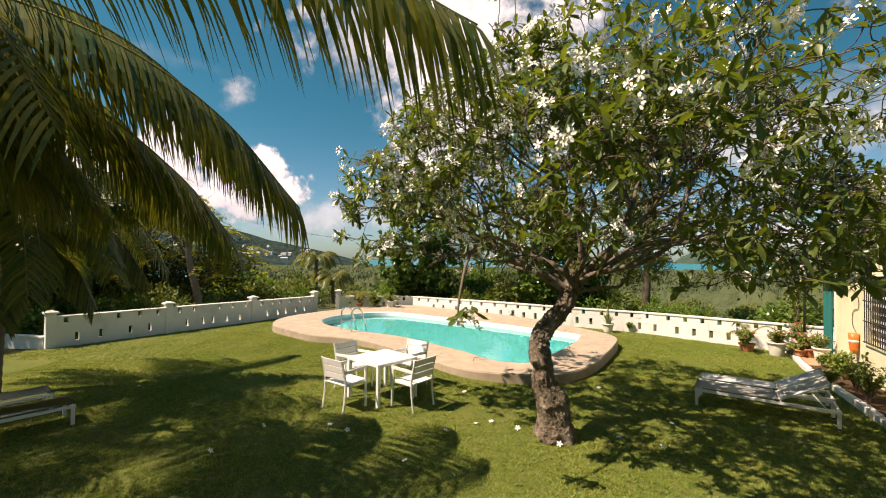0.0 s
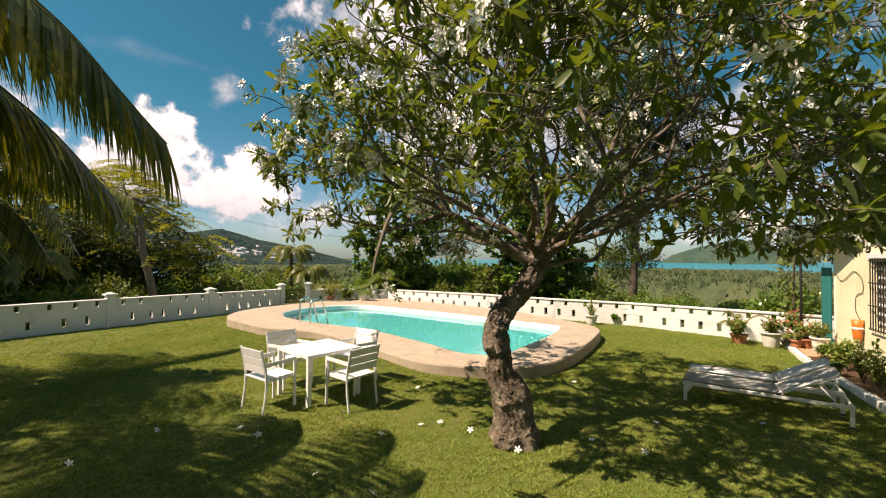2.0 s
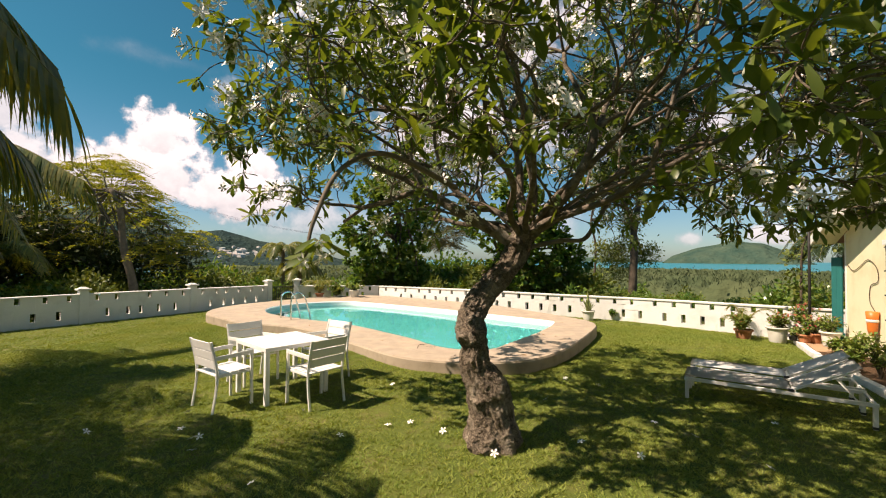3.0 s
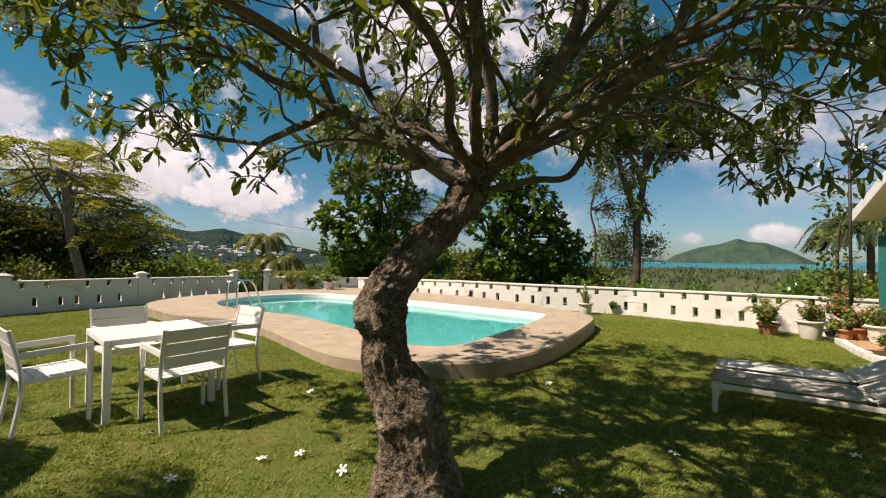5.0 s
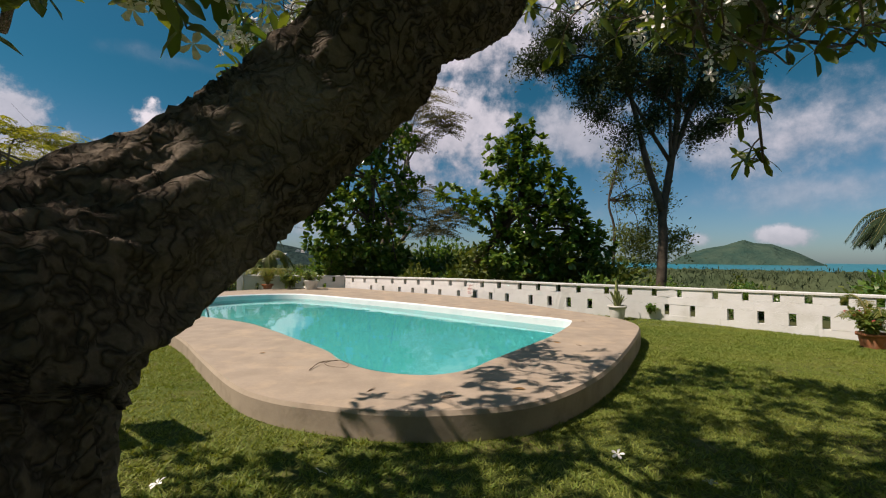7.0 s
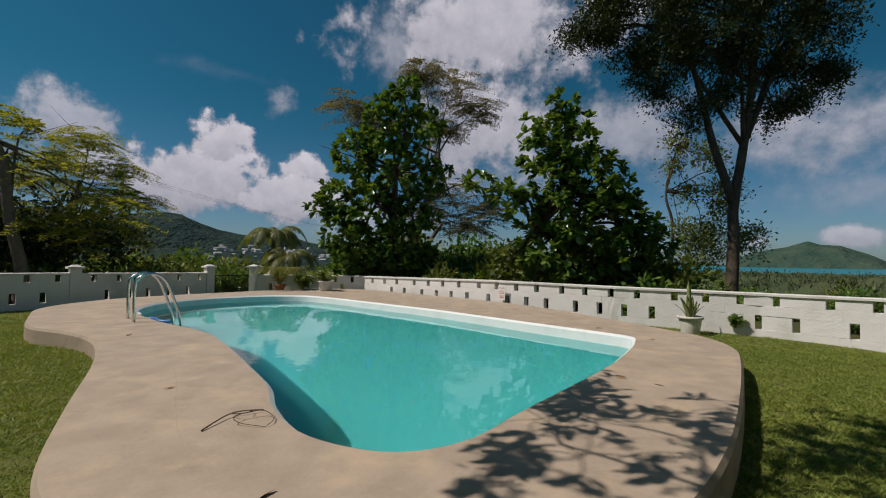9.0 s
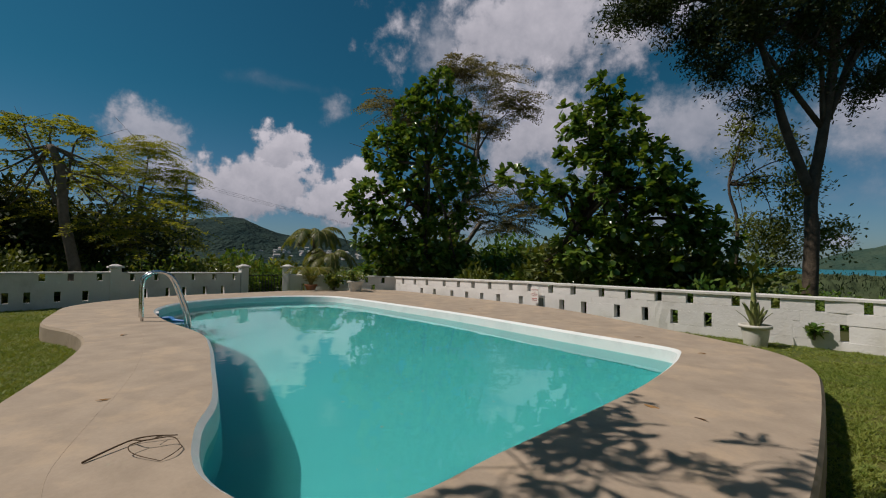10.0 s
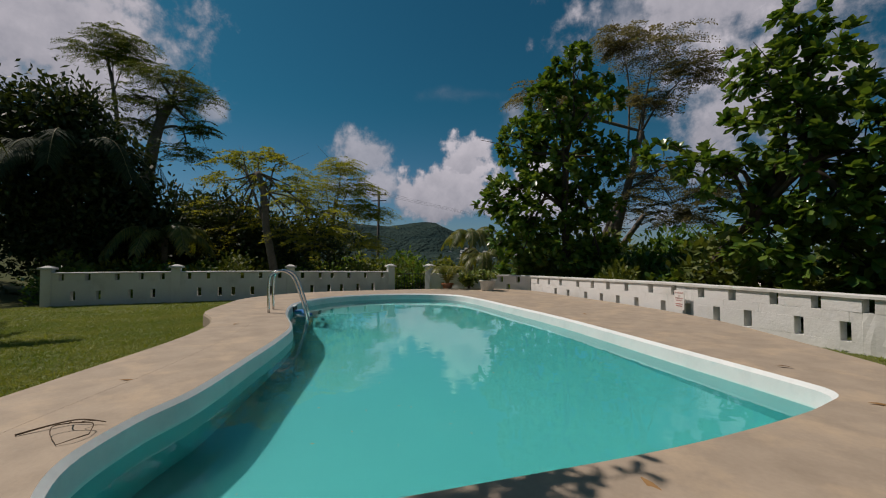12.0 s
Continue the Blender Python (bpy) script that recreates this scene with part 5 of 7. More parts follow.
feathery_tree("flame_tree", [(-25.5, 15.6, 0.5), (-24.86, 16.16, 5.54), (-24.37, 16.57, 8.6), (-23.74, 17.08, 10.2)], T12B, 0.42, "tall thick-trunked tree with thin open crown", M_SHRUB, 43, 1.1, 2.6)
# crowns behind the west wall: shade partly painted in through M_DARKLEAF
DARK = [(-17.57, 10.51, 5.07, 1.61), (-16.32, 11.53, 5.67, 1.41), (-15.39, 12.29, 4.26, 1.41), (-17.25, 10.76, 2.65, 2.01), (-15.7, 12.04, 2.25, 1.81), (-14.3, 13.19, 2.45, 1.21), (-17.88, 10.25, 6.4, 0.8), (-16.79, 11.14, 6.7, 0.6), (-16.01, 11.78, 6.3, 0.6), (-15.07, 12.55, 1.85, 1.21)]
broad_tree("mango_tree", [(-17.0, 11.0, -0.3), (-16.8, 11.1, 1.5), (-16.6, 11.3, 3.6)], DARK, 0.25, M_DARKLEAF, M_FARBARK, "dense tree with its deep shade put into the dark leaf colour", 0.26, 0.12, 80, 20, 44, True, 0.25)
# tree added mostly out of view, to throw shade on the crowns before it
WEST_SHADE = [(-23.0, 6.6, 7.0, 2.0), (-24.5, 4.8, 7.0, 2.4), (-22.0, 8.4, 6.0, 2.0), (-23.4, 6.4, 5.0, 2.6), (-22.2, 8.2, 3.8, 2.2), (-25.0, 4.0, 4.6, 2.6), (-22.6, 6.8, 2.4, 2.4)]
broad_tree("mango_tree", [(-23.2, 6.4, -0.3), (-23.2, 6.5, 2.5), (-23.1, 6.6, 4.6)], WEST_SHADE, 0.35, M_DARKLEAF, M_FARBARK, "tall dense dark tree added past the west edge to cast shade", 0.34, 0.17, 44, 16, 48, True, 0.25)
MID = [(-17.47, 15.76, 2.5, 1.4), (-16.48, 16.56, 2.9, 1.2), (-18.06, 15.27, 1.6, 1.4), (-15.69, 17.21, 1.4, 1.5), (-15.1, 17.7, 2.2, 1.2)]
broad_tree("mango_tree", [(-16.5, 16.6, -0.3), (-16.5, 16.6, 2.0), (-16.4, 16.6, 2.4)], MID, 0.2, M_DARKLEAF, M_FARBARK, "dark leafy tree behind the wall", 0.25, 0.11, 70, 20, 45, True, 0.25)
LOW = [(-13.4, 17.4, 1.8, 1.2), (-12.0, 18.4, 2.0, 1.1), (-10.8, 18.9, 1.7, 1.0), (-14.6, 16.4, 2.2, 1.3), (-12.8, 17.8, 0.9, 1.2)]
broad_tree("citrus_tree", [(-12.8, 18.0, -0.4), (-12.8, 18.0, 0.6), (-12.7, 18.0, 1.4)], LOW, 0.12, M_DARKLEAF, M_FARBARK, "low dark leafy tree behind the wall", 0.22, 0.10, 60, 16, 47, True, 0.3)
MID2 = [(-21.6, 25.4, 6.0, 2.1), (-19.6, 27.0, 6.0, 1.7), (-18.6, 27.5, 4.3, 1.6), (-20.4, 26.3, 7.4, 1.5), (-20.1, 26.6, 4.6, 1.8), (-21.3, 25.6, 2.6, 2.1), (-19.2, 27.3, 2.2, 1.5), (-23.4, 23.9, 2.8, 2.1), (-22.6, 24.4, 5.0, 1.6)]
feathery_tree("acacia_tree", [(-21.0, 26.0, -0.5), (-20.9, 26.0, 2.5), (-20.7, 26.2, 5.2)], MID2, 0.2, "airy olive-green tree behind the wall", M_FEATHER, 46, 1.0, 4.0)
feathery_tree("rain_tree", [(-2.6, 27.5, -1.2), (-2.4, 27.4, 1.5), (-1.8, 27.4, 4.0), (-1.2, 27.5, 6.5)], GREY, 0.24, "tall tree with thin dusty grey-brown foliage", M_GREYLEAF, 33, 1.0, 3.2)


def shrub(x, y, z, r, h, material, seed, leaf=0.13, width=0.06, n=900, label="leafy green shrub behind the garden wall"):
    rng = np.random.default_rng(seed)
    ob = empty("shrub", pose(x, y, z))
    lumps = [(rng.normal(0, 0.45) * r, rng.normal(0, 0.45) * r, h * rng.uniform(0.25, 0.8), r * rng.uniform(0.35, 0.6)) for _ in range(7)]
    stems = [tube(smooth_line([(0, 0, -0.2), (a * 0.4, b * 0.4, c * 0.5), (a, b, c)], 3), np.linspace(0.03, 0.008, 7), 5) for a, b, c, _ in lumps]
    mesh_object("stem", *join(stems), M_FARBARK, ob)
    c, nn = blob_points(lumps, n / 7 / max(0.1, (0.48 * r) ** 2), rng, 0.35)
    v, l = card_cloud(c, nn * 0.8 + np.array([0, 0, 0.25]), leaf, width, rng, 0.7)
    array_object("foliage", v, l, 4, material, ob)
    return tagged(ob, label, "shrub", "shrubs beyond the wall")


rs = random.Random(21)
seed = 100
protos = [shrub(-30 - 4 * k, -30, -6, 1.3, 1.7, m, 300 + k, 0.19, 0.10, 2000) for k, m in enumerate((M_SHRUB, M_SHRUB, M_BIGLEAF, M_FEATHER, M_BIGLEAF, M_SHRUB))]
PLACES = []
for k in range(46):  # behind the west wall and the gate
    t = rs.random()
    p = Vector((-12.4, 10.6, 0)).lerp(Vector((-7.5, 20.8, 0)), t)
    off = rs.uniform(0.7, 9.0)
    PLACES.append((p.x - off * 0.9, p.y + off * 0.5, off, 0.85 + off * 0.035, (0, 1, 3, 2, 4, 5)[rs.randrange(6)]))
for k in range(40):  # behind the north wall
    t = rs.random()
    p = Vector((-5.5, 20.6, 0)).lerp(Vector((9.5, 14.4, 0)), t)
    off = rs.uniform(1.3, 9.0)
    PLACES.append((p.x + off * 0.46, p.y + off * 0.88, off, (0.8 + 0.03 * off) if t < 0.62 else 0.62, (0, 2, 4, 1, 2, 5)[rs.randrange(6)]))
for k in range(30):  # dark undergrowth below the broad-leaved trees
    p = Vector((-5.0, 21.0, 0)).lerp(Vector((4.8, 17.2, 0)), rs.random())
    off = rs.uniform(2.0, 6.5)
    PLACES.append((p.x + off * 0.46, p.y + off * 0.88, off, rs.uniform(0.95, 1.3), (2, 4, 0)[rs.randrange(3)]))
for k in range(26):  # low growth towards the sea
    PLACES.append((rs.uniform(8, 30), rs.uniform(19, 40), 8.0, rs.uniform(0.7, 1.1), rs.randrange(6)))
for k in range(40):  # hillside below the gate and to the west
    w, d = radians(rs.uniform(-75, -12)), rs.uniform(24, 60)
    PLACES.append((d * math.sin(w), d * math.cos(w) + 4, 8.0, rs.uniform(0.9, 1.7), rs.randrange(6)))
for x, y in ((11.2, 13.6), (11.9, 14.3), (12.6, 13.2), (13.4, 14.6), (14.6, 13.9), (12.2, 15.6), (14.0, 16.4)):
    PLACES.append((x, y, 1.0, 0.8, rs.randrange(6)))
for x, y, off, s, kind in PLACES:
    z = float(slope_z(np.array([x]), np.array([y]))[0]) - 0.15
    m = pose(x, y, z, 0, 0, rs.uniform(0, 360))
    c = copy_thing(protos[kind], m)
    c.scale = (s * rs.uniform(0.85, 1.25), s * rs.uniform(0.85, 1.25), s * rs.uniform(0.8, 1.1))
for ob in protos:
    for o in (*ob.children_recursive, ob):
        bpy.data.objects.remove(o)

# ---- palms ----


def frond(points, leaflet, parent, seed, hang=0.7, count=58, width=0.035, name="frond", blade=None):
    """A palm frond: a tapering rib through the points with two rows of hanging, folded leaflets."""
    r = random.Random(seed)
    rib = smooth_line(points, 12)
    verts, faces = tube(rib, np.linspace(0.024, 0.005, len(rib)), 6)
    ob = mesh_object(name, verts, faces, M_RACHIS, parent, "", True)
    verts, faces = [], []
    n = len(rib) - 1
    for k in range(count):
        t = 0.10 + 0.90 * k / count
        f = t * n
        i = min(int(f), n - 1)
        p = rib[i].lerp(rib[i + 1], f - i)
        d = (rib[i + 1] - rib[i]).normalized()
        s = d.cross(Vector((0, 0, 1)))
        s.normalize()
        u = s.cross(d)
        ln = leaflet * (0.45 + 0.75 * math.sin(math.pi * min(1, 0.12 + 0.80 * t))) * r.uniform(0.85, 1.1)
        for sgn in (-1, 1):
            o = len(verts)
            drop = hang * r.uniform(0.8, 1.2)
            e0 = (s * sgn * (1.0 - 0.35 * hang) + d * (0.45 + 0.3 * t) * (1.6 - 1.2 * hang if hang > 0.5 else 1.0) + u * 0.18 * (1 - drop) - Vector((0, 0, (0.35 if hang < 0.85 else 0.7) * drop))).normalized()
            q, e = p.copy(), e0
            wv = d.cross(e).cross(e)
            wv = d - e * d.dot(e)
            wv.normalize()
            for j in range(5):
                w = width * (0.55, 1.0, 0.9, 0.55, 0.06)[j]
                verts += [q - wv * w * 0.5, q + wv * w * 0.5]
                q = q + e * ln / 4
                e = (e - Vector((0, 0, 0.34 * drop)) + Vector((r.gauss(0, 0.03), r.gauss(0, 0.03), 0))).normalized()
            for j in range(4):
                faces.append((o + 2 * j, o + 2 * j + 1, o + 2 * j + 3, o + 2 * j + 2))
    tagged(mesh_object("leaflet_fringe", verts, faces, blade or M_PALM, ob), kind="stuff")
    return ob


def palm(x, y, z0, crown_z, lean, radius, label, fronds, ring_count=9, length=2.6, seed=0, leaflet=0.62, blade=None):
    ob = empty("palm_tree", pose(0, 0, 0))
    r = random.Random(seed)
    top = Vector((x + lean[0], y + lean[1], crown_z))
    line = smooth_line([(x, y, z0), (x + lean[0] * 0.3, y + lean[1] * 0.3, z0 + (crown_z - z0) * 0.5), top], 16)
    rad = [radius * (1.25 - 0.35 * i / len(line)) * (1.0 + (0.06 if i % 2 else -0.02)) for i in range(len(line))]
    mesh_object("trunk", *tube(line, rad, 14), M_PALMTRUNK, ob, "ringed grey palm trunk", True)
    for k, pts in enumerate(fronds):
        frond([top, *pts], leaflet, ob, seed * 31 + k, 0.9, 150, 0.034)
    for k in range(ring_count):
        w = 6.283 * k / ring_count + r.gauss(0, 0.2)
        e = Vector((math.cos(w), math.sin(w), 0))
        up = r.uniform(0.15, 0.75)
        L = length * r.uniform(0.85, 1.1)
        frond([top, top + e * L * 0.35 + Vector((0, 0, L * up * 0.42)), top + e * L * 0.72 + Vector((0, 0, L * (up * 0.5 - 0.12))), top + e * L * 0.98 + Vector((0, 0, L * (up * 0.35 - 0.45)))], leaflet, ob, seed * 77 + k, 0.8, 52, blade=blade)
    return tagged(ob, label, "palm")


palm(-8.3, 6.4, -0.2, 2.75, (0.15, 0.15), 0.125, "coconut palm with a short ringed trunk", [[(-6.9, 6.8, 3.35), (-5.7, 7.0, 3.55), (-4.43, 7.1, 2.95)], [(-7.0, 6.2, 3.4), (-6.1, 5.9, 3.3), (-5.4, 5.7, 2.5)],
      [(-7.2, 6.9, 3.0), (-6.6, 7.2, 2.75), (-6.1, 7.3, 2.0)], [(-7.6, 5.8, 3.6), (-7.2, 4.9, 3.7), (-6.8, 4.0, 3.1)], [(-7.4, 6.3, 3.8), (-6.4, 6.5, 4.0), (-5.5, 6.6, 3.5)], [(-7.5, 6.6, 2.6), (-7.0, 6.7, 2.2), (-6.7, 6.8, 1.5)], [(-7.7, 6.0, 2.6), (-7.3, 5.7, 2.1), (-7.1, 5.5, 1.4)], [(-7.5, 7.2, 3.5), (-6.7, 8.2, 3.6), (-6.0, 9.0, 3.0)]], 12, 2.5, 5)
palm(-5.4, 1.6, -0.2, 4.15, (0.1, 0.2), 0.16, "coconut palm with long arching fronds over the lawn", [[(-4.3, 2.4, 4.75), (-3.2, 2.95, 4.55), (-2.3, 3.4, 3.95), (-1.55, 3.8, 3.0)], [(-4.0, 1.75, 4.95), (-2.4, 1.55, 4.86), (-0.9, 1.45, 4.42), (0.36, 1.45, 3.72)], [(-4.5, 2.6, 5.0), (-3.6, 3.4, 4.9), (-2.9, 4.1, 4.3), (-2.4, 4.6, 3.5)], [(-4.8, 2.7, 4.5), (-4.0, 3.6, 4.2), (-3.4, 4.4, 3.5), (-3.0, 5.0, 2.7)], [(-5.0, 2.4, 4.3), (-4.6, 3.1, 3.9), (-4.3, 3.7, 3.2)],
      [(-4.6, 3.0, 4.6), (-4.1, 4.2, 4.2), (-3.8, 5.0, 3.3)], [(-5.0, 2.9, 4.4), (-4.8, 4.0, 3.9), (-4.6, 4.8, 3.0)], [(-4.6, 0.8, 4.7), (-3.7, -0.2, 4.6), (-2.9, -1.2, 3.9)], [(-4.2, 1.2, 4.9), (-2.9, 0.6, 4.9), (-1.6, 0.2, 4.3)]], 2, 3.0, 6, 0.98)
palm(-3.0, -2.6, -0.2, 4.6, (0.2, 0.2), 0.16, "coconut palm standing on the lawn behind", [], 8, 3.0, 7, 0.7)
palm(-7.7, 3.9, -0.2, 5.0, (0.0, 0.1), 0.15, "coconut palm with a dense crown at the lawn's edge", [], 17, 2.9, 16, 0.85)
palm(-8.9, 0.6, -0.2, 4.9, (0.0, 0.2), 0.16, "coconut palm at the garden's edge", [], 12, 3.0, 8, 0.7)
palm(18.9, 20.8, -4.0, 2.7, (0.0, 0.0), 0.13, "dark date palm beyond the wall", [], 46, 2.3, 9, 0.42, M_DATE_SHADED)
palm(-9.78, 27.0, -2.0, 2.3, (0.0, 0.0), 0.11, "small palm behind the gate", [], 12, 1.7, 10, 0.45)
palm(-8.3, 26.0, -2.0, 1.1, (0.0, 0.0), 0.10, "small palm behind the gate", [], 11, 1.5, 11, 0.4)
# darker leaflets than the other coconut palms: shade put into the colour
palm(-15.4, 11.4, -0.3, 4.3, (0.0, 0.0), 0.14, "coconut palm behind the west wall, shade put into its dark leaf colour", [], 15, 2.9, 17, 0.7, M_DATE_SHADED)
palm(-13.67, 13.7, -0.3, 1.8, (0.0, 0.0), 0.10, "young palm behind the west wall", [], 11, 1.9, 13, 0.5)
palm(-1.0, 23.3, -1.2, 0.6, (0.0, 0.0), 0.10, "low palm behind the north wall", [], 10, 1.5, 14, 0.45)
palm(4.5, 22.0, -1.2, 0.5, (0.0, 0.0), 0.10, "low palm behind the north wall", [], 10, 1.6, 15, 0.45)

# ---- table and chairs ----


def bar_part(name, a, b, w, d, material, parent, label="", bevel=0.003):
    """A straight bar of w x d section from a to b."""
    a, b = Vector(a), Vector(b)
    m = Matrix.Translation((a + b) / 2) @ (b - a).to_track_quat("Z", "Y").to_matrix().to_4x4()
    bm = bmesh.new()
    bm_box(bm, (0, 0, 0), (w, d, (b - a).length), m, bevel)
    return part(name, bm, material, parent, label)


def garden_table(x, y, turn, size=0.88, height=0.705):
    ob = empty("garden_table", pose(x, y, 0.0, 0, 0, turn))
    h = size / 2
    for k in range(7):
        w = (size - 0.10) / 7
        box_part("slat", (-h + 0.05 + w * (k + 0.5), 0, height - 0.011), (w - 0.004, size - 0.10, 0.018), M_WHITE, ob, 0.003)
    for sx in (-1, 1):
        box_part("top_rail", (sx * (h - 0.025), 0, height - 0.026), (0.05, size, 0.05), M_WHITE, ob, 0.004)
        box_part("top_rail", (0, sx * (h - 0.025), height - 0.0265), (size - 0.102, 0.05, 0.049), M_WHITE, ob, 0.004)
        for sy in (-1, 1):
            box_part("leg", (sx * (h - 0.03), sy * (h - 0.03), (height - 0.052) / 2 - 0.01), (0.055, 0.055, height - 0.052 + 0.02), M_WHITE, ob, 0.004)
    return tagged(ob, "square white metal garden table on the lawn", "table")


garden_table(-1.16, 6.64, 50)


def garden_chair():
    ob = empty("garden_chair")
    for s in (-1, 1):
        x = s * 0.255
        line = [(x, -0.24, -0.01), (x, -0.20, 0.25), (x, -0.19, 0.42), (x, -0.215, 0.60), (x, -0.27, 0.83)]
        pts = smooth_line(line, 4)
        bm = bmesh.new()
        v, f = tube(pts, [0.017] * len(pts), 6)
        vs = [bm.verts.new(q) for q in v]
        for g in f:
            bm.faces.new([vs[i] for i in g])
        part("back_leg", bm, M_WHITE, ob)
        bar_part("front_leg", (x, 0.235, -0.01), (x, 0.225, 0.63), 0.028, 0.032, M_WHITE, ob)
        bar_part("armrest", (x, -0.215, 0.625), (x, 0.25, 0.645), 0.022, 0.048, M_WHITE, ob)
        bar_part("seat_rail", (s * 0.236, -0.20, 0.405), (s * 0.236, 0.225, 0.415), 0.03, 0.028, M_WHITE, ob)
    for k in range(5):
        box_part("seat_slat", (0, -0.165 + k * 0.092, 0.425 + 0.004 * k), (0.485, 0.084, 0.016), M_WHITE, ob, 0.003)
    for z0, z1, y0, y1 in ((0.50, 0.60, -0.205, -0.222), (0.61, 0.71, -0.225, -0.246), (0.72, 0.82, -0.249, -0.272)):
        bar_part("back_slat", (0, y0, z0), (0, y1, z1), 0.475, 0.014, M_WHITE, ob)
    bar_part("stretcher", (-0.24, 0.225, 0.395), (0.24, 0.225, 0.395), 0.022, 0.026, M_WHITE, ob)
    return tagged(ob, "white metal garden armchair with slatted back", "chair", "chairs round the garden table")


chair = garden_chair()
chair.matrix_world = pose(-1.68, 6.10, 0.0, 0, 0, 56 - 90)
for x, y, a in ((-0.56, 6.25, 145), (-0.78, 7.34, 237), (-1.80, 7.12, 325)):
    copy_thing(chair, pose(x, y, 0.0, 0, 0, a - 90))

# ---- sun loungers ----


def sun_lounger():
    ob = empty("sun_lounger")
    W, H, L, HINGE = 0.58, 0.30, 1.92, 1.15
    for s in (-1, 1):
        bar_part("side_rail", (s * (W / 2 - 0.02), 0.0, H - 0.03), (s * (W / 2 - 0.02), L, H - 0.03), 0.05, 0.04, M_WHITE, ob)
        for y in (0.03, L - 0.03):
            box_part("leg", (s * (W / 2 - 0.022), y, (H - 0.055) / 2 - 0.005), (0.04, 0.045, H - 0.045), M_WHITE, ob, 0.004)
        box_part("foot_pad", (s * (W / 2 - 0.022), L - 0.03, 0.012), (0.046, 0.051, 0.03), M_DARK, ob, 0.003)
        bar_part("back_rail", (s * (W / 2 - 0.055), HINGE, H + 0.005), (s * (W / 2 - 0.055), HINGE + 0.62, H + 0.34), 0.028, 0.028, M_WHITE, ob)
        bar_part("prop", (s * (W / 2 - 0.07), HINGE + 0.42, H + 0.20), (s * (W / 2 - 0.07), HINGE + 0.60, H - 0.02), 0.016, 0.016, M_WHITE, ob)
        box_part("hinge", (s * (W / 2 - 0.03), HINGE, H + 0.004), (0.03, 0.06, 0.035), M_DARK, ob, 0.004)
    for y in (0.02, HINGE + 0.04, L - 0.02):
        bar_part("cross_rail", (-W / 2 + 0.042, y, H - 0.032), (W / 2 - 0.042, y, H - 0.032), 0.03, 0.032, M_WHITE, ob)
    bm = bmesh.new()
    m = 14
    grid = [[bm.verts.new((-W / 2 + 0.025 + (W - 0.05) * i / 6, 0.0 + HINGE * j / m, H + 0.012 - 0.012 * math.sin(math.pi * i / 6) * math.sin(math.pi * j / m))) for j in range(m + 1)] for i in range(7)]
    for i in range(6):
        for j in range(m):
            bm.faces.new((grid[i][j], grid[i + 1][j], grid[i + 1][j + 1], grid[i][j + 1]))
    bmesh.ops.solidify(bm, geom=bm.faces[:], thickness=0.012)
    part("seat_sling", bm, M_SLING, ob, "pale grey woven seat", True)
    bm = bmesh.new()
    grid = [[bm.verts.new((-W / 2 + 0.03 + (W - 0.06) * i / 6, HINGE + 0.03 + 0.62 * j / 8, H + 0.035 + 0.34 * j / 8 - 0.01 * math.sin(math.pi * i / 6))) for j in range(9)] for i in range(7)]
    for i in range(6):
        for j in range(8):
            bm.faces.new((grid[i][j], grid[i + 1][j], grid[i + 1][j + 1], grid[i][j + 1]))
    bmesh.ops.solidify(bm, geom=bm.faces[:], thickness=0.014)
    part("back_sling", bm, M_SLING, ob, "raised woven backrest", True)
    return tagged(ob, "white sun lounger with raised backrest on the lawn", "sun lounger", "sun loungers")


lounger = sun_lounger()
lounger.matrix_world = pose(4.52, 7.19, -0.085, 0, 0.9, -122)
for x, y, z, a in ((4.92, 7.79, -0.09, -122), (-5.71, 5.37, -0.07, 145), (-6.55, 5.85, -0.08, 145)):
    copy_thing(lounger, pose(x, y, z, 0, 0, a))

# ---- pots and plants ----


def pot(name, x, y, z, r, h, material, label, square=False, rim=0.02):
    ob = empty(name, pose(x, y, z))
    prof = [(0.0, 0.0), (r * 0.72, 0.0), (r * 0.76, 0.02), (r * 0.95, h - 0.05), (r * 0.95, h - 0.045), (r + rim, h - 0.045), (r + rim, h), (r - 0.012, h), (r - 0.02, h - 0.05), (0.0, h - 0.05)]
    v, f = lathe(prof, 28)
    mesh_object("pot_body", v, f, material, ob, "", True)
    bm = bmesh.new()
    bmesh.ops.create_circle(bm, cap_ends=True, radius=r - 0.02, segments=20, matrix=Matrix.Translation((0, 0, h - 0.042)))
    part("soil", bm, M_SOIL, ob)
    return tagged(ob, label, "plant pot", "potted plants")


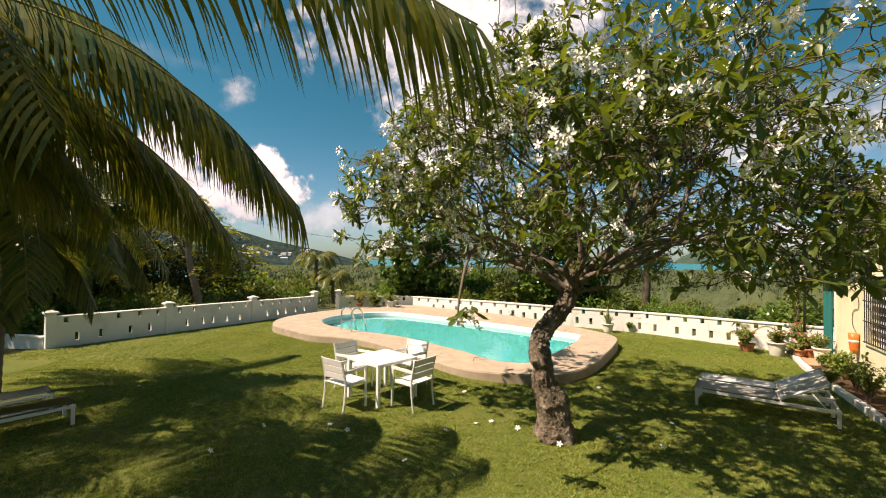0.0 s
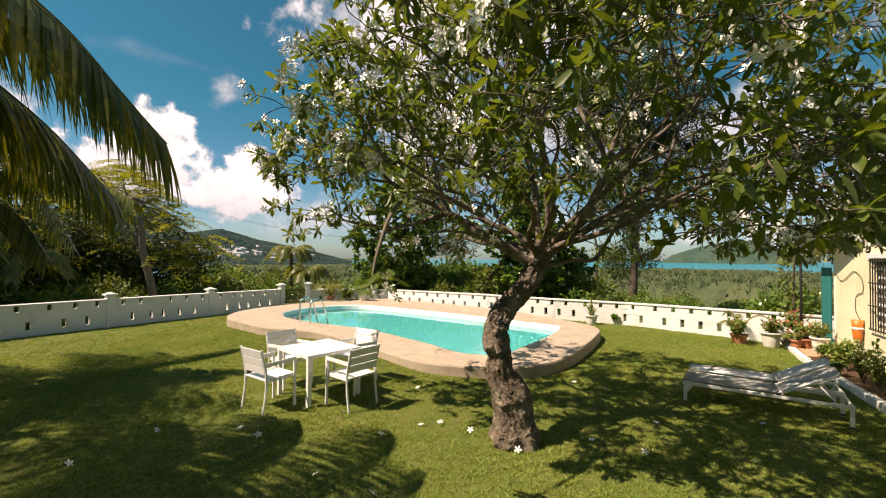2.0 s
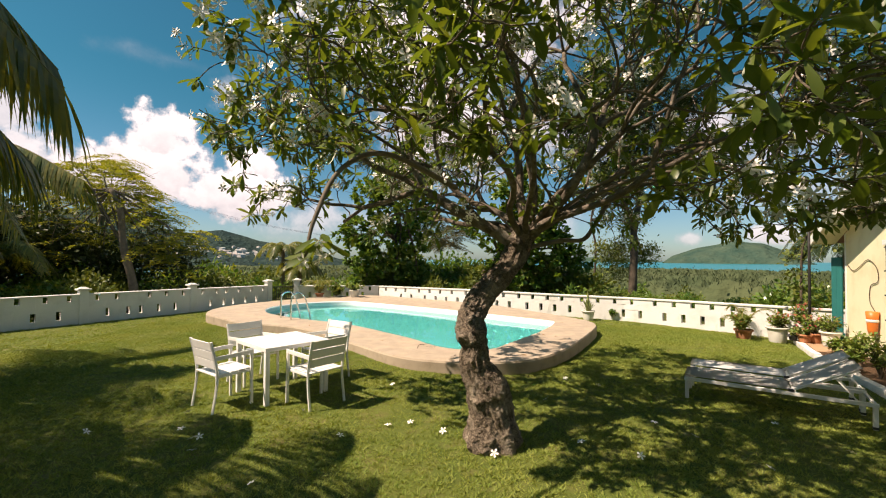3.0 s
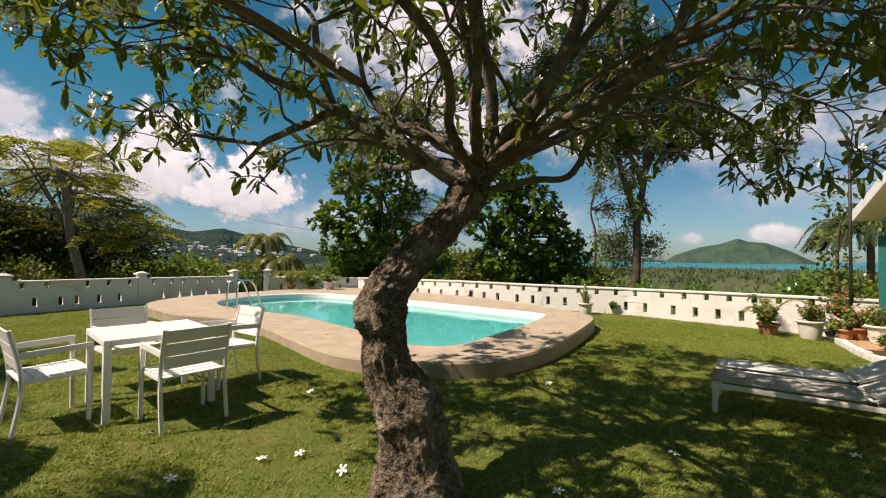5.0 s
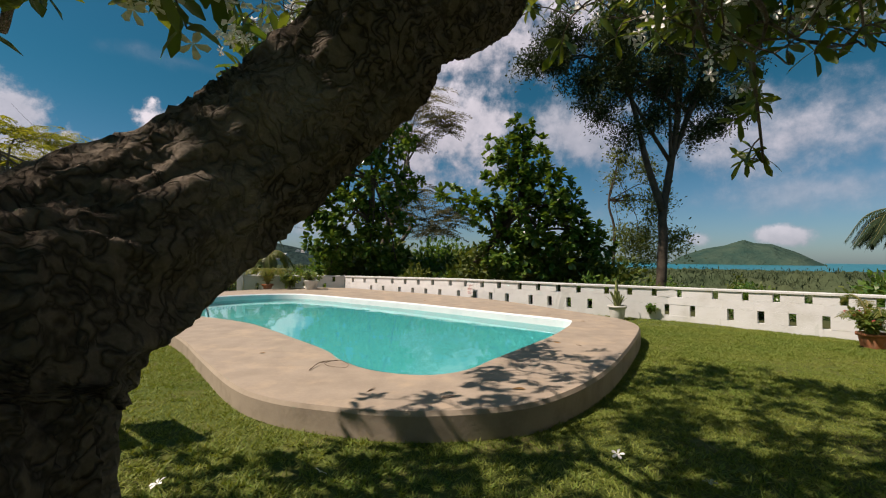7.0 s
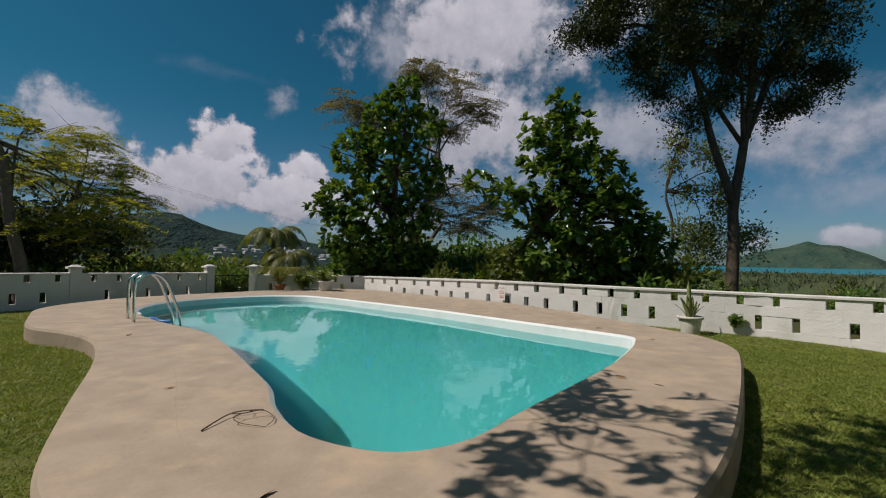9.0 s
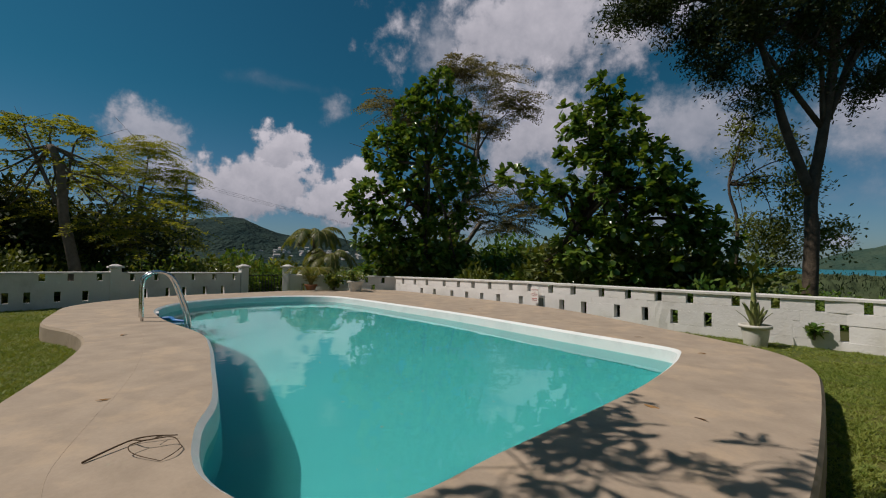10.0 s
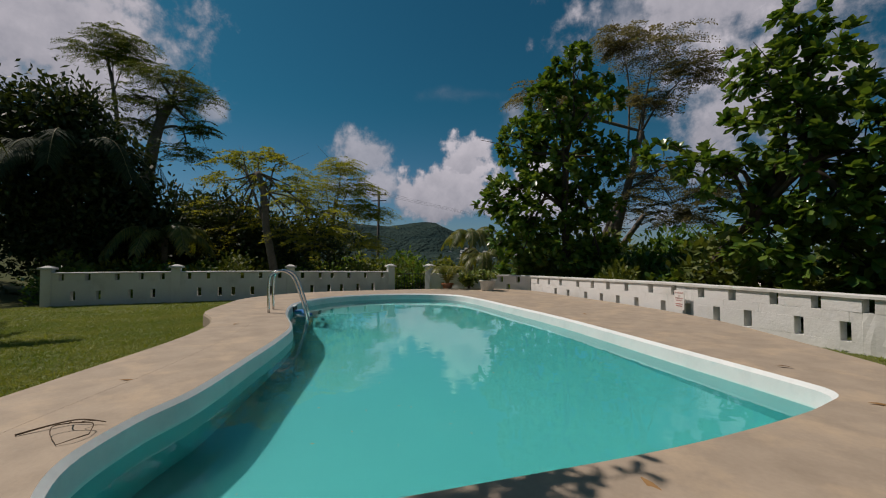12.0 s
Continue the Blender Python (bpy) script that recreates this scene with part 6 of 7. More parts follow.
def bushy(ob, h0, r, height, leaf, width, n, material, seed, blooms=0):
    rng = np.random.default_rng(seed)
    st = []
    cs, ns = [], []
    bl_c, bl_n = [], []
    for k in range(14):
        w, t = rng.uniform(0, 6.28), rng.uniform(0.15, 1.0)
        e = np.array([math.cos(w) * r * t, math.sin(w) * r * t, h0 + height * rng.uniform(0.5, 1.0) * (1.1 - 0.4 * t)])
        line = smooth_line([(0, 0, h0 - 0.06), tuple(e * np.array([0.4, 0.4, 0.55]) + np.array([0, 0, h0 * 0.3])), tuple(e)], 4)
        st.append(tube(line, np.linspace(0.009, 0.003, len(line)), 5))
        for q in line[3:]:
            for _ in range(max(1, n // 70)):
                cs.append(tuple(Vector(q)))
                ns.append((rng.normal(0, 1), rng.normal(0, 1), rng.normal(0.35, 0.6)))
        for _ in range(blooms):
            bl_c.append(Vector(tuple(e)) + Vector((rng.normal(0, 0.03), rng.normal(0, 0.03), rng.normal(0.02, 0.02))))
            bl_n.append(Vector((rng.normal(0, 0.6), rng.normal(0, 0.6) - 0.4, 0.8)).normalized())
    mesh_object("stem", *join(st), M_TWIG, ob)
    nn = np.array(ns)
    nn /= np.linalg.norm(nn, axis=1, keepdims=True)
    v, l = leaf_cloud(np.array(cs), nn, leaf, width, rng=rng)
    tagged(array_object("foliage", v, l, 4, material, ob, "", True), kind="stuff")
    if blooms:
        tagged(mesh_object("bloom", *flower_mesh(bl_c, bl_n, 0.028, random.Random(seed)), M_BLOOM, ob, "small red flowers"), kind="stuff")


p = pot("terracotta_pot", 8.42, 11.88, -0.17, 0.19, 0.26, M_TERRA, "round terracotta pot with a yellow-green shrub, on the grass")
bushy(p, 0.26, 0.34, 0.42, 0.12, 0.055, 340, M_POTLEAF, 61, 1)
for k, (dx, dy, hz) in enumerate(((-0.55, -0.1, 0.62), (-0.2, 0.3, 0.85), (0.55, -0.35, 0.80), (0.3, 0.5, 0.75), (-0.35, -0.5, 0.7))):
    frond([(0, 0, 0.22), (dx * 0.3, dy * 0.3, hz * 0.8), (dx * 0.7, dy * 0.7, hz), (dx * 1.1, dy * 1.1, hz * 0.85)], 0.16, p, 900 + k, 0.5, 26, 0.016)
p = pot("white_pot", 8.95, 11.46, -0.16, 0.22, 0.38, M_POTWHITE, "large weathered white pot with a flowering bush")
bushy(p, 0.38, 0.36, 0.36, 0.085, 0.04, 420, M_POTLEAF, 62, 2)
p = pot("white_pot", 9.42, 11.28, -0.04, 0.21, 0.34, M_POTWHITE, "weathered white pot with a tall red-flowered bush")
bushy(p, 0.34, 0.36, 0.52, 0.085, 0.04, 460, M_POTLEAF, 63, 3)
p = pot("terracotta_pot", 9.12, 10.88, -0.04, 0.13, 0.19, M_TERRA, "small terracotta pot with a low yellow-green plant")
bushy(p, 0.19, 0.22, 0.20, 0.075, 0.04, 260, M_POTLEAF, 64, 1)
p = pot("terracotta_pot", 9.33, 10.86, -0.04, 0.15, 0.22, M_TERRA, "terracotta pot among flowering plants")
bushy(p, 0.22, 0.28, 0.45, 0.085, 0.04, 320, M_POTLEAF, 65, 2)
p = pot("white_pot", 9.30, 10.42, -0.04, 0.17, 0.33, M_POTWHITE, "weathered white pot beside the house wall")
bushy(p, 0.33, 0.30, 0.40, 0.085, 0.035, 380, M_POTLEAF, 66, 1)
p = pot("black_pot", 9.05, 11.12, -0.04, 0.09, 0.13, M_DARK, "small black plastic pot with a seedling")
bushy(p, 0.13, 0.16, 0.14, 0.07, 0.035, 120, M_POTLEAF, 67)
p = pot("terracotta_pot", -4.62, 18.55, -0.08 + 0.24, 0.17, 0.16, M_TERRA, "low terracotta pot with a young palm by the gate")
for k in range(9):
    w = 0.7 * k
    e = Vector((math.cos(w), math.sin(w), 0))
    frond([(0, 0, 0.12), e * 0.2 + Vector((0, 0, 0.5)), e * 0.5 + Vector((0, 0, 0.68)), e * 0.8 + Vector((0, 0, 0.5))], 0.24, p, 950 + k, 0.4, 24, 0.022)
p = pot("white_pot", -3.15, 18.55, 0.163, 0.23, 0.30, M_POTWHITE, "white urn-shaped pot with a trailing shrub")
bushy(p, 0.30, 0.50, 0.34, 0.10, 0.05, 420, M_POTLEAF, 68)
ob = empty("crinum_plant", pose(-3.95, 18.75, 0.16))
bushy(ob, 0.06, 0.42, 0.42, 0.14, 0.06, 420, M_POTLEAF, 69)
tagged(ob, "bushy variegated plant on the deck by the wall", "plant")

# snake plant
p = pot("white_pot", 5.33, 14.42, -0.125, 0.185, 0.33, M_POTWHITE, "plain white pot with a snake plant, by the wall")
rq = random.Random(8)
for k in range(19):
    w = rq.uniform(0, 6.28)
    o = Vector((math.cos(w), math.sin(w), 0))
    h = 0.68 if k == 0 else rq.uniform(0.22, 0.46)
    tilt = 0.05 if k == 0 else rq.uniform(0.04, 0.2)
    verts, faces = [], []
    sd = Vector((-o.y, o.x, 0))
    for j in range(7):
        t = j / 6
        c = o * (0.05 + tilt * t * t) + Vector((0, 0, 0.26 + h * t))
        wd = 0.028 * (0.8 + 0.5 * math.sin(math.pi * min(1, t * 0.9))) * (1 if t < 0.8 else (1 - t) / 0.2 + 0.03)
        verts += [c - sd * wd, c + o * 0.008, c + sd * wd, c - o * 0.004]
    for j in range(6):
        for q in range(4):
            faces.append((4 * j + q, 4 * j + (q + 1) % 4, 4 * j + 4 + (q + 1) % 4, 4 * j + 4 + q))
    mesh_object("leaf", verts, faces, M_SNAKE, p, "", True)
# sprig growing through a wall slot
ob = empty("wall_sprig", pose(6.12, 14.55, 0.06))
bushy(ob, 0.0, 0.07, 0.16, 0.10, 0.06, 70, M_BIGLEAF, 70)
tagged(ob, "leafy sprig growing out of a wall slot", "plant")

# ---- sign on the wall ----
u = (Vector(BACK[1]) - Vector(BACK[0])).normalized()
sign = empty("warning_sign", pose(2.13, 16.66, 0.36, 0, 0, math.degrees(math.atan2(u.y, u.x))))
box_part("board", (0, -0.10, 0), (0.20, 0.012, 0.33), M_SIGN, sign, 0.003)
txt = bpy.data.curves.new("lettering", "FONT")
txt.body, txt.size, txt.align_x, txt.extrude = "WARNING", 0.036, "CENTER", 0.0008
txt.materials.append(M_SIGNRED)
ob = new("lettering", txt)
ob.parent = sign
ob.matrix_local = pose(0, -0.108, 0.11, 90, 0, 0)
for word, size, z in (("NO", 0.030, 0.060), ("LIFEGUARD", 0.030, 0.022), ("ON DUTY", 0.030, -0.016)):
    line_text = bpy.data.curves.new("lettering", "FONT")
    line_text.body, line_text.size, line_text.align_x, line_text.extrude = word, size, "CENTER", 0.0008
    line_text.materials.append(M_SIGNRED)
    ob = new("lettering", line_text)
    ob.parent = sign
    ob.matrix_local = pose(0, -0.108, z, 90, 0, 0)
for k, w in enumerate((0.14, 0.12)):
    box_part("text_line", (0, -0.1085, -0.065 - 0.035 * k), (w, 0.003, 0.012), M_SIGNRED, sign, 0.0)
tagged(sign, "small white warning sign with red lettering on the wall", "sign")

# ---- pool ladder, skimmer, litter on the deck ----
ladder = empty("pool_ladder", pose(0, 0, 0))
uu, ww = Vector((0.60, 0.80, 0)), Vector((-0.80, 0.60, 0))
for k in range(2):
    b = Vector((-3.2, 12.0, DECK_Z)) + ww * 0.5 * k
    line = smooth_line([b - Vector((0, 0, 0.02)), b + Vector((0, 0, 0.5)), b + uu * 0.05 + Vector((0, 0, 0.64)), b + uu * 0.20 + Vector((0, 0, 0.70)), b + uu * 0.36 + Vector((0, 0, 0.62)), b + uu * 0.47 + Vector((0, 0, 0.38)),
                        b + uu * 0.60 + Vector((0, 0, -0.1)), b + uu * 0.64 + Vector((0, 0, -0.9))], 6)
    mesh_object("handrail", *tube(line, [0.021] * len(line), 12), M_STEEL, ladder, "polished steel handrail", True)
for z in (-0.25, -0.5, -0.75):
    b = Vector((-3.2, 12.0, DECK_Z + z)) + uu * 0.63
    bar_part("step", b, b + ww * 0.5, 0.07, 0.025, M_STEEL, ladder)
tagged(ladder, "stainless steel pool ladder with two curved handrails", "pool ladder")
i = min(range(len(in2)), key=lambda k: (Vector(in2[k]) - Vector((-4.2, 13.1))).length)
a, b = Vector((*in2[i - 1], 0)), Vector((*in2[(i + 1) % len(in2)], 0))
turn = math.degrees(math.atan2(b.y - a.y, b.x - a.x))
sk = empty("pool_skimmer", pose(*in2[i], 0.075, 0, 0, turn))
box_part("opening", (0, 0, -0.01), (0.30, 0.05, 0.11), M_DARK, sk, 0.004)
box_part("face_plate", (0, 0, 0.055), (0.34, 0.056, 0.018), M_WHITE, sk, 0.003)
tagged(sk, "dark skimmer opening in the pool wall", "skimmer")
hose = smooth_line([(-4.0, 12.98, 0.035), (-3.8, 13.02, 0.055), (-3.6, 12.92, 0.035), (-3.4, 12.95, 0.02)], 5)
tagged(mesh_object("pool_hose", *tube(hose, [0.03] * len(hose), 8), M_BLUE, None, "", True), "short blue hose floating at the pool's edge", "hose")

twig = empty("fallen_twig", pose(0.484, 8.683, DECK_Z + 0.006))
for pts, r in (([(0, 0, 0.0), (0.006, 0.11, 0.01), (0.02, 0.215, 0.016), (0.08, 0.27, 0.02), (0.165, 0.333, 0.01)], 0.0065), ([(0.02, 0.215, 0.016), (0.11, 0.20, 0.03), (0.20, 0.27, 0.03), (0.294, 0.238, 0.008)], 0.005),
               ([(0.294, 0.238, 0.008), (0.32, 0.17, 0.01), (0.31, 0.11, 0.0)], 0.004), ([(0.11, 0.20, 0.03), (0.10, 0.13, 0.03), (0.16, 0.11, 0.01), (0.31, 0.11, 0.0)], 0.004), ([(0.12, 0.30, 0.015), (0.13, 0.24, 0.03), (0.20, 0.27, 0.03)], 0.003)):
    line = smooth_line(pts, 5)
    mesh_object("shoot", *tube(line, np.linspace(r * 0.75, r * 0.4, len(line)), 6), M_DRY, twig, "", True)
tagged(twig, "dry brown twig lying on the pool deck", "twig")
rl = random.Random(14)
v1, l1 = leaf_cloud(np.zeros((1, 3)), np.array([[0.0, 1.0, 0.05]]), 0.10, 0.03, jitter=0.0, rng=np.random.default_rng(9))
dry = None
for x, y in ((3.05, 10.25), (3.55, 12.9), (1.85, 8.05), (2.3, 8.25), (-0.3, 9.3), (3.9, 12.1), (-2.4, 11.15), (0.9, 15.2), (3.35, 10.05), (1.2, 8.2)):
    m = pose(x, y, DECK_Z + 0.008, rl.uniform(-8, 8), rl.uniform(-15, 15), rl.uniform(0, 360))
    if dry is None:
        dry = array_object("dry_leaf", v1, l1, 4, M_DRYLEAF)
        dry.matrix_world = m
        tagged(dry, "small dry leaf on the pool deck", "leaf", "dry leaves on the deck")
    else:
        copy_thing(dry, m)

# ---- house at the garden's side ----
HW = Vector((-0.42, -0.907, 0)).normalized()
HN = Vector((-HW.y, HW.x, 0))
if HN.x > 0:
    HN = -HN
H0 = Vector((9.65, 10.44, 0))
house_turn = math.degrees(math.atan2(HW.y, HW.x))
house = empty("house", pose(H0.x, H0.y, 0, 0, 0, house_turn))
OUTWARD = 1.0 if (Matrix.Rotation(radians(house_turn), 3, "Z") @ Vector((0, 1, 0))).dot(HN) > 0 else -1.0


def house_panel(s0, s1, z0, z1, z2, name="wall", y0=0.0, thick=0.2):
    """A wall piece from s0 to s1 along the house, z0 up to z1 at s0 and z2 at s1."""
    ys = (-OUTWARD * y0, -OUTWARD * (y0 + thick))
    v = [(s, y, z) for y in ys for s, z in ((s0, z0), (s1, z0), (s1, z2), (s0, z1))]
    f = [(0, 1, 2, 3), (7, 6, 5, 4), (0, 4, 5, 1), (1, 5, 6, 2), (2, 6, 7, 3), (3, 7, 4, 0)]
    bm = bmesh.new()
    vs = [bm.verts.new(q) for q in v]
    for g in f:
        bm.faces.new([vs[i] for i in g])
    bmesh.ops.recalc_face_normals(bm, faces=bm.faces)
    return part(name, bm, M_YELLOW, house, "cream-yellow rendered wall")


def gable(s):
    return 2.42 + 0.40 * s if s < 3.6 else 2.42 + 0.40 * 3.6 - 0.40 * (s - 3.6)


W0, W1, WZ0, WZ1 = 1.95, 3.45, 0.80, 2.05
house_panel(0, W0, -0.4, gable(0), gable(W0))
house_panel(W0, W1, -0.4, WZ0, WZ0)
house_panel(W0, W1, WZ1, gable(W0), gable(W1))
house_panel(W1, 3.6, -0.4, gable(W1), gable(3.6))
house_panel(3.6, 7.2, -0.4, gable(3.6), gable(7.2))
bm = bmesh.new()
bm_box(bm, (0.101, -OUTWARD * 2.6, 1.0), (0.2, 4.8, 2.8))
part("wall", bm, M_YELLOW, house)
for sgn, sa, sb in ((1, -0.55, 3.6), (-1, 3.6, 7.8)):
    za, zb = (2.42 + 0.40 * sa, gable(3.6)) if sgn > 0 else (gable(3.6), 2.42 + 0.40 * 3.6 - 0.40 * (sb - 3.6))
    bm = bmesh.new()
    v = [(s, y, z + o) for o in (0.03, 0.13) for y in (OUTWARD * 0.45, -OUTWARD * 5.0) for s, z in ((sa, za), (sb, zb))]
    vs = [bm.verts.new(q) for q in v]
    for g in ((0, 1, 3, 2), (4, 6, 7, 5), (0, 4, 5, 1), (2, 3, 7, 6), (0, 2, 6, 4), (1, 5, 7, 3)):
        bm.faces.new([vs[i] for i in g])
    bmesh.ops.recalc_face_normals(bm, faces=bm.faces)
    part("roof", bm, M_ROOF, house)
    bm = bmesh.new()
    v = [(s, y, z + o) for o in (0.004, 0.026) for y in (OUTWARD * 0.45, OUTWARD * 0.006) for s, z in ((sa, za), (sb, zb))]
    vs = [bm.verts.new(q) for q in v]
    for g in ((0, 1, 3, 2), (4, 6, 7, 5), (0, 4, 5, 1), (2, 3, 7, 6), (0, 2, 6, 4), (1, 5, 7, 3)):
        bm.faces.new([vs[i] for i in g])
    bmesh.ops.recalc_face_normals(bm, faces=bm.faces)
    part("soffit", bm, M_YELLOW, house, "cream-yellow boards under the eaves")
    bm = bmesh.new()
    v = [(s, OUTWARD * y, z + o) for o in (-0.06, 0.14) for y in (0.455, 0.48) for s, z in ((sa, za), (sb, zb))]
    vs = [bm.verts.new(q) for q in v]
    for g in ((0, 1, 3, 2), (4, 6, 7, 5), (0, 4, 5, 1), (2, 3, 7, 6), (0, 2, 6, 4), (1, 5, 7, 3)):
        bm.faces.new([vs[i] for i in g])
    bmesh.ops.recalc_face_normals(bm, faces=bm.faces)
    part("fascia", bm, M_WHITE, house, "white-painted fascia board")
win = box_part("window", ((W0 + W1) / 2, -OUTWARD * 0.10, (WZ0 + WZ1) / 2), (W1 - W0, 0.02, WZ1 - WZ0), M_GLASSDARK, house, 0.0, label="dark louvred window behind an iron grille")
for k in range(7):
    box_part("louvre", ((W0 + W1) / 2, -OUTWARD * 0.07, WZ0 + 0.1 + k * 0.17), (W1 - W0 - 0.06, 0.012, 0.05), M_SIGN, win, 0.0)
for k in range(15):
    box_part("grille_bar", (W0 + 0.02 + k * (W1 - W0 - 0.04) / 14, OUTWARD * 0.045, (WZ0 + WZ1) / 2), (0.016, 0.016, WZ1 - WZ0 + 0.1), M_IRON, win, 0.0)
for z in (WZ0 - 0.02, WZ0 + 0.42, WZ1 - 0.4, WZ1 + 0.02):
    box_part("grille_rail", ((W0 + W1) / 2, OUTWARD * 0.062, z), (W1 - W0 + 0.02, 0.012, 0.022), M_IRON, win, 0.0)
box_part("lintel", ((W0 + W1) / 2, OUTWARD * 0.03, WZ1 + 0.11), (W1 - W0 + 0.2, 0.06, 0.09), M_WHITE, house, 0.006)
box_part("corner_trim", (0.03, OUTWARD * 0.006, 1.0), (0.06, 0.012, 2.8), M_WHITE, house, 0.0, label="white corner strip")
tagged(house, "cream-yellow single-storey house with a white-edged gable roof", "house")
screen = empty("timber_screen", pose(9.66, 10.52, 0, 0, 0, 80))
for k in range(2):
    box_part("board", (0.09 + k * 0.165, 0, 0.85), (0.160, 0.03, 2.1), M_TEAL, screen, 0.004)
for z in (0.2, 1.6):
    box_part("batten", (0.17, -0.03, z), (0.32, 0.028, 0.07), M_TEAL, screen, 0.003)
tagged(screen, "teal-painted board screen beside the house", "screen")
# clay planter hung on the wall, and a loose cable
q = H0 + HW * 1.55 + HN * 0.10
wp = empty("wall_planter", pose(q.x, q.y, 0.42, 0, 0, house_turn))
prof = [(0.0, 0.0), (0.05, 0.01), (0.085, 0.12), (0.10, 0.32), (0.115, 0.46), (0.10, 0.46), (0.09, 0.36), (0.0, 0.34)]
mesh_object("bowl", *lathe([(r * 0.85, z) for r, z in prof], 22), M_ORANGE, wp, "glossy orange clay", True)
mesh_object("band", *lathe([(0.085, 0.27), (0.093, 0.285), (0.094, 0.305), (0.087, 0.32)], 22), M_WHITE, wp, "white band", True)
tagged(wp, "orange glazed planter fixed to the yellow wall", "planter")
cable = smooth_line([tuple(H0 + HW * s + HN * 0.015 + Vector((0, 0, z))) for s, z in ((0.15, 1.75), (0.45, 1.62), (0.8, 1.72), (1.15, 1.85), (1.5, 1.7), (1.55, 1.45), (1.25, 1.35), (1.2, 1.05), (1.45, 0.85))], 5)
tagged(mesh_object("wall_cable", *tube(cable, [0.007] * len(cable), 6), M_DRY, None, "", True), "bare climbing stem hanging on the yellow wall", "climber")

# unseen plain wall added behind the start of the walk, blocks sky light
box = bmesh.new()
bm_box(box, (-1.0, -6.2, 2.4), (24.0, 0.3, 5.4))
tagged(part("wall_south", box, M_YELLOW, None), "plain cream-yellow wall, added out of view to block sky light", "wall", kind="structure")

# planting bed with a painted stone edge
EDGE = [(9.32, 11.38), (8.52, 9.92), (7.97, 8.60), (7.02, 6.45), (6.0, 4.2), (5.0, 2.0)]
bed = [*EDGE, (6.3, 1.6), (7.4, 4.4), (8.5, 7.4), (9.63, 10.3), (9.9, 11.2)]
bm = bmesh.new()
vs = [bm.verts.new((x, y, -0.05)) for x, y in bed]
bmesh.ops.triangle_fill(bm, edges=[bm.edges.new((vs[i], vs[(i + 1) % len(vs)])) for i in range(len(vs))], use_beauty=True)
tagged(part("planting_bed", bm, M_SOIL, None), "bare brown soil of the planting bed by the house", "soil", kind="structure")
bm = bmesh.new()
vs = [bm.verts.new((x, y, z)) for z in (-0.12, -0.042) for x, y in ((9.36, 11.30), (8.62, 9.95), (9.25, 9.72), (9.62, 10.40), (9.85, 11.15))]
for g in ((5, 6, 7, 8, 9), (0, 1, 6, 5), (1, 2, 7, 6), (2, 3, 8, 7), (3, 4, 9, 8), (4, 0, 5, 9)):
    bm.faces.new([vs[i] for i in g])
bmesh.ops.recalc_face_normals(bm, faces=bm.faces)
tagged(part("planter_floor", bm, M_TILEBED, None), "clay-coloured slab under the potted plants", "slab", kind="structure")
kerb = empty("bed_edging", pose(0, 0, 0))
tagged(kerb, "white-painted stone edging along the planting bed", "edging", kind="structure")
kr = random.Random(3)
stone = None
for (xa, ya), (xb, yb) in zip(EDGE, EDGE[1:]):
    a, b = Vector((xa, ya, 0)), Vector((xb, yb, 0))
    n = max(1, round((b - a).length / 0.27))
    for k in range(n):
        c = a.lerp(b, (k + 0.5) / n)
        tn = math.degrees(math.atan2(b.y - a.y, b.x - a.x)) + kr.gauss(0, 1.5)
        if stone is None:
            bm = bmesh.new()
            bm_box(bm, (0, 0, 0), (0.255, 0.12, 0.22), None, 0.014)
            stone = part("kerb_stone", bm, M_COPING, kerb)
            ob = stone
        else:
            ob = new("kerb_stone", stone.data)
            ob.parent = kerb
        ob.matrix_local = pose(c.x, c.y, float(lawn_z(np.array(c.x), 0)) + 0.01 + kr.gauss(0, 0.006), kr.gauss(0, 1.5), kr.gauss(0, 1.5), tn)
# shrubs in the bed, creeper by the screen
for k, (s, off, h, r) in enumerate(((0.9, 0.42, 0.30, 0.16), (1.5, 0.42, 0.40, 0.18), (2.1, 0.45, 0.62, 0.24), (3.0, 0.5, 0.75, 0.32), (3.8, 0.55, 0.8, 0.36), (2.7, 0.8, 0.32, 0.22))):
    q = H0 + HW * s + HN * off
    ob = empty("bed_shrub", pose(q.x, q.y, -0.06))
    bushy(ob, 0.04, r, h, 0.09, 0.045, 280, M_POTLEAF, 80 + k, 0)
    tagged(ob, "leafy green shrub in the planting bed", "shrub", "shrubs in the bed")
ob = empty("creeper", pose(9.72, 11.7, -0.2))
rng = np.random.default_rng(77)
c, n = blob_points([(0.1, 0.2, 0.6 + 0.45 * k, 0.45 - 0.03 * k) for k in range(6)] + [(0.7, -0.1, 2.6, 0.4), (1.2, 0.0, 2.9, 0.5), (0.5, 0.5, 3.1, 0.5)], 420, rng, 0.5)
v, l = leaf_cloud(c, n, 0.11, 0.08, rng=rng)
tagged(array_object("foliage", v, l, 4, M_SHRUB, ob, "", True), kind="stuff")
line = smooth_line([(0, 0, -0.1), (0.1, 0.15, 1.2), (0.2, 0.1, 2.6), (1.0, 0, 3.0)], 5)
mesh_object("stem", *tube(line, np.linspace(0.04, 0.015, len(line)), 8), M_FARBARK, ob, "", True)
tagged(ob, "green creeper climbing behind the teal screen", "climber")
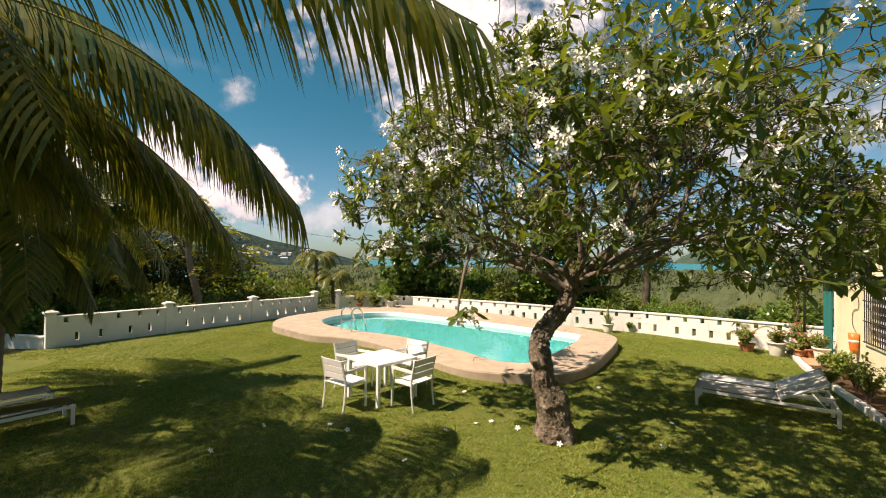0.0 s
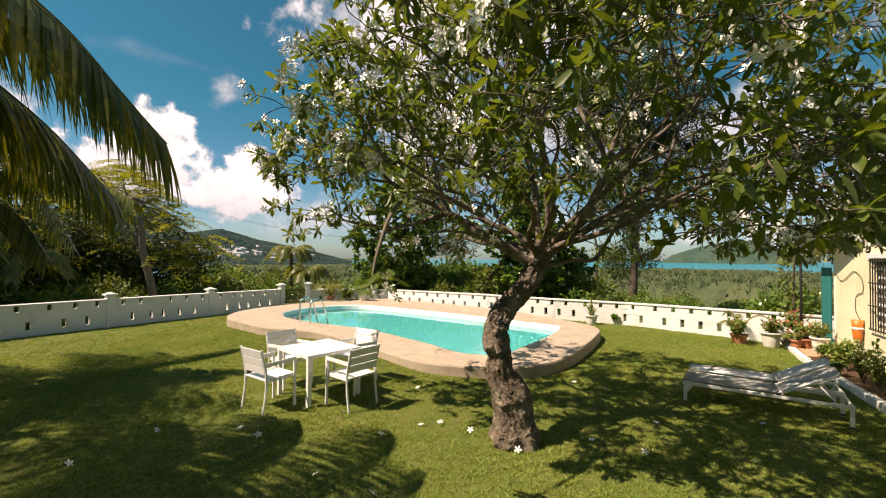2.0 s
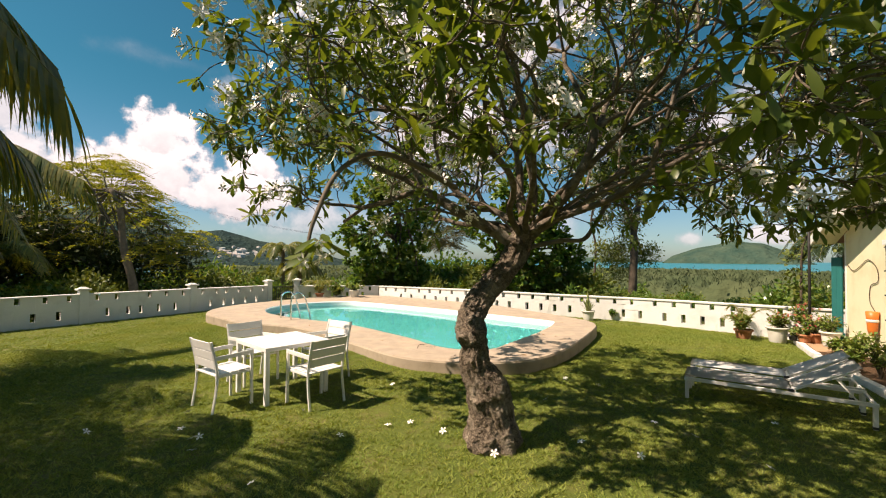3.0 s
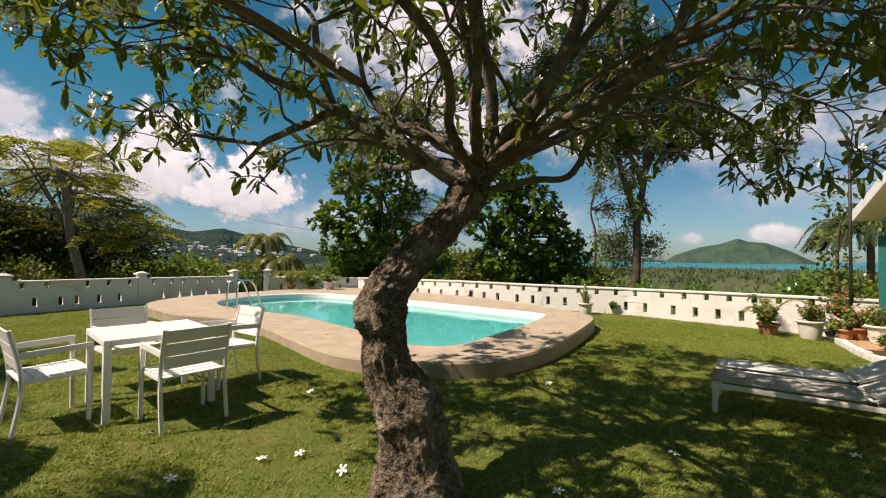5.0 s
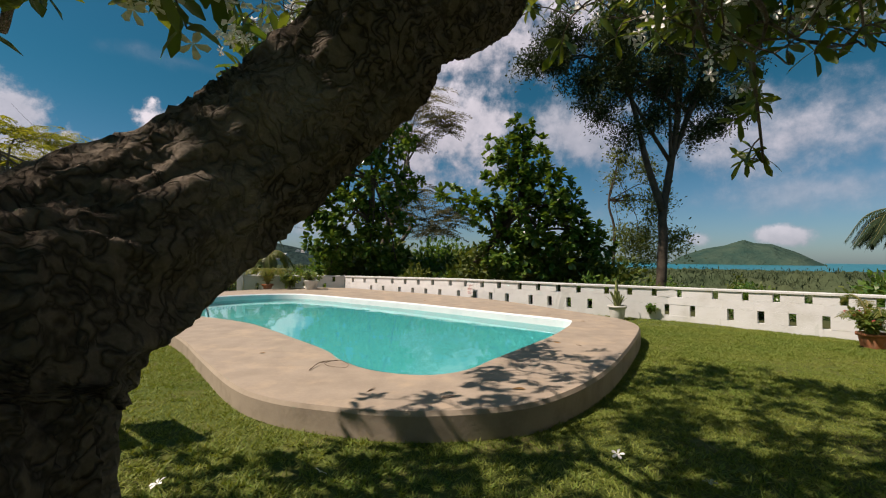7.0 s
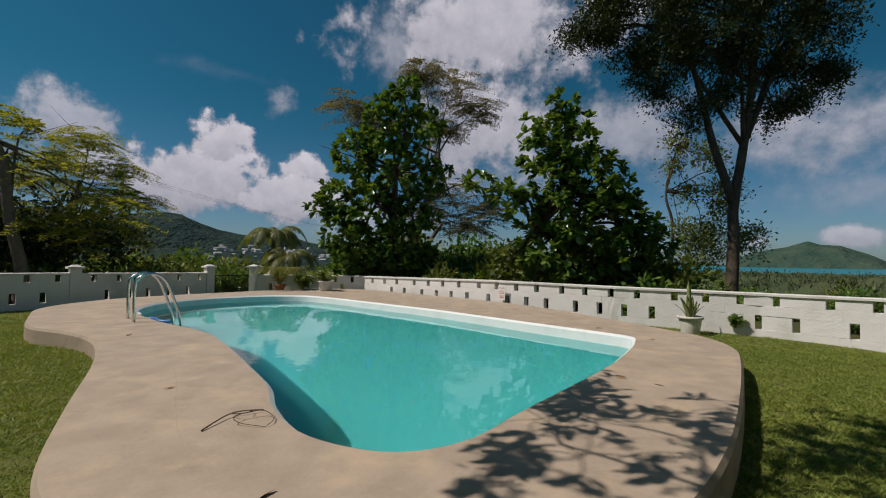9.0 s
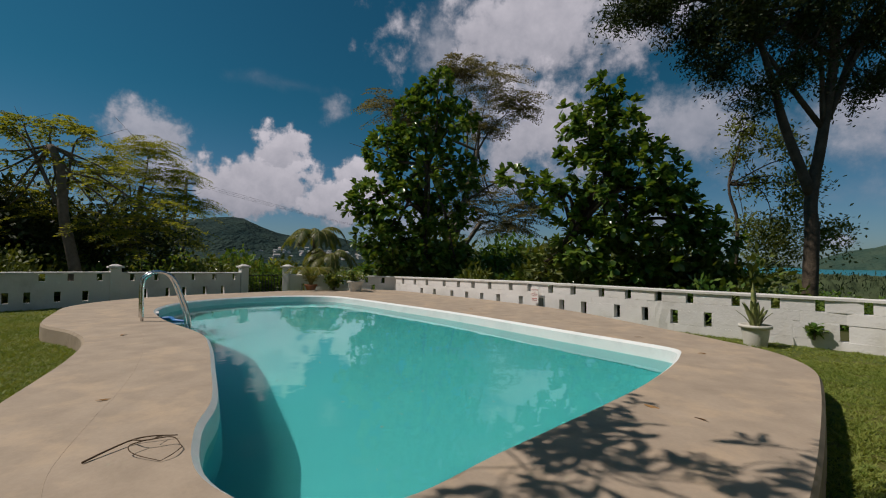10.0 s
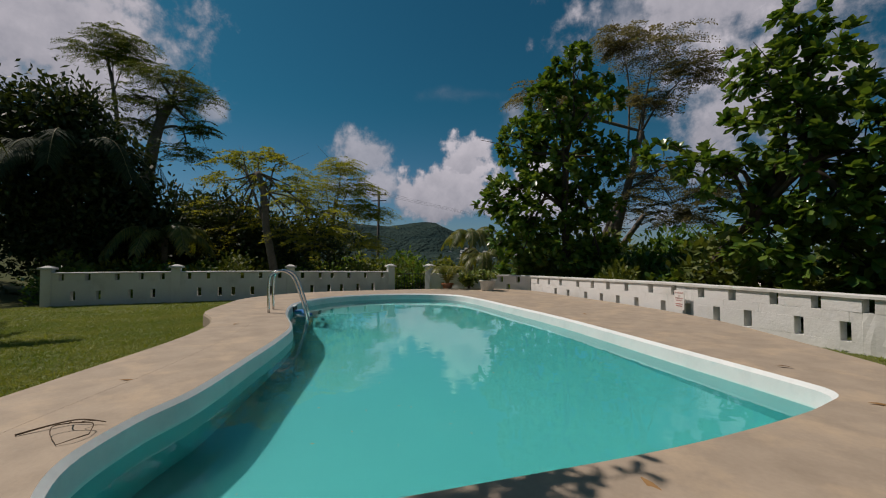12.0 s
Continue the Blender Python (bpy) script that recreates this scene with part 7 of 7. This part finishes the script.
# floodlight on a thin pole
lamp = empty("flood_light", pose(9.38, 11.05, -0.2))
mesh_object("pole", *tube([(0, 0, 0), (0, 0, 2.0), (0, 0, 3.75)], [0.03, 0.028, 0.026], 10), M_IRON, lamp, "", True)
bar_part("arm", (0, 0, 3.72), (-0.20, -0.14, 3.86), 0.025, 0.025, M_IRON, lamp)
head = box_part("lamp_head", (0, 0, 0), (0.26, 0.16, 0.05), M_DARK, lamp, 0.008, m=pose(-0.24, -0.17, 3.88, 10, 18, 35))
tagged(lamp, "dark floodlight on a thin black pole", "lamp post")

# ---- utility pole and wires ----
up = empty("utility_pole", pose(-38.83, 46.49, -6.0))
mesh_object("pole", *tube([(-0.4, 0, -2), (-0.2, 0, 6), (0.0, 0, 16.2)], [0.22, 0.19, 0.15], 10), M_POLE, up, "", True)
for z in (15.7, 14.9):
    bar_part("crossarm", (-0.9, -0.5, z), (0.9, 0.5, z), 0.12, 0.12, M_POLE, up)
for s in (-0.8, 0.0, 0.8):
    mesh_object("insulator", *lathe([(0.0, 0.0), (0.07, 0.0), (0.09, 0.08), (0.05, 0.16), (0.08, 0.22), (0.0, 0.26)], 10), M_DARK, up).matrix_local = pose(s, s * 0.55, 15.76)
    for tx, ty, tz in ((30, 62, 14.0), (-52, 14, 15.0)):
        wl = [Vector((s, s * 0.55, 15.98)).lerp(Vector((tx, ty, tz)), t) - Vector((0, 0, 3.0 * math.sin(math.pi * t))) for t in np.linspace(0, 1, 14)]
        mesh_object("wire", *tube(wl, [0.009] * 14, 4), M_DARK, up)
tagged(up, "dark wooden utility pole with crossarms and wires", "utility pole")

# joint in the deck, specks on the water
joint = smooth_line([(x, y, DECK_Z - 0.0012) for x, y in ((0.67, 8.41), (0.39, 8.63), (-0.04, 9.11), (-0.36, 9.49), (-0.86, 10.02), (-1.45, 10.57), (-2.11, 11.11), (-3.1, 11.75))], 6)
mesh_object("deck_joint", *tube(joint, [0.0022] * len(joint), 4), M_DECKSIDE, pool, "thin joint line in the deck")
rng = np.random.default_rng(55)
px, py = rng.uniform(-4.5, 3.5, 420), rng.uniform(8.8, 16.5, 420)
keep = inside(px, py, shrink(inner, 0.15 * IN_SIGN))
pts = np.stack([px[keep], py[keep], np.full(keep.sum(), WATER_Z + 0.004)], -1)[:110]
ang2 = rng.uniform(0, 6.28, len(pts))
v, l = card_cloud(pts, np.stack([np.cos(ang2), np.sin(ang2), np.zeros(len(pts))], -1), 0.022, 0.012, rng, 0.02)
v[:, 2] = WATER_Z + 0.004
tagged(array_object("water_litter", v, l, 4, M_DRYLEAF), "tiny leaf specks floating on the pool", "litter", kind="stuff")

# ---- grass ----


def grass_patch(name, n, x0, x1, y0, y1, height, seed, label, blade=0.0042):
    rng = np.random.default_rng(seed)
    k = n // 9
    tx, ty = rng.uniform(x0, x1, k), rng.uniform(y0, y1, k)
    size = np.repeat(rng.uniform(0.6, 1.5, k), 9)
    x, y = np.repeat(tx, 9) + rng.normal(0, 0.016, k * 9), np.repeat(ty, 9) + rng.normal(0, 0.016, k * 9)
    ox, oy = x - np.repeat(tx, 9), y - np.repeat(ty, 9)
    keep = inside(x, y, YARD) & ~(inside(x, y, outer)) & ~inside(x, y, bed) & (np.hypot(x - 1.57, y - 5.3) > 0.24)
    x, y, size, ox, oy = x[keep], y[keep], size[keep], ox[keep], oy[keep]
    z = lawn_z(x, y) - 0.004
    w = rng.uniform(0, 6.283, len(x))
    h = 0.66 * height * size * rng.uniform(0.7, 1.3, len(x))
    lx, ly = rng.normal(0, 0.6, len(x)) * h + ox * 1.0, rng.normal(0, 0.6, len(x)) * h + oy * 1.0
    b = 1.35 * blade * rng.uniform(0.6, 1.4, len(x))
    dx, dy = np.cos(w) * b, np.sin(w) * b
    v = np.stack([np.stack([x - dx, y - dy, z], -1), np.stack([x + dx, y + dy, z], -1), np.stack([x + lx * 1.2, y + ly * 1.2, z + h * 0.95], -1)], 1).reshape(-1, 3)
    tagged(array_object(name, v, np.arange(len(v)), 3, M_GRASS), label, "grass", kind="stuff")


grass_patch("near_grass", 280000, -3.5, 6.0, 2.2, 9.0, 0.036, 1, "short green lawn grass near the trees")
grass_patch("far_grass", 230000, -11.5, 10.0, 9.0, 17.0, 0.042, 2, "short green lawn grass round the pool", 0.0046)
grass_patch("side_grass", 160000, -9.5, -3.5, 2.5, 9.0, 0.040, 3, "short green lawn grass by the palms", 0.0044)
grass_patch("strip_grass", 170000, 2.6, 8.8, 8.0, 13.5, 0.034, 4, "short green lawn grass beside the pool deck", 0.0040)
grass_patch("edge_grass", 150000, -7.5, -0.5, 8.6, 13.0, 0.034, 5, "short green lawn grass below the pool deck", 0.0042)
grass_patch("house_grass", 60000, 6.0, 9.5, 4.0, 9.0, 0.040, 6, "short green lawn grass by the house", 0.0046)


# ---- blocks of the north wall ----


def wall_blocks(owner, path, z_base, tops, upper, lower):
    """The wall's blocks, course by course, each slightly proud and uneven."""
    pts = [Vector((*p, 0)) for p in path]
    cum = [0.0]
    for a, b in zip(pts, pts[1:]):
        cum.append(cum[-1] + (b - a).length)
    r = random.Random(17)
    shared = None

    def at(s):
        i = max(0, min(len(pts) - 2, next((k for k in range(len(pts) - 1) if s <= cum[k + 1]), len(pts) - 2)))
        t = (s - cum[i]) / (cum[i + 1] - cum[i])
        return pts[i].lerp(pts[i + 1], t)

    def runs(slots):
        edges = [0.14]
        for q in sorted(slots):
            edges += [q - SLOT / 2, q + SLOT / 2]
        edges.append(cum[-1] - 0.9)
        out = []
        for a, b in zip(edges[::2], edges[1::2]):
            n = max(1, round((b - a) / 0.52))
            out += [(a + (b - a) * k / n, a + (b - a) * (k + 1) / n) for k in range(n)]
        return [(a, b) for a, b in out if b - a > 0.08]

    courses = [(runs([]), 0.0, 0.17), (runs(lower), 0.17, 0.41), (runs([0.3]), 0.41, None), (runs(upper), None, 0.0)]
    for run, lo, hi in courses:
        for a, b in run:
            m = (a + b) / 2
            zb = float(np.interp(m, [q for q, _ in z_base], [q for _, q in z_base]))
            zt = float(np.interp(m, [q for q, _ in tops], [q for _, q in tops]))
            z0 = zb + lo if lo is not None else zt - 0.17
            z1 = (zb + hi if hi else zt - 0.17) if hi is None or hi > 0 else zt
            pa, pb = at(a + 0.001), at(b - 0.001)
            d = pb - pa
            if shared is None:
                bm = bmesh.new()
                bm_box(bm, (0, 0, 0), (1, 1, 1), None, 0.012)
                shared = part("block", bm, M_BLOCK, owner)
                ob = shared
            else:
                ob = new("block", shared.data)
                ob.parent = owner
            ob.matrix_local = Matrix.Translation(((pa.x + pb.x) / 2, (pa.y + pb.y) / 2, (z0 + z1) / 2)) @ Matrix.Rotation(math.atan2(d.y, d.x) + r.gauss(0, 0.001), 4, "Z") @ Matrix.Rotation(r.gauss(0, 0.003), 4, "X") @ Matrix.Diagonal((d.length, 0.155 + r.uniform(0, 0.005), z1 - z0 - 0.002, 1))


wall_blocks(bpy.data.objects["wall_north"], BACK, NORTH_BASE, NORTH_TOP, NORTH_UP, NORTH_LOW)
